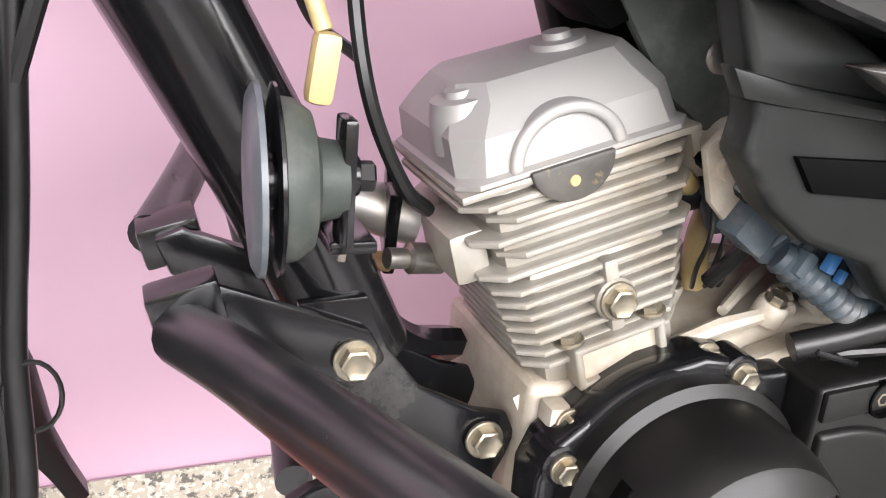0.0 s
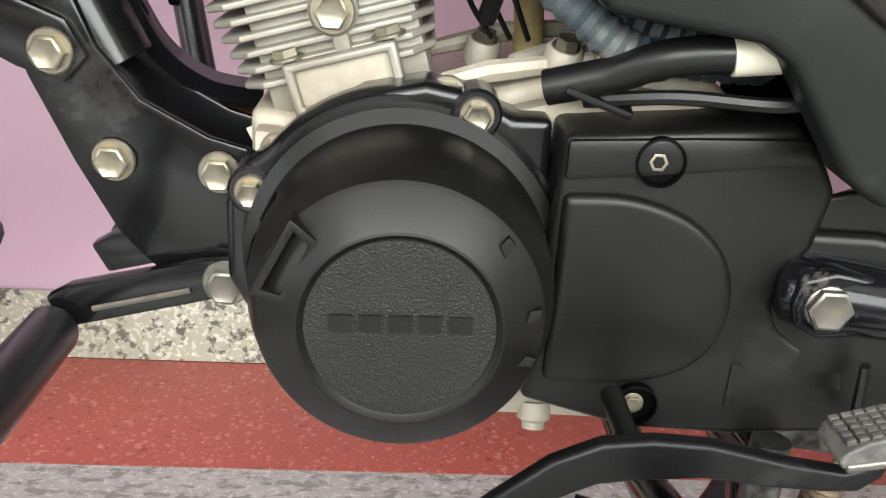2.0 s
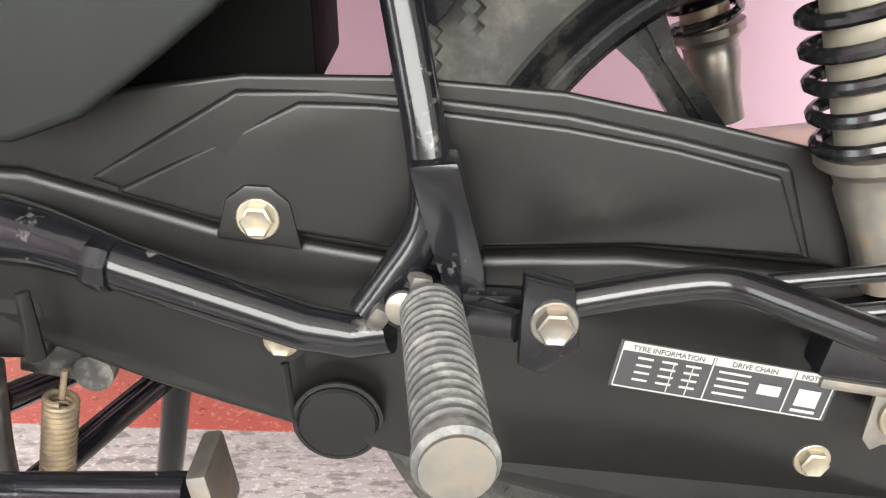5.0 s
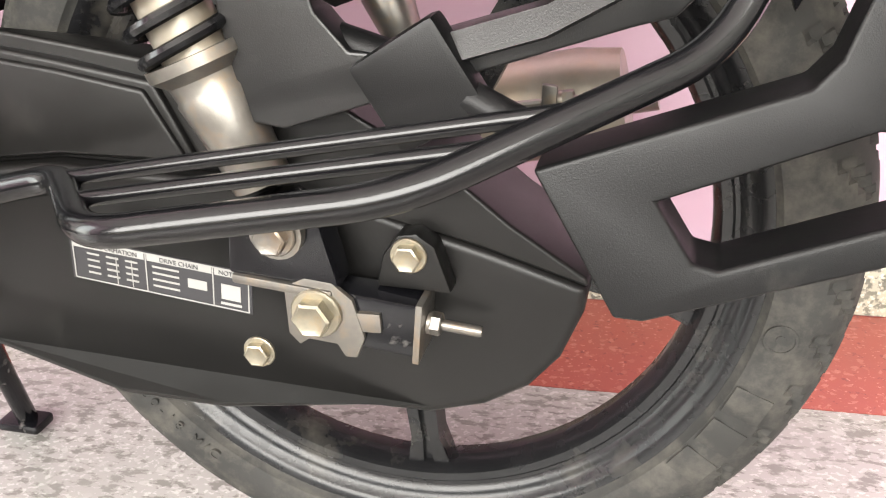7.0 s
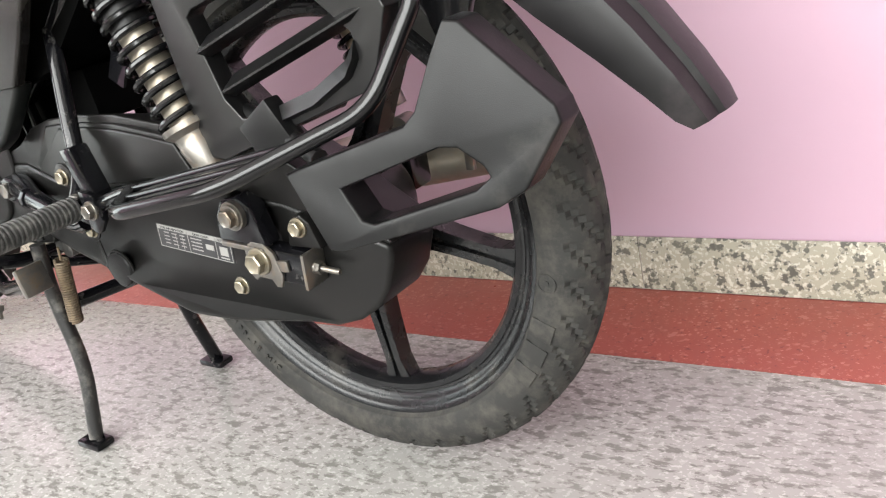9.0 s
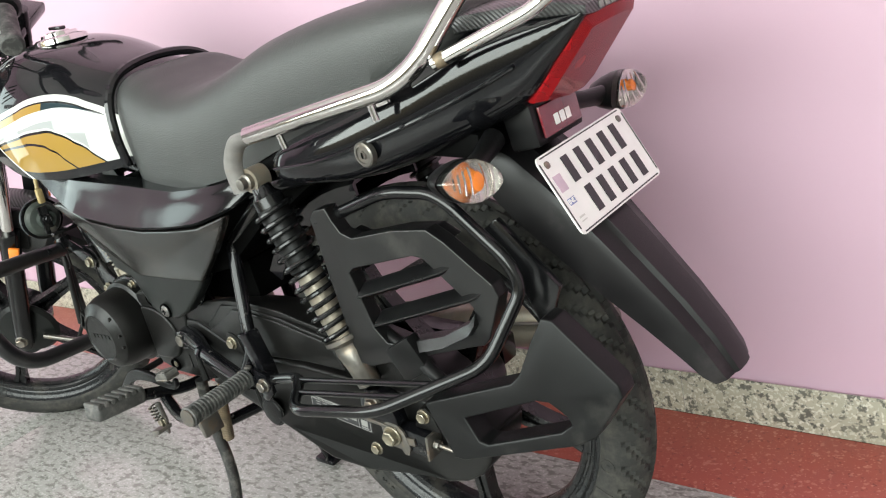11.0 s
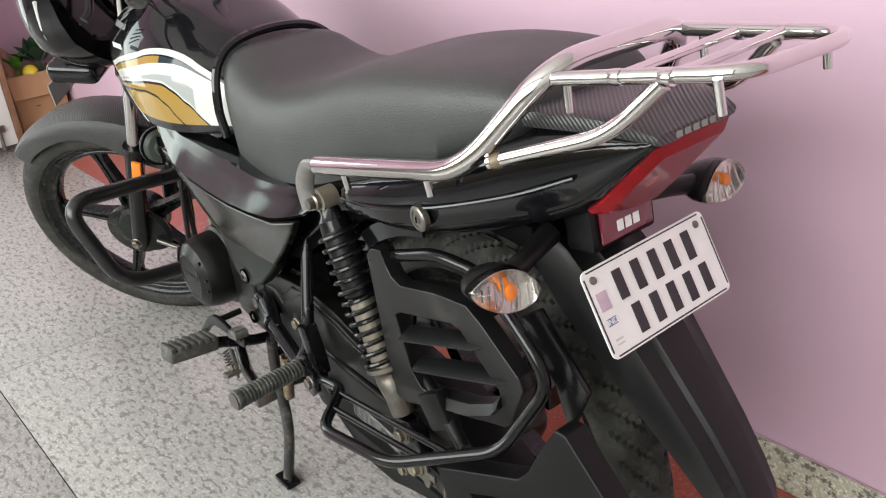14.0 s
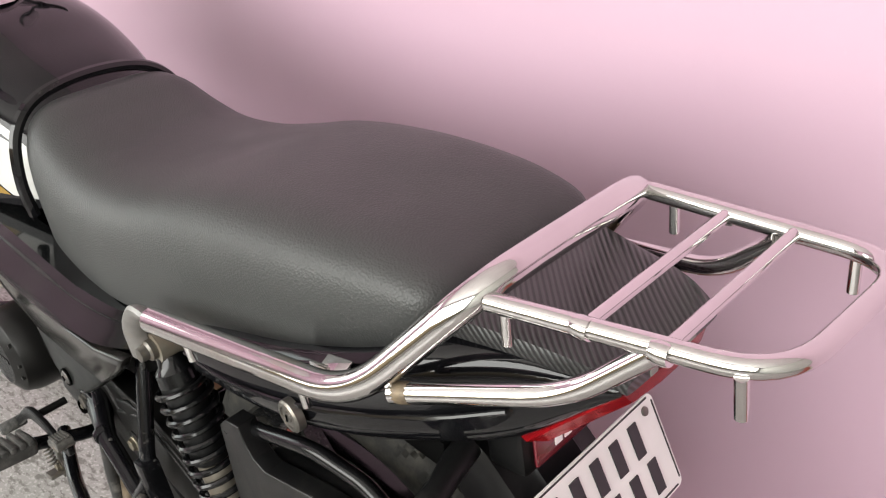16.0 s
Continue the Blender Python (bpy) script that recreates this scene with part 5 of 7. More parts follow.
guard = bpart("crash_guard", tube([(-0.962, -0.045, 0.486), (-0.944, -0.10, 0.496), (-0.886, -0.300, 0.524), (-0.876, -0.235, 0.327), (-0.890, -0.045, 0.305)], 0.0152, 0.06, 16, 8), GUARD_SATIN, "satin black tubular crash guard")
part("guard_right", tube([(-0.970, 0.07, 0.494), (-0.950, 0.13, 0.503), (-0.905, 0.315, 0.512), (-0.862, 0.255, 0.325), (-0.882, 0.075, 0.312)], 0.0132, 0.06, 16, 8), GUARD_SATIN, guard)
arm_pts = [(-0.970, 0.503), (-0.955, 0.509), (-0.90, 0.488), (-0.868, 0.476), (-0.858, 0.458), (-0.872, 0.443), (-0.895, 0.450), (-0.93, 0.468), (-0.962, 0.482)]
part("upper_arm", prism(arm_pts, -0.0355, -0.0295, 0.003), FRAME_BLACK, guard)
part("upper_arm", prism(arm_pts, 0.0365, 0.0455, 0.003), FRAME_BLACK, guard)
for gy, gw in ((-0.036, 0.022), (0.062, 0.034)):
    part("gusset", box((-0.960, gy, 0.497), (0.034, gw, 0.024), 0.003, (0, -15, 0)), FRAME_BLACK, guard)
low_pts = [(-0.895, 0.322), (-0.88, 0.331), (-0.805, 0.350), (-0.785, 0.352), (-0.776, 0.340), (-0.780, 0.327), (-0.80, 0.326), (-0.885, 0.303)]
part("lower_arm", prism(low_pts, -0.038, -0.0295, 0.003), FRAME_BLACK, guard)
part("lower_arm", prism(low_pts, 0.037, 0.048, 0.003), FRAME_BLACK, guard)
part("slot", sweep([(-0.868, -0.0382, 0.317), (-0.812, -0.0382, 0.332)], 0.0018, 6), STEEL, guard)

horn = bpart("horn", lathe([(0.0, -0.026), (0.016, -0.026), (0.018, -0.014), (0.029, -0.011), (0.034, -0.004), (0.035, 0.002), (0.0, 0.002)], (-0.922, -0.074, 0.567), (-1.0, 0.08, -0.02), 40), DUSTY_GREEN, "round blue-grey horn")
part("horn_rim", lathe([(0.034, 0.002), (0.0405, 0.003), (0.0405, 0.0045), (0.034, 0.0055), (0.0, 0.0055)], (-0.922, -0.074, 0.567), (-1.0, 0.08, -0.02), 40), FRAME_BLACK, horn)
part("horn_disc", lathe([(0.036, 0.0105), (0.0405, 0.0100), (0.0405, 0.0125), (0.036, 0.0150), (0.020, 0.0165), (0.0, 0.0165)], (-0.922, -0.074, 0.567), (-1.0, 0.08, -0.02), 40), HORN_GREY, horn, "grey front disc")
part("horn_core", lathe([(0.012, 0.005), (0.012, 0.0106)], (-0.922, -0.074, 0.567), (-1.0, 0.08, -0.02), 16), FRAME_BLACK, horn)
part("horn_bracket", join(box((-0.8970, -0.0800, 0.5680), (0.006, 0.018, 0.055), 0.002), box((-0.8920, -0.0570, 0.5380), (0.022, 0.05, 0.006), 0.002)), FRAME_BLACK, horn)
part("bracket_tab", box((-0.8955, -0.0740, 0.5410), (0.004, 0.012, 0.020), 0.001, (0, 10, 0)), STEEL, horn)
part("horn_nut", hex_head((-0.8940, -0.0790, 0.5700), (1, -0.1, 0), 0.0068, 0.010), FRAME_BLACK, horn)
part("connector", join(box((-0.9060, -0.0700, 0.6130), (0.012, 0.012, 0.030), 0.004, (0, 8, 0)), tube([(-0.9060, -0.0700, 0.6280), (-0.9140, -0.0620, 0.6530), (-0.945, -0.02, 0.70)], 0.004)), BRASS, horn, "yellowed rubber connector")

# rider and pillion foot rests with their stays
stay = bpart("foot_rest_stay", sweep([(-0.507, -0.100, 0.383), (-0.503, -0.101, 0.383), (-0.490, -0.103, 0.383), (-0.468, -0.109, 0.383), (-0.445, -0.119, 0.384), (-0.420, -0.129, 0.382), (-0.40, -0.136, 0.379), (-0.31, -0.148, 0.358), (-0.285, -0.152, 0.357), (-0.268, -0.155, 0.362)], [0.009, 0.0150, 0.0190, 0.0182, 0.0156, 0.0136, 0.0126, 0.0120, 0.0115, 0.0110], 16), WORN_BLACK, "glossy worn black tubular stay")
part("flattened_end", prism([(-0.506, 0.383), (-0.502, 0.397), (-0.488, 0.4015), (-0.470, 0.399), (-0.458, 0.392), (-0.456, 0.376), (-0.468, 0.368), (-0.490, 0.3655), (-0.502, 0.371)], -0.1200, -0.101, 0.004, 3), WORN_BLACK, stay)
part("bolt", hex_head((-0.4895, -0.1200, 0.3835), (0, -1, 0), 0.0110, 0.006, 1.0), STEEL, stay, "large bare steel hex bolt")
part("weld", sweep([(-0.417, -0.1345, 0.3815), (-0.411, -0.1355, 0.3805), (-0.404, -0.1370, 0.3800)], [0.0134, 0.0146, 0.0130], 9), WORN_BLACK, stay, "rough weld bead")
part("weld", join(box((-0.273, -0.166, 0.377), (0.010, 0.012, 0.014), 0.004, (10, 30, 0)), box((-0.256, -0.166, 0.391), (0.012, 0.010, 0.016), 0.004, (0, 15, 20))), WELD, stay, "rough weld bead")
part("upright", tube([(-0.284, -0.105, 0.575), (-0.2545, -0.145, 0.455), (-0.2500, -0.152, 0.418), (-0.279, -0.160, 0.374)], 0.0098, 0.02, 14), WORN_BLACK, stay)
part("sleeve", prism([(-0.263, 0.449), (-0.240, 0.452), (-0.2245, 0.400), (-0.221, 0.372), (-0.240, 0.366), (-0.246, 0.395), (-0.254, 0.418)], -0.1625, -0.138, 0.004, 2), WORN_BLACK, stay)
part("clamp", join(box((-0.250, -0.159, 0.380), (0.034, 0.024, 0.026), 0.004, (0, 20, 0)), box((-0.218, -0.160, 0.384), (0.03, 0.014, 0.012), 0.003)), WORN_BLACK, stay)
part("pivot_pin", lathe([(0.008, 0), (0.008, 0.004), (0.006, 0.005), (0, 0.005)], (-0.262, -0.174, 0.386), (0, -1, 0.1), 16), STEEL, stay)


def ribbed_grip(name, a, b, r, ribs, label, mat, end_mat):
    a, b = Vector(a), Vector(b)
    le = (b - a).length
    prof = [(r * 0.8, 0.0)]
    for k in range(ribs):
        h0 = le * k / ribs
        prof += [(r * 0.86, h0 + le / ribs * 0.08), (r, h0 + le / ribs * 0.3), (r, h0 + le / ribs * 0.7), (r * 0.86, h0 + le / ribs * 0.92)]
    prof += [(r * 1.06, le), (r * 1.06, le + 0.004), (r * 0.85, le + 0.006), (0, le + 0.006)]
    g = bpart(name, lathe(prof, tuple(a), tuple(b - a), 22), mat, label)
    part("end_cap", lathe([(r * 0.9, 0.0), (r * 0.9, 0.0018), (0, 0.0022)], tuple(b + (b - a).normalized() * 0.006), tuple(b - a), 22), end_mat, g)
    return g


ribbed_grip("pillion_foot_rest", (-0.249, -0.175, 0.385), (-0.240, -0.286, 0.389), 0.0146, 18, "worn ribbed rubber pillion foot rest", GRIP_RUBBER, STEEL)
ribbed_grip("pillion_foot_rest", (-0.262, 0.165, 0.374), (-0.246, 0.283, 0.379), 0.0132, 19, "ribbed rubber pillion foot rest", GRIP_RUBBER, STEEL)
rider = bpart("rider_foot_rest", moved(box((0, 0, 0), (0.040, 0.098, 0.027), 0.009, seg=3), pose(-0.558, -0.2345, 0.3140, -10, 0, 6)), DUSTY_GRIP, "worn black rubber rider foot rest")
for k in range(7):
    part("ridge", moved(box((0, 0, 0), (0.041, 0.0095, 0.010), 0.003), pose(-0.558 - 0.0014 * (k - 3), -0.2345 + 0.0132 * (k - 3), 0.3265 - 0.0024 * (k - 3), -10, 0, 6)), DUSTY_GRIP, rider)
part("rest_bar", tube([(-0.555, 0.10, 0.262), (-0.558, -0.10, 0.268), (-0.562, -0.185, 0.300)], 0.0105, 0.03, 12), WORN_BLACK, rider)

hinge = part("hinge", join(prism([(-0.590, 0.262), (-0.572, 0.266), (-0.566, 0.232), (-0.575, 0.200), (-0.588, 0.204)], -0.158, -0.153, 0.0015), prism([(-0.594, 0.214), (-0.566, 0.222), (-0.570, 0.212), (-0.596, 0.200)], -0.178, -0.150, 0.0015)), STEEL, rider, "dusty steel hinge plates")
part("hinge_bolt", hex_head((-0.579, -0.158, 0.226), (0, -1, 0), 0.0075, 0.007), ZINC, hinge)
part("hinge_spring", helix((-0.586, -0.166, 0.262), (-0.572, -0.168, 0.236), 0.006, 0.0016, 5, 12), STEEL, hinge)
lever_pts = [(-0.690, 0.262), (-0.646, 0.303), (-0.622, 0.3235), (-0.60, 0.3345), (-0.577, 0.3375), (-0.551, 0.3365), (-0.515, 0.3290), (-0.488, 0.3255), (-0.480, 0.328), (-0.476, 0.338), (-0.470, 0.336), (-0.470, 0.324), (-0.480, 0.3155), (-0.495, 0.3145), (-0.522, 0.3155), (-0.551, 0.3185), (-0.58, 0.3160), (-0.60, 0.3125), (-0.622, 0.301), (-0.648, 0.281), (-0.69, 0.244)]
lever = bpart("gear_lever", prism(lever_pts, -0.169, -0.160, 0.003, 3), BLACK_PLASTIC, "black heel and toe gear lever")
part("heel_pad", moved(prism([(-0.0190, -0.004), (-0.0160, 0.0005), (-0.006, 0.0045), (0.010, 0.0062), (0.0180, 0.0040), (0.0190, -0.002), (0.0165, -0.0085), (0.006, -0.0100), (-0.010, -0.0095), (-0.0175, -0.0075)], -0.0125, 0.0125, 0.0034, 4), pose(-0.4835, -0.1710, 0.3490, 0, -12, 0)), WORN_PAD, lever, "worn grey rubber heel pad")
part("pad_plate", moved(box((0.001, 0, 0), (0.034, 0.0272, 0.0045), 0.002, seg=3), pose(-0.4825, -0.1710, 0.3420, 0, -12, 0)), STEEL, lever, "polished steel edge under the pad")
for i in range(6):
    for j in range(5):
        part("stud", moved(box((0, 0, 0), (0.0043, 0.0033, 0.003), 0.0008), pose(-0.4845, -0.1710, 0.3538, 0, -17, 0) @ pose(-0.0130 + 0.0054 * i, -0.0085 + 0.0042 * j, 0.0)), WORN_PAD, lever)
part("toe_pad", lathe([(0.009, 0), (0.010, 0.004), (0.010, 0.036), (0.008, 0.04), (0, 0.04)], (-0.692, -0.155, 0.252), (0, -1, 0), 16), GRIP_RUBBER, lever)
part("pivot_arm", tube([(-0.585, -0.160, 0.328), (-0.585, -0.118, 0.328)], 0.006), CASE_PLASTIC, lever)

# centre stand, folded side stand, springs
stand = bpart("centre_stand", tube([(-0.494, -0.108, 0.300), (-0.496, -0.113, 0.225), (-0.474, -0.119, 0.12), (-0.476, -0.142, 0.012)], 0.0105, 0.04, 12), STAND_DUSTY, "black centre stand holding the motorcycle")
part("leg_right", tube([(-0.40, 0.020, 0.290), (-0.43, 0.030, 0.215), (-0.448, 0.052, 0.12), (-0.474, 0.092, 0.012)], 0.0105, 0.04, 12), WORN_BLACK, stand)
part("cross_tube", tube([(-0.492, -0.112, 0.205), (-0.44, 0.04, 0.205)], 0.0105), WORN_BLACK, stand)
for fy in (-0.144, 0.092):
    part("foot", box((-0.478, fy, 0.0065), (0.05, 0.030, 0.011), 0.004), WORN_BLACK, stand)
part("brace", tube([(-0.494, -0.10, 0.27), (-0.480, 0.0, 0.235), (-0.44, 0.06, 0.25)], 0.009, 0.04), WORN_BLACK, stand)
bpart("stand_spring", join(helix((-0.456, -0.104, 0.278), (-0.470, -0.108, 0.185), 0.0085, 0.0019, 26, 12), tube([(-0.452, -0.104, 0.296), (-0.456, -0.104, 0.277)], 0.0019)), SPRING_TAN, "dusty steel tension spring")
bpart("stand_bracket", join(lathe([(0.005, 0), (0.0115, 0), (0.0115, 0.010), (0.005, 0.010)], (-0.438, -0.090, 0.292), n=20), box((-0.462, -0.086, 0.292), (0.044, 0.006, 0.022), 0.002, (0, 8, 0))), STAND_DUSTY, "dusty steel stand bracket")
side = bpart("side_stand", tube([(-0.60, -0.13, 0.265), (-0.50, -0.165, 0.258), (-0.355, -0.203, 0.298)], 0.0105, 0.03, 12), WORN_BLACK, "folded black side stand")
part("stand_pad", box((-0.345, -0.203, 0.304), (0.010, 0.036, 0.036), 0.003, (0, -12, 0)), STEEL, side, "scraped steel foot plate")

# ---- bodywork ----
tank = bpart("fuel_tank", body_loft([(-0.914, 0.120, 0.744, 0.828), (-0.902, 0.143, 0.724, 0.858), (-0.82, 0.161, 0.695, 0.887), (-0.75, 0.170, 0.682, 0.890), (-0.68, 0.168, 0.678, 0.880), (-0.60, 0.155, 0.680, 0.857), (-0.53, 0.132, 0.686, 0.834), (-0.475, 0.112, 0.692, 0.806)], 2.7, 36, 34, tuck=0.10, yc=0.004), TANK_PAINT, "black fuel tank with white, grey and gold stripes", sharp=60)
cap_p = (-0.742, -0.005, 0.890)
part("filler_cap", lathe([(0.046, -0.006), (0.046, 0.002), (0.041, 0.005), (0.032, 0.006), (0.031, 0.011), (0.020, 0.012), (0.019, 0.014), (0.0, 0.014)], cap_p, (-0.06, 0, 1), 36), CHROME, tank, "chromed fuel filler cap")
part("keyhole_cover", moved(box((0, 0, 0), (0.030, 0.014, 0.006), 0.002), pose(-0.742, -0.005, 0.909, 0, 4, 10)), FRAME_BLACK, tank)
for k in range(5):
    part("badge", bars([(-0.770 + 0.0085 * k, 0.815, 0.0058, 0.0085)], pose(0, -0.1605 - 0.0002 * k, 0, 90, 0, 0) , 0.0010), PLATE_WHITE, tank)
for k in range(4):
    part("wing_badge", moved(box((0, 0, 0), (0.040 - 0.006 * k, 0.0010, 0.0024), 0.0004), pose(-0.762 + 0.006 * k, -0.1560 + 0.0055 * k, 0.8285 + 0.0075 * k, -34, -28, 0)), STEEL, tank, "silver wing-shaped bars")
part("tank_seam", sweep(spline([(-0.470, -0.116, 0.695), (-0.468, -0.121, 0.745), (-0.474, -0.108, 0.800), (-0.480, -0.070, 0.832), (-0.482, 0.0, 0.842), (-0.480, 0.07, 0.832), (-0.474, 0.108, 0.800), (-0.468, 0.121, 0.745), (-0.470, 0.116, 0.695)], 6), 0.0075, 8), BLACK_PAINT, tank)

seat_keys = [(-0.485, 0.098, 0.672, 0.815), (-0.47, 0.110, 0.664, 0.826), (-0.44, 0.121, 0.660, 0.825), (-0.40, 0.128, 0.658, 0.811), (-0.34, 0.134, 0.662, 0.799), (-0.26, 0.140, 0.672, 0.806), (-0.18, 0.142, 0.690, 0.827), (-0.10, 0.142, 0.717, 0.852), (0.0, 0.136, 0.750, 0.870), (0.09, 0.127, 0.778, 0.877), (0.155, 0.114, 0.803, 0.876), (0.195, 0.098, 0.822, 0.866), (0.207, 0.070, 0.835, 0.850)]
seat = bpart("seat", body_loft([(k[0], k[1] + 0.003, k[2], k[3] + 0.002) for k in seat_keys], 4.8, 60, 44, tuck=0.06, yc=0.005), SEAT_VINYL, "black textured vinyl dual seat", sharp=80)
# seat base coloured near-black, so the shade below the seat is in its colour
part("seat_base", body_loft([(-0.46, 0.105, 0.652, 0.676), (-0.34, 0.122, 0.652, 0.680), (-0.18, 0.130, 0.676, 0.71), (0.0, 0.124, 0.735, 0.77), (0.15, 0.10, 0.79, 0.82)], 6.0, 16, 14), SHADE_BLACK, seat)
part("seat_clip", join(box((0.130, -0.134, 0.789), (0.030, 0.016, 0.003), 0.001, (22, -14, 0)), box((0.118, -0.139, 0.780), (0.022, 0.003, 0.016), 0.001, (0, -14, 0))), CHROME, seat, "folded bright metal seat clip")


def clamp01(v):
    return max(0.0, min(1.0, v))


for sgn, tagword in ((-1, "left"), (1, "right")):
    tops, lows = [(-0.815, 0.690), (-0.66, 0.678), (-0.48, 0.672), (-0.34, 0.664), (-0.25, 0.672), (-0.155, 0.687)], [(-0.815, 0.688), (-0.66, 0.640), (-0.565, 0.616), (-0.49, 0.609), (-0.42, 0.607), (-0.35, 0.612), (-0.27, 0.622), (-0.20, 0.642), (-0.165, 0.668), (-0.155, 0.685)]
    secs = []
    for k in range(34):
        x = -0.812 + 0.655 * k / 33
        zt, zb = (float(np.interp(x, [p[0] for p in c], [p[1] for p in c])) for c in (tops, lows))
        lean = 0.014 * clamp01((-0.62 - x) / 0.2) + 0.010 * clamp01((x + 0.24) / 0.09)
        span = clamp01((zt - zb) / 0.05)
        outer = [(x, sgn * (0.126 + span * float(np.interp(u, [0, 0.22, 0.30, 0.80, 0.90, 1.0], [0.016, 0.022, 0.0235, 0.038, 0.0405, 0.036])) - lean), zt + (zb - zt) * u) for u in (0, 0.12, 0.22, 0.26, 0.30, 0.46, 0.63, 0.80, 0.85, 0.90, 0.96, 1.0)]
        inner = [(x, sgn * (0.104 - lean), zb + 0.001), (x, sgn * (0.104 - lean), zt - 0.001)]
        secs.append(outer + inner)
    wing = loft(secs)
    w = bpart("side_panel", wing, WING_GLOSS, "glossy black side panel under the seat")
    lowp = prism([(-0.70, 0.634), (-0.66, 0.637), (-0.565, 0.613), (-0.49, 0.606), (-0.42, 0.604), (-0.35, 0.609), (-0.27, 0.619), (-0.20, 0.639), (-0.215, 0.618), (-0.275, 0.565), (-0.333, 0.520), (-0.42, 0.515), (-0.505, 0.513), (-0.56, 0.550), (-0.62, 0.598)], -0.008, 0.008, 0.004, 3)
    lowp = warped(lowp, lambda x, y, z: (x, sgn * (0.158 - 0.022 * clamp01((0.615 - z) / 0.10) - 0.016 * clamp01((-0.55 - x) / 0.15)) + y, z))
    part("lower_panel", lowp, PANEL_DULL, w)
    flare = prism([(-0.735, 0.660), (-0.712, 0.604), (-0.715, 0.586), (-0.694, 0.560), (-0.672, 0.544), (-0.633, 0.533), (-0.612, 0.509), (-0.55, 0.503), (-0.538, 0.496), (-0.524, 0.476), (-0.506, 0.451), (-0.487, 0.439), (-0.445, 0.440), (-0.412, 0.454), (-0.381, 0.479), (-0.350, 0.506), (-0.336, 0.522), (-0.42, 0.530), (-0.52, 0.535), (-0.60, 0.605), (-0.69, 0.655)], -0.012, 0.012, 0.006, 3)
    flare = warped(flare, lambda x, y, z: (x, sgn * (0.098 + 0.030 * clamp01((x + 0.70) / 0.18)) + y, z))
    fl = bpart("lower_side_cover", flare, GREY_BLACK, "greenish black plastic cover beside the engine")
    if sgn < 0:
        # no hollow is cut: a near-black plate on the cover paints the recess's shade
        part("recess_shade", warped(prism([(-0.690, 0.588), (-0.62, 0.588), (-0.62, 0.569), (-0.678, 0.571)], -0.004, 0.004, 0.001), lambda x, y, z: (x, -0.1105 - 0.030 * clamp01((x + 0.70) / 0.18) + y, z)), SHADE_BLACK, fl)
        part("crease", warped(prism([(-0.735, 0.628), (-0.70, 0.621), (-0.62, 0.612), (-0.53, 0.60), (-0.53, 0.594), (-0.62, 0.604), (-0.70, 0.610), (-0.725, 0.613)], -0.006, 0.006, 0.003), lambda x, y, z: (x, -0.108 - 0.030 * clamp01((x + 0.70) / 0.18) + y, z)), GREY_BLACK, fl)
        part("screw_seat", lathe([(0.0132, 0.0), (0.0132, 0.003), (0.0115, 0.0035), (0.011, 0.001), (0, 0.001)], (-0.469, -0.1395, 0.452), n=24), SHADE_BLACK, fl)
        part("screw", lathe([(0.0102, 0), (0.0102, 0.002), (0.008, 0.0040), (0.004, 0.0045), (0.003, 0.003), (0, 0.003)], (-0.469, -0.1405, 0.452), n=24), SCREW_GREY, fl, "bare steel cross-head screw")
        part("screw_slot", join(box((-0.469, -0.1452, 0.452), (0.009, 0.0008, 0.0018), 0.0), box((-0.469, -0.1454, 0.452), (0.0018, 0.0008, 0.009), 0.0)), SHADE_BLACK, fl)
# filler blocks under the seat; their near-black colour stands in for the shade there
bpart("inner_shade_block", join(prism([(-0.50, 0.520), (-0.318, 0.520), (-0.314, 0.455), (-0.42, 0.445), (-0.50, 0.44)], -0.064, 0.05, 0.004), prism([(-0.60, 0.655), (-0.16, 0.675), (-0.20, 0.60), (-0.30, 0.53), (-0.42, 0.50), (-0.50, 0.50), (-0.58, 0.56)], -0.112, 0.112, 0.004), prism([(-0.20, 0.68), (0.05, 0.735), (0.20, 0.72), (0.20, 0.69), (0.06, 0.70), (-0.10, 0.655), (-0.20, 0.60)], -0.09, 0.09, 0.004)), SHADE_BLACK, "near-black filler blocks giving the shade under the seat")
airbox = bpart("air_intake_panel", warped(prism([(-0.745, 0.655), (-0.69, 0.655), (-0.60, 0.61), (-0.58, 0.55), (-0.64, 0.555), (-0.70, 0.598)], -0.010, 0.0, 0.003), lambda x, y, z: (x, y - 0.012 - 0.3 * max(0, x + 0.70), z)), DUSTY_GREEN, "dusty greenish plastic panel")
part("screw", lathe([(0.0095, 0), (0.0095, 0.002), (0.006, 0.004), (0, 0.004)], (-0.675, -0.0295, 0.621), (-0.2, -1, 0), 20), STEEL, airbox)
backbone = bpart("frame_backbone", tube([(-0.985, 0.0, 0.80), (-0.80, 0.0, 0.70), (-0.50, 0.0, 0.63)], 0.024, 0.05, 12), FRAME_BLACK, "black frame backbone tube")
part("lower_rail", tube([(-0.50, -0.075, 0.63), (-0.44, -0.080, 0.48), (-0.43, -0.080, 0.30)], 0.013, 0.04), FRAME_BLACK, backbone)
part("lower_rail", tube([(-0.50, 0.085, 0.63), (-0.44, 0.085, 0.48), (-0.43, 0.085, 0.30)], 0.013, 0.04), FRAME_BLACK, backbone)
part("seat_rail", tube([(-0.50, -0.10, 0.64), (-0.20, -0.115, 0.655), (0.15, -0.09, 0.72)], 0.012, 0.04), FRAME_BLACK, backbone)
part("seat_rail", tube([(-0.50, 0.10, 0.64), (-0.20, 0.115, 0.655), (0.15, 0.09, 0.72)], 0.012, 0.04), FRAME_BLACK, backbone)
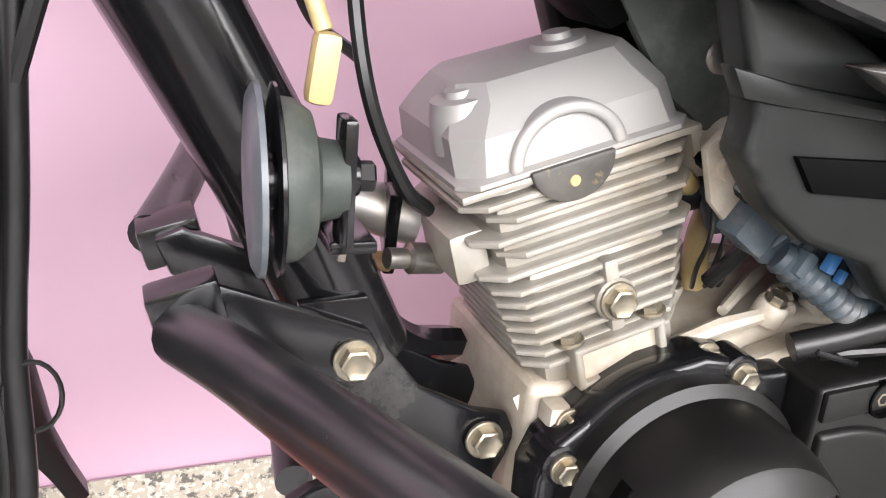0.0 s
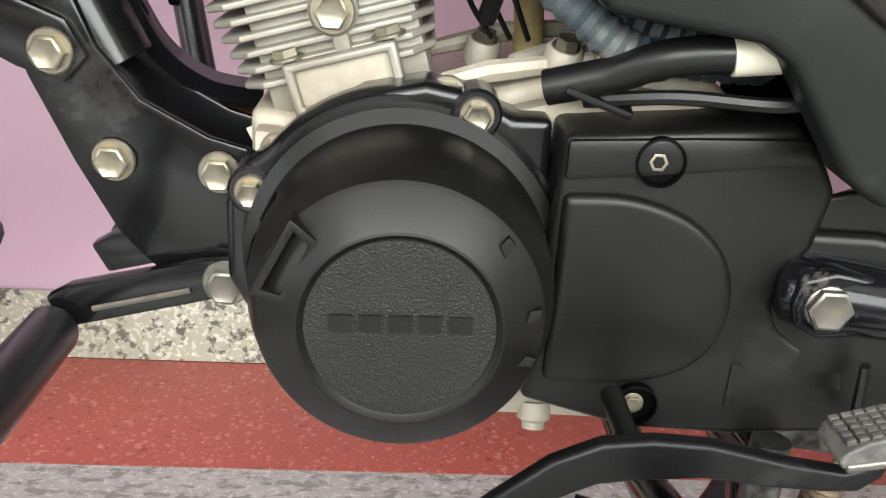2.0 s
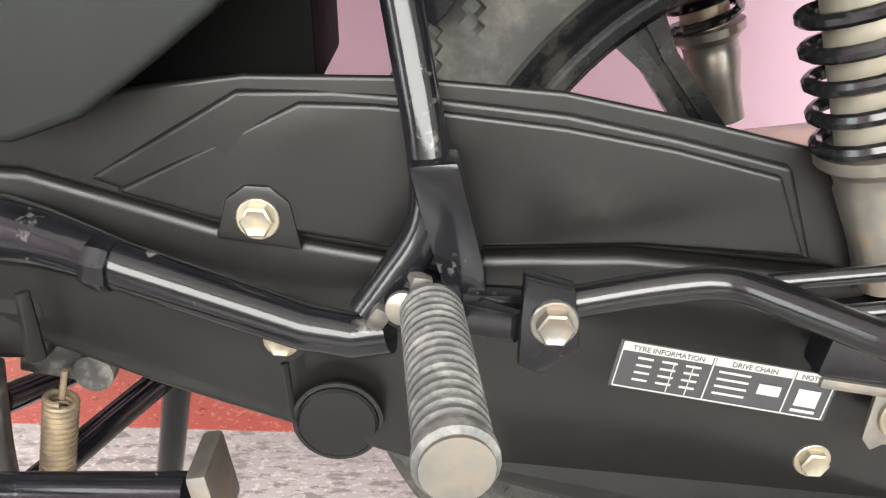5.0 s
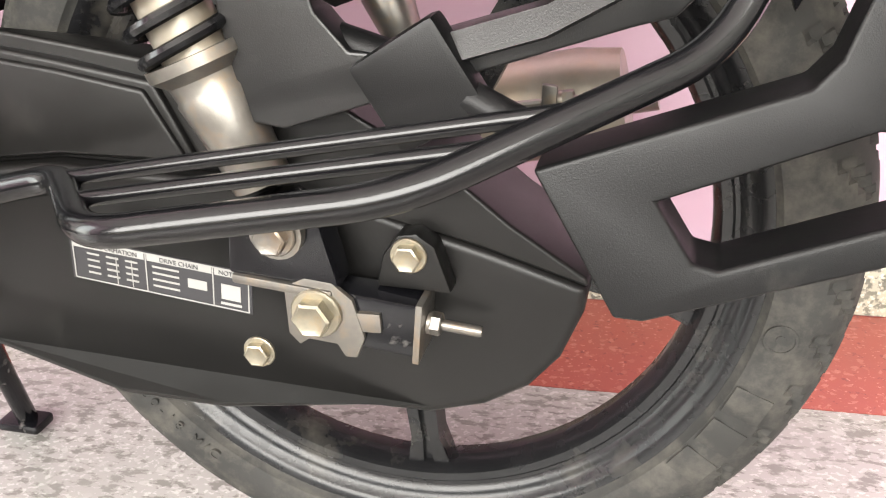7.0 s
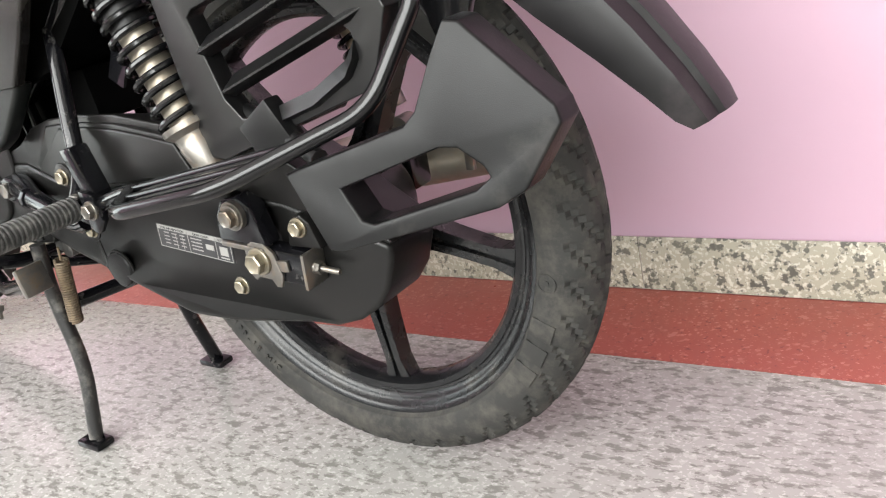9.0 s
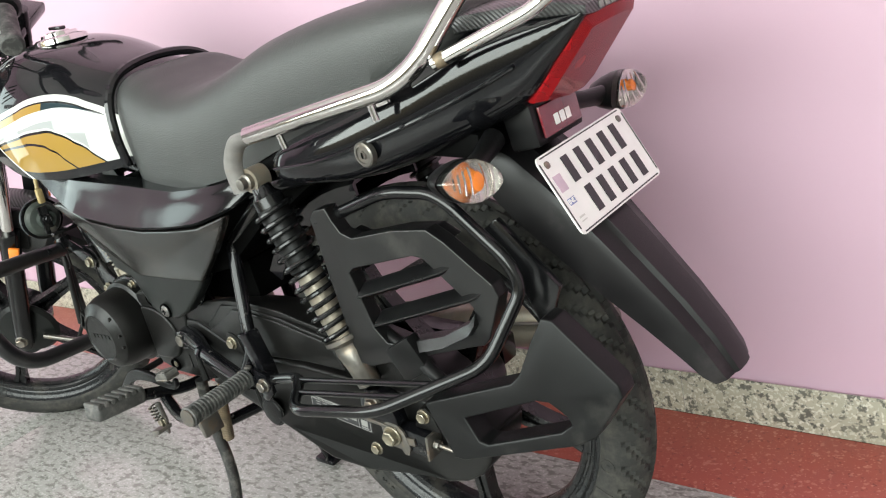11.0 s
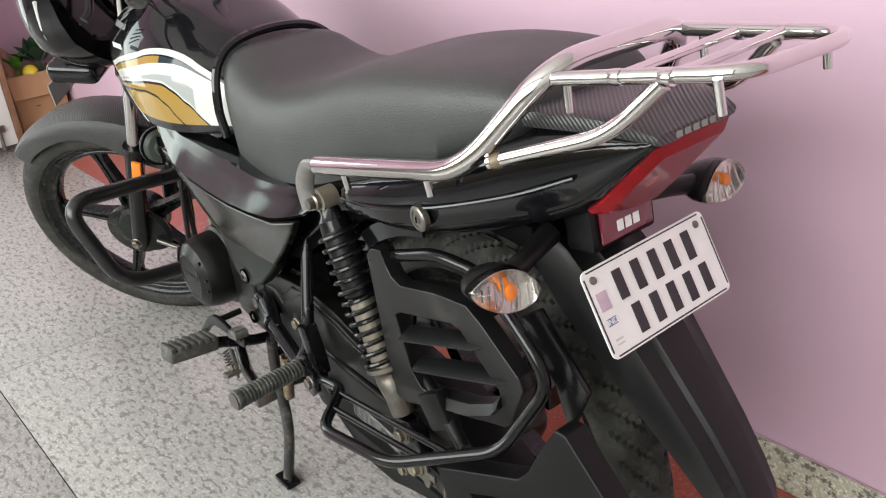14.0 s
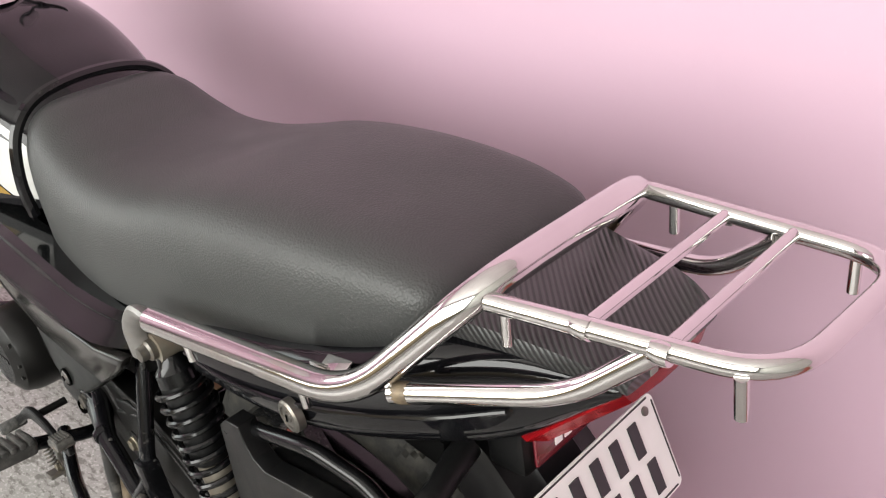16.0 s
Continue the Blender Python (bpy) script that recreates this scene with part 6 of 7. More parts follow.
part("stay_rail", tube([(-0.40, -0.095, 0.50), (-0.30, -0.10, 0.56), (-0.16, -0.11, 0.66)], 0.012, 0.04), FRAME_BLACK, backbone)
# hanger under the tank, with the shade around it put into its near-black colour
part("engine_hanger", prism([(-0.80, 0.70), (-0.74, 0.70), (-0.71, 0.645), (-0.74, 0.63), (-0.78, 0.655)], -0.02, 0.03, 0.003), SHADE_BLACK, backbone)

# tail cowl
cowl_keys = [(-0.105, 0.120, 0.690, 0.700), (-0.085, 0.148, 0.676, 0.728), (-0.04, 0.152, 0.668, 0.748), (0.04, 0.147, 0.672, 0.772), (0.12, 0.136, 0.690, 0.800), (0.20, 0.112, 0.716, 0.832), (0.258, 0.086, 0.742, 0.843), (0.30, 0.072, 0.784, 0.842), (0.335, 0.062, 0.823, 0.838)]
cowl = bpart("tail_cowl", body_loft(cowl_keys, 3.6, 44, 30, full=True), BLACK_PAINT, "glossy black tail cowl", sharp=70)
part("crease_line", sweep(spline([(-0.082, -0.1495, 0.702), (0.0, -0.1525, 0.712), (0.10, -0.1425, 0.735), (0.20, -0.114, 0.765), (0.262, -0.088, 0.790)], 6), 0.0026, 8), BLACK_PAINT, cowl)
part("key_lock", lathe([(0.0155, -0.004), (0.0155, 0.003), (0.0135, 0.0048), (0.0105, 0.005), (0.010, 0.0035), (0.0055, 0.0035), (0.005, 0.005), (0, 0.005)], (0.080, -0.1470, 0.7185), (-0.1, -1, -0.05), 28), STEEL, cowl, "dull metal seat lock")
part("key_slot", moved(box((0, 0, 0), (0.0018, 0.001, 0.007), 0.0), pose(0.0795, -0.1525, 0.7182)), SHADE_BLACK, cowl)
bpart("tail_top_cover", body_loft([(0.175, 0.085, 0.826, 0.842), (0.20, 0.092, 0.828, 0.8515), (0.26, 0.080, 0.830, 0.853), (0.31, 0.070, 0.830, 0.850), (0.340, 0.060, 0.828, 0.840)], 5.0, 20, 18, full=True), CARBON, "black carbon-look ribbed tail top cover")
lens_pts = [(-0.064, 0.744, 0.262), (-0.020, 0.739, 0.268), (0.020, 0.739, 0.268), (0.062, 0.744, 0.262), (0.055, 0.826, 0.336), (0.02, 0.829, 0.341), (-0.02, 0.829, 0.341), (-0.056, 0.826, 0.336)]
lens_bm = bmesh.new()
fv = [lens_bm.verts.new((x, y, z)) for y, z, x in lens_pts]
cv = [lens_bm.verts.new((x + 0.006, y * 0.82, z * 0.86 + 0.785 * 0.14 - 0.006)) for y, z, x in [(y, z, x * 0.86 + 0.302 * 0.14) for y, z, x in lens_pts]]
bv = [lens_bm.verts.new((x - 0.03, y, z + 0.012)) for y, z, x in lens_pts]
for i in range(8):
    j = (i + 1) % 8
    lens_bm.faces.new((fv[i], fv[j], cv[j], cv[i]))
    lens_bm.faces.new((bv[i], bv[j], fv[j], fv[i]))
lens_bm.faces.new(cv)
lens_bm.faces.new(list(reversed(bv)))
tail_light = bpart("tail_light", bevel_sharp(lens_bm, 0.003, 2, 12), RED_LENS, "red tail light lens")
part("inner_lamp", moved(lathe([(0.0, 0.009), (0.007, 0.0085), (0.013, 0.006), (0.018, 0.002), (0.0205, -0.004), (0.0215, -0.010)], axis=(1, 0, 0), n=28), pose(0.2900, -0.018, 0.7850, 0, 39, 0)), BRIGHT_RED, tail_light, "bright red inner lamp element")
for k in range(5):
    part("brand_bar", moved(box((0, 0, 0), (0.0015, 0.0082, 0.0062), 0.0003), pose(0.3405, -0.028 + 0.0125 * k, 0.8335, 0, -10, 0)), WHITE_INK, tail_light)
holder = bpart("plaque_holder", box((0.232, -0.005, 0.716), (0.040, 0.100, 0.056), 0.006, (0, -8, 0)), BLACK_PLASTIC, "black plate carrier under the tail light")
plaque = part("plaque", box((0.2555, -0.005, 0.717), (0.004, 0.080, 0.036), 0.0025, (0, -8, 0)), PLAQUE_RED, holder, "dark red plaque with white marks")
for k, yy in enumerate((-0.0175, -0.005, 0.0075)):
    part("plaque_mark", moved(box((0, 0, 0), (0.0012, 0.009, 0.012), 0.0), pose(0.2583, yy, 0.714, 0, -8, 0)), PLATE_WHITE, plaque)

# number plate: bars stand for its signs
TL, TR, BL, BR = Vector((0.2735, -0.0975, 0.692)), Vector((0.2705, 0.102, 0.6915)), Vector((0.3165, -0.0945, 0.606)), Vector((0.3105, 0.102, 0.606))
pu, pv = (TR - TL).normalized(), (TL - BL).normalized()
pn = pu.cross(pv).normalized()
pm = Matrix.Translation((TL + TR + BL + BR) / 4) @ Matrix((pu, pv, pn)).transposed().to_4x4()


def rounded_rect(w, h, r, d, n=4):
    pts = []
    for cx, cy, a0 in ((w / 2 - r, h / 2 - r, 0), (-w / 2 + r, h / 2 - r, 90), (-w / 2 + r, -h / 2 + r, 180), (w / 2 - r, -h / 2 + r, 270)):
        for i in range(n + 1):
            a = radians(a0 + 90 * i / n)
            pts.append((cx + r * math.cos(a), cy + r * math.sin(a)))
    bm = bmesh.new()
    lo, hi = [bm.verts.new((x, y, -d / 2)) for x, y in pts], [bm.verts.new((x, y, d / 2)) for x, y in pts]
    bm.faces.new(lo)
    bm.faces.new(list(reversed(hi)))
    for i in range(len(pts)):
        j = (i + 1) % len(pts)
        bm.faces.new((lo[i], lo[j], hi[j], hi[i]))
    return bm


plate = bpart("number_plate", moved(rounded_rect(0.200, 0.0965, 0.008, 0.0016), pm), PLATE_WHITE, "white number plate with black bars")
part("plate_border", moved(join(*[bars([r], pose(0, 0, 0.0011), 0.0006) for r in ((0, 0.0455, 0.184, 0.0016), (0, -0.0455, 0.184, 0.0016), (-0.0972, 0, 0.0016, 0.081), (0.0972, 0, 0.0016, 0.081))]), pm), BLACK_INK, plate)
for row, x0, n, zz in ((0, -0.053, 5, 0.0195), (1, -0.045, 5, -0.0215)):
    for k in range(n):
        part("plate_bar", moved(bars([(x0 + 0.0285 * k, zz, 0.0125, 0.0320)], pose(0, 0, 0.0014), 0.0014), pm), BLACK_INK, plate)
part("plate_patch", moved(bars([(-0.083, 0.012, 0.015, 0.020)], pose(0, 0, 0.0012), 0.0005), pm), surface("hologram_patch", (0.45, 0.36, 0.42), 0.3, 0.3), plate)
part("plate_patch", moved(bars([(-0.083, -0.0105, 0.014, 0.008)], pose(0, 0, 0.0012), 0.0005), pm), surface("blue_ink", (0.16, 0.18, 0.36), 0.4), plate)
part("plate_patch", moved(bars([(-0.083, -0.030, 0.011, 0.0022), (-0.083, -0.035, 0.011, 0.0014)], pose(0, 0, 0.0012), 0.0005), pm), surface("grey_ink", (0.45, 0.44, 0.42), 0.4), plate)
part("country_mark", text_mesh("IND", 0.0085, pm @ pose(-0.083, -0.0105, 0.0018), 0.0003), PLATE_WHITE, plate)
for sx in (-0.086, 0.084):
    part("rivet", moved(lathe([(0.0045, 0), (0.0042, 0.0016), (0.002, 0.0026), (0, 0.0026)], (0, 0, 0), (0, 0, 1), 14), pm @ pose(sx, 0.036, 0.0008)), STEEL, plate)
part("plate_bracket", moved(box((0, 0.005, -0.008), (0.13, 0.07, 0.010), 0.003), pm), BLACK_PLASTIC, plate)

# rear mudguard
MG = [(0.165, 0.700, 0.058, 0.045), (0.205, 0.681, 0.060, 0.060), (0.246, 0.644, 0.060, 0.064), (0.291, 0.594, 0.056, 0.060), (0.336, 0.539, 0.051, 0.052), (0.374, 0.492, 0.047, 0.042), (0.403, 0.451, 0.044, 0.032), (0.420, 0.422, 0.042, 0.024), (0.426, 0.408, 0.037, 0.016)]
secs = []
for i, (x, z, w, lip) in enumerate(MG):
    a, b = MG[max(i - 1, 0)], MG[min(i + 1, len(MG) - 1)]
    t = Vector((b[0] - a[0], 0, b[1] - a[1])).normalized()
    nrm = Vector((-t.z, 0, t.x))
    c = Vector((x, 0.010, z))
    prof = [(-w, -lip), (-w * 0.99, -0.012), (-w * 0.90, -0.003), (-w * 0.5, 0.001), (-w * 0.42, 0.006), (0, 0.008), (w * 0.42, 0.006), (w * 0.5, 0.001), (w * 0.90, -0.003), (w * 0.99, -0.012), (w, -lip),
            (w - 0.004, -lip), (w * 0.93, -0.014), (0, -0.002), (-w * 0.93, -0.014), (-w + 0.004, -lip)]
    secs.append([c + Vector((0, p, 0)) + nrm * q for p, q in prof])
mud = bpart("rear_mudguard", loft(secs), MUD_PLASTIC, "long matt black plastic rear mudguard")
arc = []
for a in [radians(v) for v in range(98, 150, 6)]:
    rad, c = Vector((math.cos(a), 0, math.sin(a))), Vector((0, 0.003, AXLE_Z))
    arc.append([c + rad * (0.336 + q) + Vector((0, p, 0)) for p, q in ((-0.064, -0.030), (-0.064, -0.004), (-0.050, 0.004), (0.0, 0.007), (0.050, 0.004), (0.064, -0.004), (0.064, -0.030), (0.060, -0.030), (0.058, -0.006), (0.0, 0.002), (-0.058, -0.006), (-0.060, -0.030))])
part("inner_guard", loft(arc), BLACK_PAINT, mud, "glossy black inner mudguard")


def indicator(y, side):
    c = Vector((0.238, y, 0.695))
    ax = Vector((1.0, 0.18 * side, -0.02)).normalized()
    m = Matrix.Translation(c) @ Matrix.Rotation(radians(14 * side), 4, "X") @ Matrix.Translation(-c) @ frame_to(c, ax)

    def almond(x, y, z):
        return (x * 0.80 * (1 - 0.42 * min(1.0, (y / 0.030) ** 2)), y * 1.40, z) if abs(m.to_3x3().col[1].y) > 0.5 else (x * 1.40, y * 0.80 * (1 - 0.42 * min(1.0, (x / 0.030) ** 2)), z)

    def turned(profile, n=36, close=True):
        return moved(warped(lathe(profile, axis=(0, 0, 1), n=n, close=close), almond), m)
    body = bpart("turn_indicator", turned([(0.004, -0.046), (0.014, -0.040), (0.023, -0.026), (0.0285, -0.012), (0.0295, -0.003), (0.0, -0.003)]), BLACK_PLASTIC, "rear turn indicator with a clear lens")
    part("lens", turned([(0.0295, -0.003), (0.0295, 0.004), (0.026, 0.016), (0.018, 0.026), (0.008, 0.031), (0.0, 0.032), (0.0, 0.0308), (0.008, 0.0298), (0.0172, 0.0250), (0.0248, 0.0155), (0.0283, 0.004), (0.0283, -0.003)], close=False), CLEAR_LENS, body, "clear lens")
    part("reflector_bowl", turned([(0.0, 0.000), (0.008, 0.0005), (0.020, 0.003), (0.0275, 0.007), (0.0278, 0.0065), (0.020, 0.0015), (0.0, -0.0015)], close=False), SILVER_BOWL, body)
    for k in range(-4, 5):
        part("lens_flute", moved(box((0, 0, 0), (0.0018, 0.029 - 0.0042 * abs(k), 0.0018), 0.0005), Matrix.Translation((c.x + 0.009, c.y + 0.0082 * k, c.z + 0.0020 * k * side)) @ pose(0, 0, 0, 90, 0, 0)), SILVER_BOWL, body)
    part("bulb", moved(lathe([(0.0055, 0.0), (0.0068, 0.006), (0.006, 0.012), (0.0, 0.015)], axis=(0, 0, 1), n=16), m), AMBER, body, "amber bulb")
    part("stalk", sweep([(0.225, y - side * 0.015, 0.694), (0.215, y - side * 0.06, 0.700), (0.205, side * 0.07, 0.708)], [0.013, 0.011, 0.014], 14), BLACK_PLASTIC, body)


indicator(-0.170, -1)
indicator(0.176, 1)

# chromed grab rail with luggage rack
rack = bpart("grab_rail", tube([(-0.082, -0.174, 0.754), (0.176, -0.157, 0.799), (0.258, -0.106, 0.905), (0.258, 0.084, 0.905), (0.176, 0.142, 0.799), (-0.082, 0.160, 0.754)], 0.0118, 0.045, 18, 8), CHROME, "chromed tubular grab rail with luggage rack")
part("rack_rail", tube([(0.260, -0.104, 0.893), (0.446, -0.087, 0.9195), (0.453, 0.066, 0.9175), (0.262, 0.082, 0.898)], 0.0071, 0.042, 16, 8), CHROME, rack)
for xb, zb, ya, yb in ((0.329, 0.903, -0.099, 0.077), (0.380, 0.909, -0.096, 0.074)):
    part("cross_bar", tube([(xb, ya, zb), (xb, yb, zb + 0.002)], 0.0048, n=12), CHROME, rack)
    for yy in (ya, yb):
        part("weld", lathe([(0.0072, -0.006), (0.0079, -0.002), (0.0078, 0.003), (0.0072, 0.006)], (xb, yy, zb), (1, 0, 0.12), 14), CHROME, rack)
for sgn, off in ((-1, -0.012), (1, -0.012)):
    part("strut", tube([(0.205, sgn * 0.132 + off, 0.812), (0.325, sgn * 0.094 + off, 0.852), (0.372, sgn * 0.080 + off, 0.902)], 0.0078, 0.03, 14), CHROME, rack)
    part("rust_patch", lathe([(0.0080, -0.006), (0.0084, -0.002), (0.0083, 0.003), (0.0080, 0.006)], (0.214, sgn * 0.129 + off, 0.815), (0.95, -sgn * 0.28, 0.3), 14), SPRING_TAN, rack, "rusty weld")
for p, q in (((0.270, -0.100, 0.893), (0.272, -0.099, 0.862)), ((0.425, -0.093, 0.914), (0.427, -0.088, 0.884)), ((0.420, 0.072, 0.913), (0.423, 0.073, 0.881)), ((0.282, 0.084, 0.898), (0.284, 0.086, 0.868)), ((-0.030, -0.172, 0.760), (-0.026, -0.170, 0.735)), ((0.118, -0.160, 0.785), (0.121, -0.158, 0.760))):
    part("hook_pin", tube([p, q], 0.0042, n=10), CHROME, rack)
for sgn, yy in ((-1, -0.172), (1, 0.158)):
    part("rail_bracket", sweep(spline([(-0.082, yy, 0.752), (-0.118, yy + 0.004 * -sgn, 0.742), (-0.140, yy * 0.97, 0.712), (-0.142, yy * 0.95, 0.676)], 5), 0.0065, 10, flat=1.9), PIPE_GREY, rack)

# foot guard: bent rail, slatted panel, lower guard with an opening
rail = bpart("foot_guard", tube([(-0.205, -0.176, 0.388), (-0.150, -0.178, 0.403), (-0.118, -0.181, 0.410), (-0.058, -0.250, 0.412), (0.085, -0.242, 0.432), (0.206, -0.166, 0.472), (0.244, -0.124, 0.552), (0.232, -0.124, 0.585), (0.166, -0.126, 0.652), (0.142, -0.126, 0.664), (0.078, -0.130, 0.666), (-0.018, -0.132, 0.634)], 0.0078, 0.025, 14, 6), FRAME_BLACK, "black tubular foot guard beside the rear wheel")
part("cross_wire", tube([(-0.105, -0.190, 0.414), (0.160, -0.196, 0.456)], 0.0042, n=10), FRAME_BLACK, rail)
part("cross_wire", tube([(-0.085, -0.215, 0.413), (0.125, -0.218, 0.446)], 0.0042, n=10), FRAME_BLACK, rail)
part("bracket", prism([(-0.210, 0.411), (-0.187, 0.406), (-0.182, 0.376), (-0.198, 0.361), (-0.209, 0.365)], -0.1880, -0.1790, 0.002, 2), WORN_BLACK, rail)
part("bracket_ear", box((-0.222, -0.170, 0.380), (0.030, 0.014, 0.016), 0.003, (0, 10, 0)), WORN_BLACK, rail)
add_bolts(rail, [(-0.1950, -0.1880, 0.3890)], 0.0085, 0.009, mat=STEEL)
PO = [(-0.042, 0.636), (-0.032, 0.647), (-0.012, 0.650), (-0.006, 0.634), (0.004, 0.618), (0.020, 0.611), (0.088, 0.623), (0.138, 0.625), (0.160, 0.610), (0.214, 0.560), (0.220, 0.545), (0.196, 0.490), (0.186, 0.480), (0.168, 0.476), (-0.004, 0.428), (-0.024, 0.432), (-0.027, 0.446)]
PH = [(0.001, 0.563), (0.010, 0.570), (0.109, 0.591), (0.124, 0.588), (0.181, 0.530), (0.183, 0.520), (0.172, 0.508), (0.130, 0.487), (0.046, 0.466), (0.034, 0.467), (0.019, 0.486)]


def panel_lean(x, y, z):
    return (x, y - 0.133 + 0.05 * (x - 0.1), z)


slat_panel = bpart("slatted_guard_panel", warped(prism(PO, -0.011, 0.011, 0.005, 3, holes=[PH]), panel_lean), PANEL_SATIN, "black plastic foot guard panel with two slats")
for (xa, za), (xb, zb) in (((0.000, 0.532), (0.166, 0.5815)), ((0.016, 0.4935), (0.203, 0.5505))):
    def edge(u, dz, y):
        return (xa + (xb - xa) * u, y - 0.133 + 0.05 * (xa + (xb - xa) * u - 0.1), za + (zb - za) * u + dz)
    rows = []
    for u, k in ((0.0, 0.05), (0.06, 1.0), (0.90, 1.0), (1.06, 0.04)):
        rows.append([edge(u, 0.0105 * k, 0.004), edge(u, 0.0095 * k, 0.000), edge(u, -0.0015 * k, -0.0185 * k), edge(u, -0.0035 * k, -0.0185 * k), edge(u, -0.0100 * k, -0.004), edge(u, -0.0080 * k, 0.006)])
    part("slat", loft(rows), PANEL_SATIN, slat_panel)
part("sill", loft([[(x, -0.146 + 0.05 * (x - 0.1), z + 0.001), (x, -0.153 + 0.05 * (x - 0.1), z - 0.012), (x, -0.140 + 0.05 * (x - 0.1), z - 0.016), (x, -0.134 + 0.05 * (x - 0.1), z)] for x, z in ((0.062, 0.4690), (0.130, 0.4865), (0.172, 0.5075), (0.184, 0.522))]), PANEL_SATIN, slat_panel)
part("inner_lip", warped(prism([(0.002, 0.614), (0.020, 0.607), (0.088, 0.619), (0.136, 0.621), (0.158, 0.607), (0.140, 0.600), (0.10, 0.603), (0.02, 0.592)], 0.011, 0.03, 0.003), panel_lean), PANEL_SATIN, slat_panel)
HH = [(0.166, 0.410), (0.264, 0.438), (0.280, 0.437), (0.302, 0.423), (0.307, 0.414), (0.294, 0.405), (0.196, 0.3815), (0.184, 0.3845)]
HO = [(0.110, 0.424), (0.148, 0.361), (0.162, 0.3595), (0.312, 0.391), (0.334, 0.402), (0.364, 0.448), (0.360, 0.461), (0.290, 0.528), (0.276, 0.530), (0.262, 0.505), (0.244, 0.466), (0.232, 0.455)]


def hug_lean(x, y, z):
    return (x + 0.022 * max(0.0, min(1.0, (0.30 - x) / 0.18)), y - 0.196 + 0.20 * (x - 0.14) + 0.22 * (z - 0.36), z + 0.008 * max(0.0, min(1.0, (0.30 - x) / 0.18)))


hug = bpart("lower_guard", warped(prism(HO, -0.018, 0.012, 0.006, 3, holes=[HH]), hug_lean), BLACK_PLASTIC, "angular black plastic lower wheel guard with an opening")
part("guard_stay", join(tube([(0.13, -0.160, 0.43), (0.06, -0.14, 0.46), (0.02, -0.13, 0.47)], 0.009, 0.02), box((0.07, -0.148, 0.452), (0.05, 0.02, 0.05), 0.004, (0, -30, 0))), BLACK_PLASTIC, hug)
part("inner_stay", prism([(0.24, 0.47), (0.27, 0.54), (0.20, 0.62), (0.17, 0.60), (0.22, 0.53)], -0.09, -0.08, 0.003), FRAME_BLACK, hug)

# ---- steering: fork, wheel, mudguard, lamp, bars, turned to the left ----
SO = Vector((-1.2307, -0.018, 0.310))
STEER = Matrix.Translation((-0.012, 0.036, 0)) @ Matrix.Translation(SO) @ Matrix.Rotation(radians(40), 4, Vector((math.sin(radians(27)), 0, math.cos(radians(27))))) @ Matrix.Translation(-SO)
AX = Vector((-1.2807, -0.018, 0.295))
UPV = Vector((math.sin(radians(27)), 0, math.cos(radians(27))))


def spart(name, bm, mat, label="", sharp=38):
    return part(name, moved(bm, STEER), mat, bike, label, sharp)


def sub(name, bm, mat, parent, label="", sharp=38):
    return part(name, moved(bm, STEER), mat, parent, label, sharp)


wheel("front_wheel", Matrix.Translation((-0.018, -0.026, -0.001)) @ STEER @ Matrix.Translation(AX), 20, "black five-spoke alloy front wheel turned left", 340)
for sgn in (-1, 1):
    b = AX + Vector((0, sgn * 0.088, 0))
    leg = spart("fork_leg", sweep([b - UPV * 0.035, b - UPV * 0.02, b + UPV * 0.02, b + UPV * 0.27, b + UPV * 0.285, b + UPV * 0.30], [0.014, 0.020, 0.021, 0.021, 0.024, 0.0235], 18), FRAME_BLACK, "black fork leg with chromed stanchion")
    sub("stanchion", sweep([b + UPV * 0.29, b + UPV * 0.74], 0.0142, 18), CHROME, leg, "chromed fork tube")
    sub("axle_nut", hex_head(tuple(b + Vector((0, sgn * 0.018, 0))), (0, sgn, 0), 0.011, 0.012), STEEL, leg)
    sub("fork_bolt", lathe([(0.011, 0), (0.011, 0.010), (0.006, 0.012), (0, 0.012)], tuple(b + UPV * 0.735), tuple(UPV), 18), CHROME, leg)
    sub("side_reflector", moved(box((0, 0, 0), (0.022, 0.008, 0.058), 0.003), Matrix.Translation(b + UPV * 0.235 + Vector((0.016, sgn * 0.021, 0))) @ pose(0, 0, 0, 0, 27, 0)), AMBER, leg, "amber side reflector")
brake = spart("brake_drum", lathe([(0.02, 0), (0.066, 0.002), (0.070, 0.008), (0.062, 0.018), (0.030, 0.024), (0.0, 0.026)], tuple(AX + Vector((0, -0.050, 0))), (0, -1, 0), 36), GREY_BLACK, "dusty brake drum plate")
sub("brake_arm", tube([tuple(AX + Vector((0.035, -0.080, -0.02))), tuple(AX + Vector((0.105, -0.086, -0.055)))], 0.006), STEEL, brake)
sub("brake_cable", sweep(spline([tuple(AX + Vector((0.105, -0.086, -0.055))), tuple(AX + Vector((0.16, -0.08, 0.02))), tuple(AX + Vector((0.20, -0.07, 0.15))), tuple(AX + Vector((0.24, -0.06, 0.32))), tuple(AX + Vector((0.30, -0.08, 0.55)))], 7), 0.0045, 8), CABLE, brake)
sub("speedometer_cable", sweep(spline([tuple(AX + Vector((0.02, 0.09, 0.0))), tuple(AX + Vector((0.17, 0.085, 0.03))), tuple(AX + Vector((0.245, 0.03, 0.20))), tuple(AX + Vector((0.262, 0.01, 0.36))), tuple(AX + Vector((0.30, 0.0, 0.58)))], 7), 0.0045, 8), CABLE, brake)
secs = []
MUD_SHIFT = STEER.to_3x3().inverted() @ Vector((-0.016, -0.017, -0.009))
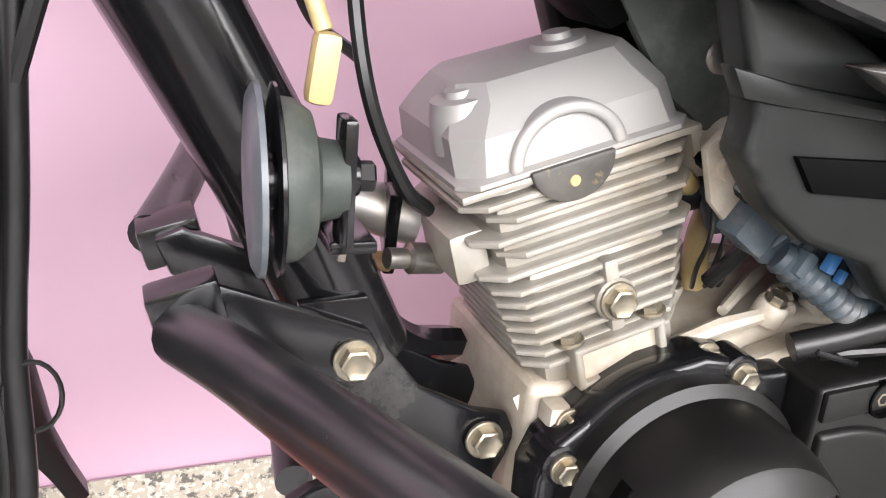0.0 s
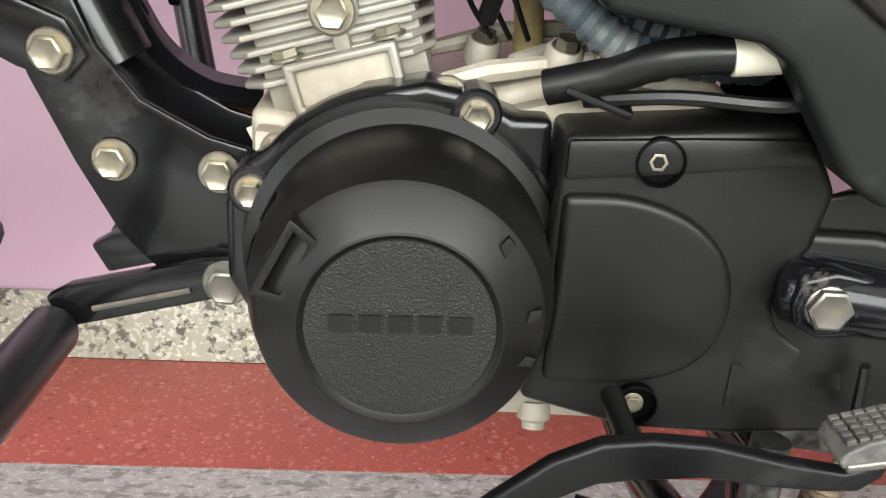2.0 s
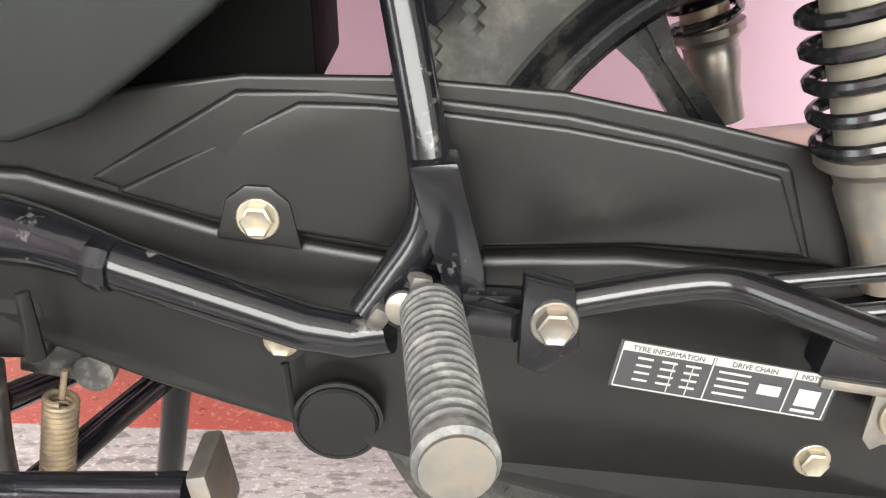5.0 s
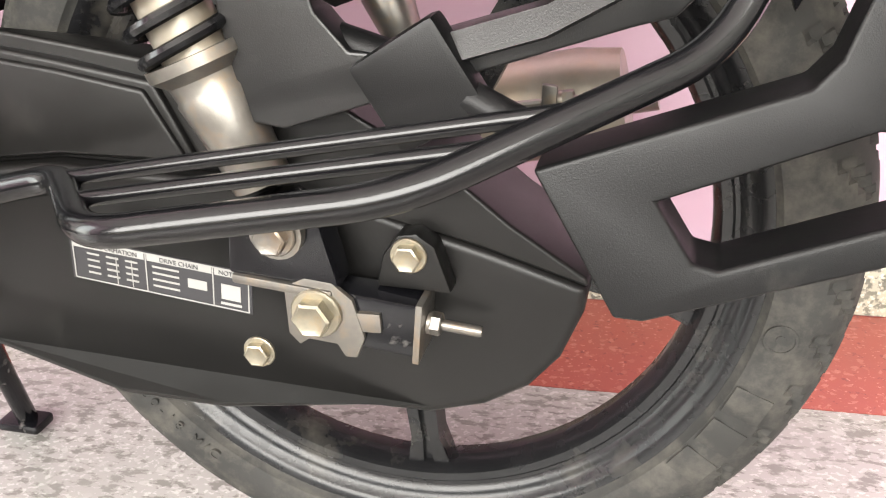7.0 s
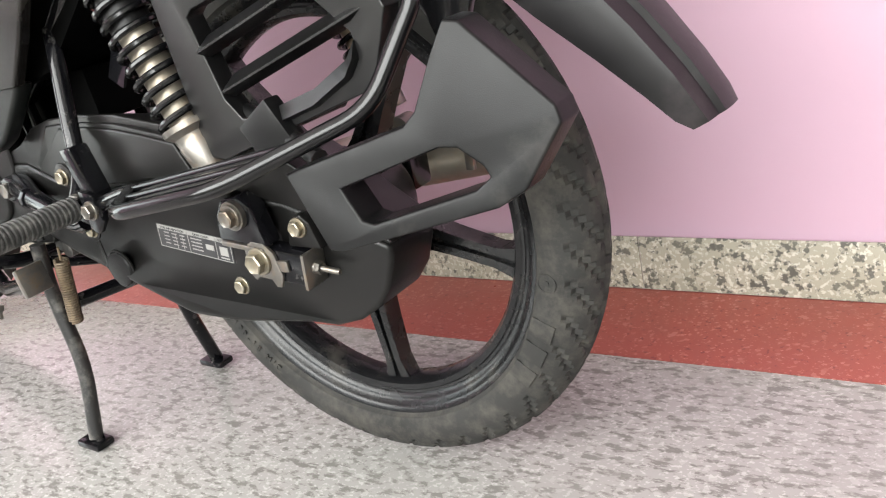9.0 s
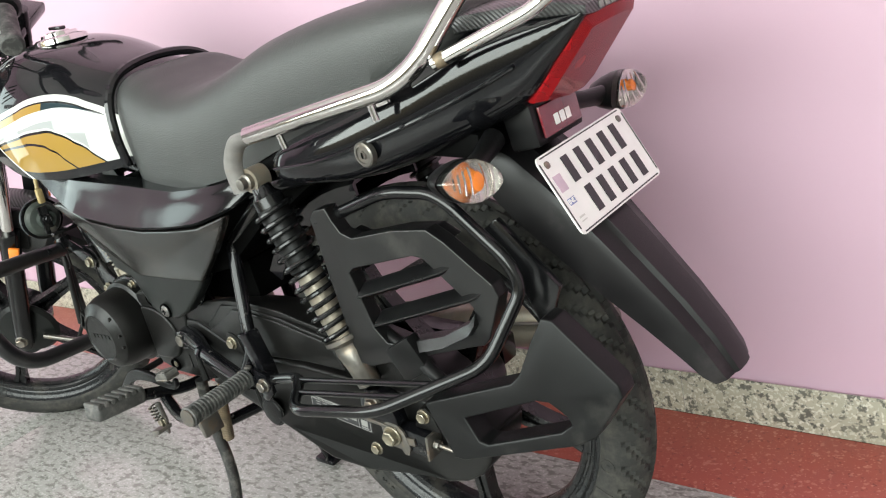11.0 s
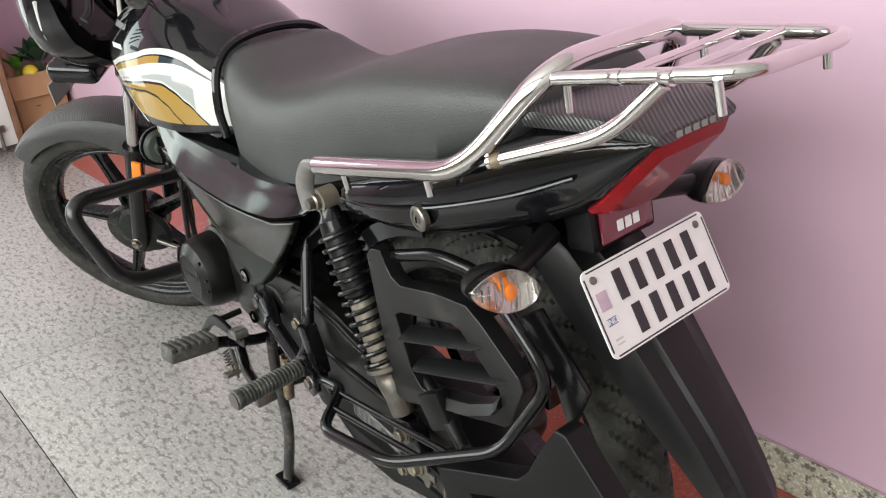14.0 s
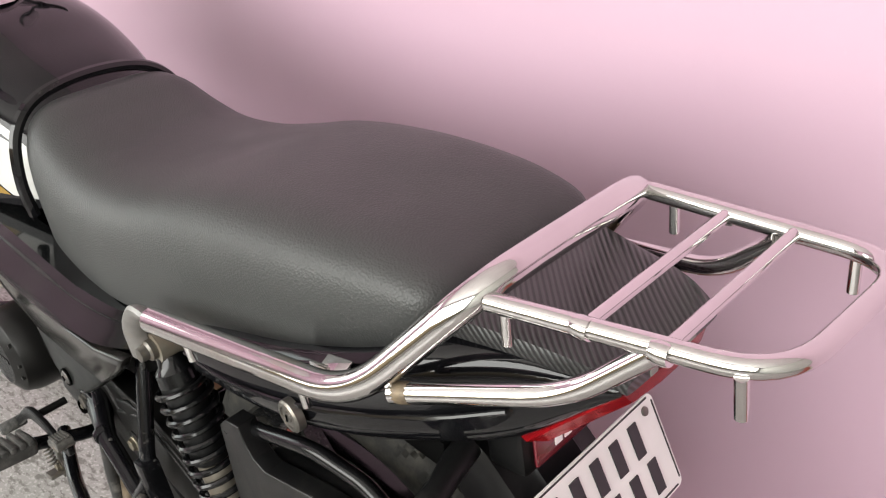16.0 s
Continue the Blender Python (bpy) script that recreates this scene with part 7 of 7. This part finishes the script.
for a in [radians(v) for v in range(130, -9, -6)]:
    r = 0.338 + (0.012 * max(0.0, (a - 2.0)) if a > 2.0 else 0.0) - 0.022 * clamp01((1.0 - a) / 0.4) + 0.030 * clamp01((0.14 - a) / 0.27) ** 2
    rad = Vector((math.cos(a), 0, math.sin(a)))
    c = AX + rad * r
    w = 0.058 if 0.8 < a < 1.9 else (0.058 - 0.016 * max(0.0, (a - 1.9) / 0.38) if a > 1 else 0.014 + 0.044 * clamp01((a - 0.35) / 0.45) + 0.016 * clamp01((0.15 - a) / 0.25))
    lip = (0.045 if a > 0.4 else 0.020 + 0.06 * max(0.0, a)) + 0.05 * math.exp(-((a - 1.05) / 0.35) ** 2)
    prof = [(-w, -lip), (-w, -0.016), (-w * 0.86, -0.004), (-w * 0.4, 0.003), (0, 0.005), (w * 0.4, 0.003), (w * 0.86, -0.004), (w, -0.016), (w, -lip), (w - 0.004, -lip), (w * 0.9, -0.015), (0, -0.003), (-w * 0.9, -0.015), (-w + 0.004, -lip)]
    secs.append([c + MUD_SHIFT + Vector((0, p, 0)) + rad * q for p, q in prof])
fender = spart("front_mudguard", loft(secs[:15]), CARBON, "black carbon-look front mudguard")
sub("mudguard_flap", loft(secs[14:]), BLACK_PLASTIC, fender, "narrow black plastic flap")
for sy in (-0.068, 0.068):
    sub("mudguard_stay", box(tuple(AX + UPV * 0.29 + Vector((0.01, sy, 0))), (0.05, 0.014, 0.10), 0.004, (0, 27, 0)), BLACK_PLASTIC, fender)
spart("fork_crown", join(box(tuple(AX + UPV * 0.50 + Vector((0.02, 0, 0))), (0.075, 0.215, 0.034), 0.008, (0, 27, 0)), box(tuple(AX + UPV * 0.715 + Vector((0.02, 0, 0))), (0.085, 0.215, 0.022), 0.007, (0, 27, 0)), tube([tuple(AX + UPV * 0.47 + Vector((0.045, 0, 0))), tuple(AX + UPV * 0.74 + Vector((0.045, 0, 0)))], 0.024)), FRAME_BLACK, "black fork crowns and steering stem")

# headlamp cowl; from here on the parts are given from an older datum, set forward
SO = Vector((-1.2557, 0.011, 0.302))
STEER = Matrix.Translation((-0.006, 0.012, -0.010)) @ Matrix.Translation(SO) @ Matrix.Rotation(radians(42), 4, UPV) @ Matrix.Translation(-SO) @ Matrix.Translation((-0.045, 0.035, 0.0))
cowl_secs = []
for i in range(15):
    t = i / 14
    x = -1.055 - 0.155 * t
    k = math.sqrt(max(0.0, 1 - (t * 0.985) ** 2.6))
    zc, hw, hh = 0.905 - 0.03 * t, 0.150 * k + 0.004, 0.158 * k + 0.004
    ring = []
    for j in range(28):
        a = 2 * math.pi * j / 28
        c, s = math.cos(a), math.sin(a)
        wid = hw * (1.0 if s > -0.2 else 1.0 - 0.45 * (-s - 0.2))
        ring.append((x + 0.018 * s * (1.0 if s > 0 else 0.0), -0.024 + wid * math.copysign(abs(c) ** 0.75, c), zc + hh * math.copysign(abs(s) ** 0.85, s)))
    cowl_secs.append(ring)
lamp_cowl = spart("headlamp_cowl", loft(cowl_secs), BLACK_PAINT, "glossy black headlamp cowl with twin dials", sharp=70)
sub("headlamp_lens", lathe([(0.0, 0.03), (0.04, 0.026), (0.075, 0.012), (0.088, 0.0), (0.0, 0.0)], (-1.168, -0.024, 0.855), (-1, 0, -0.08), 36), CLEAR_LENS, lamp_cowl, "clear headlamp lens")
sub("white_strip", sweep(spline([(-1.085, -0.172, 0.955), (-1.105, -0.170, 0.90), (-1.112, -0.164, 0.855)], 6), 0.005, 8, flat=0.5), PLATE_WHITE, lamp_cowl, "white decal strip")
dial_face = surface("dial_face", (0.10, 0.06, 0.055), 0.3, 0, 0.2, 50, 300, 0.0)
for yy in (-0.088, 0.012):
    m = frame_to((-1.014, yy - 0.004, 1.004), (0.84, -0.08, 0.54))
    sub("dial_housing", moved(lathe([(0.050, -0.06), (0.053, -0.005), (0.053, 0.010), (0.047, 0.012), (0.045, 0.004), (0.0, 0.004)], axis=(0, 0, 1), n=32), m), BLACK_PLASTIC, lamp_cowl)
    sub("dial", moved(lathe([(0.0445, 0.0045), (0.0, 0.0048)], axis=(0, 0, 1), n=32, close=False), m), dial_face, lamp_cowl, "dark instrument dial")
    sub("dial_ticks", moved(join(*[moved(bars([(0.036, 0, 0.008, 0.0016)], pose(0, 0, 0.0055), 0.0006), pose(0, 0, 0, 0, 0, 30 * k - 60)) for k in range(10)]), m), PLATE_WHITE, lamp_cowl)
    sub("needle", moved(bars([(0.012, 0, 0.040, 0.0022)], pose(0, 0, 0.0068, 0, 0, 205), 0.0008), m), RED_LENS, lamp_cowl, "red needle")
sub("dial_hood", sweep([(-1.052, -0.15, 1.005), (-1.046, -0.10, 1.048), (-1.044, -0.024, 1.058), (-1.046, 0.052, 1.048), (-1.052, 0.102, 1.005)], [0.002, 0.0035, 0.0035, 0.0035, 0.002], 8), BLACK_PAINT, lamp_cowl)
flap = spart("front_plate_holder", join(box((-1.172, -0.040, 0.757), (0.115, 0.135, 0.046), 0.020, (0, 12, 0), seg=4)), BLACK_PAINT, "glossy black chin under the headlamp")
sub("front_plate", box((-1.240, -0.057, 0.722), (0.004, 0.11, 0.052), 0.002, (0, 14, 0)), SILVER_PAINT, flap, "plain front plate seen edge on")

# handlebar, grips, levers, mirrors
hb = spart("handlebar", tube([(-0.750, -0.340, 1.011), (-0.785, -0.19, 1.040), (-0.855, -0.12, 1.045), (-0.893, -0.07, 0.985), (-0.893, 0.025, 0.985), (-0.855, 0.075, 1.045), (-0.785, 0.145, 1.040), (-0.750, 0.295, 1.011)], 0.011, 0.05, 14, 6), CHROME, "chromed handlebar with rubber grips")
for sgn, y0, y1 in ((-1, -0.255, -0.345), (1, 0.21, 0.300)):
    pa, pb = Vector((-0.770, y0, 1.028)), Vector((-0.742, y1, 1.004))
    d = pb - pa
    prof = [(0.0155, 0.0)] + [v for k in range(6) for v in ((0.0165, d.length * (k + 0.1) / 6), (0.0175, d.length * (k + 0.5) / 6), (0.0165, d.length * (k + 0.9) / 6))] + [(0.0195, d.length), (0.0195, d.length + 0.008), (0.015, d.length + 0.012), (0, d.length + 0.012)]
    sub("grip", lathe(prof, tuple(pa), tuple(d), 22), GRIP_RUBBER, hb, "black rubber grip")
    sub("switch_housing", lathe([(0.014, 0), (0.026, 0.003), (0.028, 0.016), (0.028, 0.034), (0.022, 0.042), (0.014, 0.044)], tuple(pa - d.normalized() * 0.046), tuple(d), 18), BLACK_PLASTIC, hb)
    s = 1 if sgn > 0 else -1
    sub("lever", sweep(spline([(-0.822, y0 + 0.02 * -s, 1.030), (-0.840, y0 + 0.035 * s, 1.022), (-0.838, y0 + 0.075 * s, 1.010), (-0.828, y0 + 0.11 * s, 1.000), (-0.832, y0 + 0.125 * s, 0.996)], 6), 0.0046, 10, flat=1.5), FRAME_BLACK, hb, "black alloy lever")
    sub("lever_bracket", box((-0.810, y0 + 0.012 * -s, 1.034), (0.045, 0.028, 0.022), 0.005), BLACK_PLASTIC, hb)
    stem = [(-0.800, y0 - 0.01 * s * -1, 1.045), (-0.795, y0 + 0.002 * s, 1.085), (-0.80, y0 + 0.045 * s, 1.16), (-0.80, y0 + 0.06 * s, 1.185)]
    sub("mirror_stem", tube(stem, 0.0058, 0.03, 12), FRAME_BLACK, hb)
    mm = frame_to((-0.80, y0 + 0.085 * s, 1.205), (0.93, -0.25 * s, -0.12)) @ Matrix.Diagonal((0.72, 1.25, 1.0, 1.0))
    sub("mirror_shell", moved(lathe([(0.0, -0.028), (0.025, -0.025), (0.046, -0.012), (0.052, 0.0), (0.050, 0.004), (0.0, 0.004)], axis=(0, 0, 1), n=28), mm), BLACK_PAINT, hb)
    sub("mirror_glass", moved(lathe([(0.048, 0.0048), (0.0, 0.005)], axis=(0, 0, 1), n=28, close=False), mm), MIRROR, hb, "mirror glass")
for k, (ya, yb) in enumerate(((-0.20, -0.02), (0.16, 0.0), (-0.215, -0.05))):
    sub("control_cable", sweep(spline([(-0.815, ya, 1.040), (-0.90, ya * 0.8, 1.085 + 0.02 * k), (-0.985, yb, 1.03), (-0.985, yb, 0.93), (-0.93 + 0.02 * k, yb * 0.5, 0.80)], 7), 0.0038, 8), CABLE, hb)

# steering lock area and horn-side cables that hang beside the engine
for hose in ([(-1.0295, 0.0135, 0.7800), (-1.0364, -0.0028, 0.7050), (-1.0389, -0.0053, 0.6325), (-1.0420, -0.0053, 0.5612), (-1.0445, -0.0053, 0.4525), (-1.0457, -0.0053, 0.3800), (-1.0670, 0.0010, 0.2800)],
             [(-1.0107, 0.0135, 0.7800), (-1.0232, -0.0028, 0.7050), (-1.0257, -0.0053, 0.6325), (-1.0307, -0.0053, 0.5425), (-1.0370, -0.0078, 0.4675), (-1.0382, -0.0178, 0.3800), (-1.0607, -0.0178, 0.2925)]):
    bpart("brake_hose", sweep(spline(hose, 7), 0.0064, 10), CABLE, "black hose hanging beside the engine")
bpart("cable_tie", sweep([(-1.0300 + 0.0130 * math.cos(a), -0.012, 0.4430 + 0.0190 * math.sin(a)) for a in [2 * math.pi * k / 20 for k in range(20)]], 0.0014, 6, closed=True), CABLE, "black loop of cable tie")
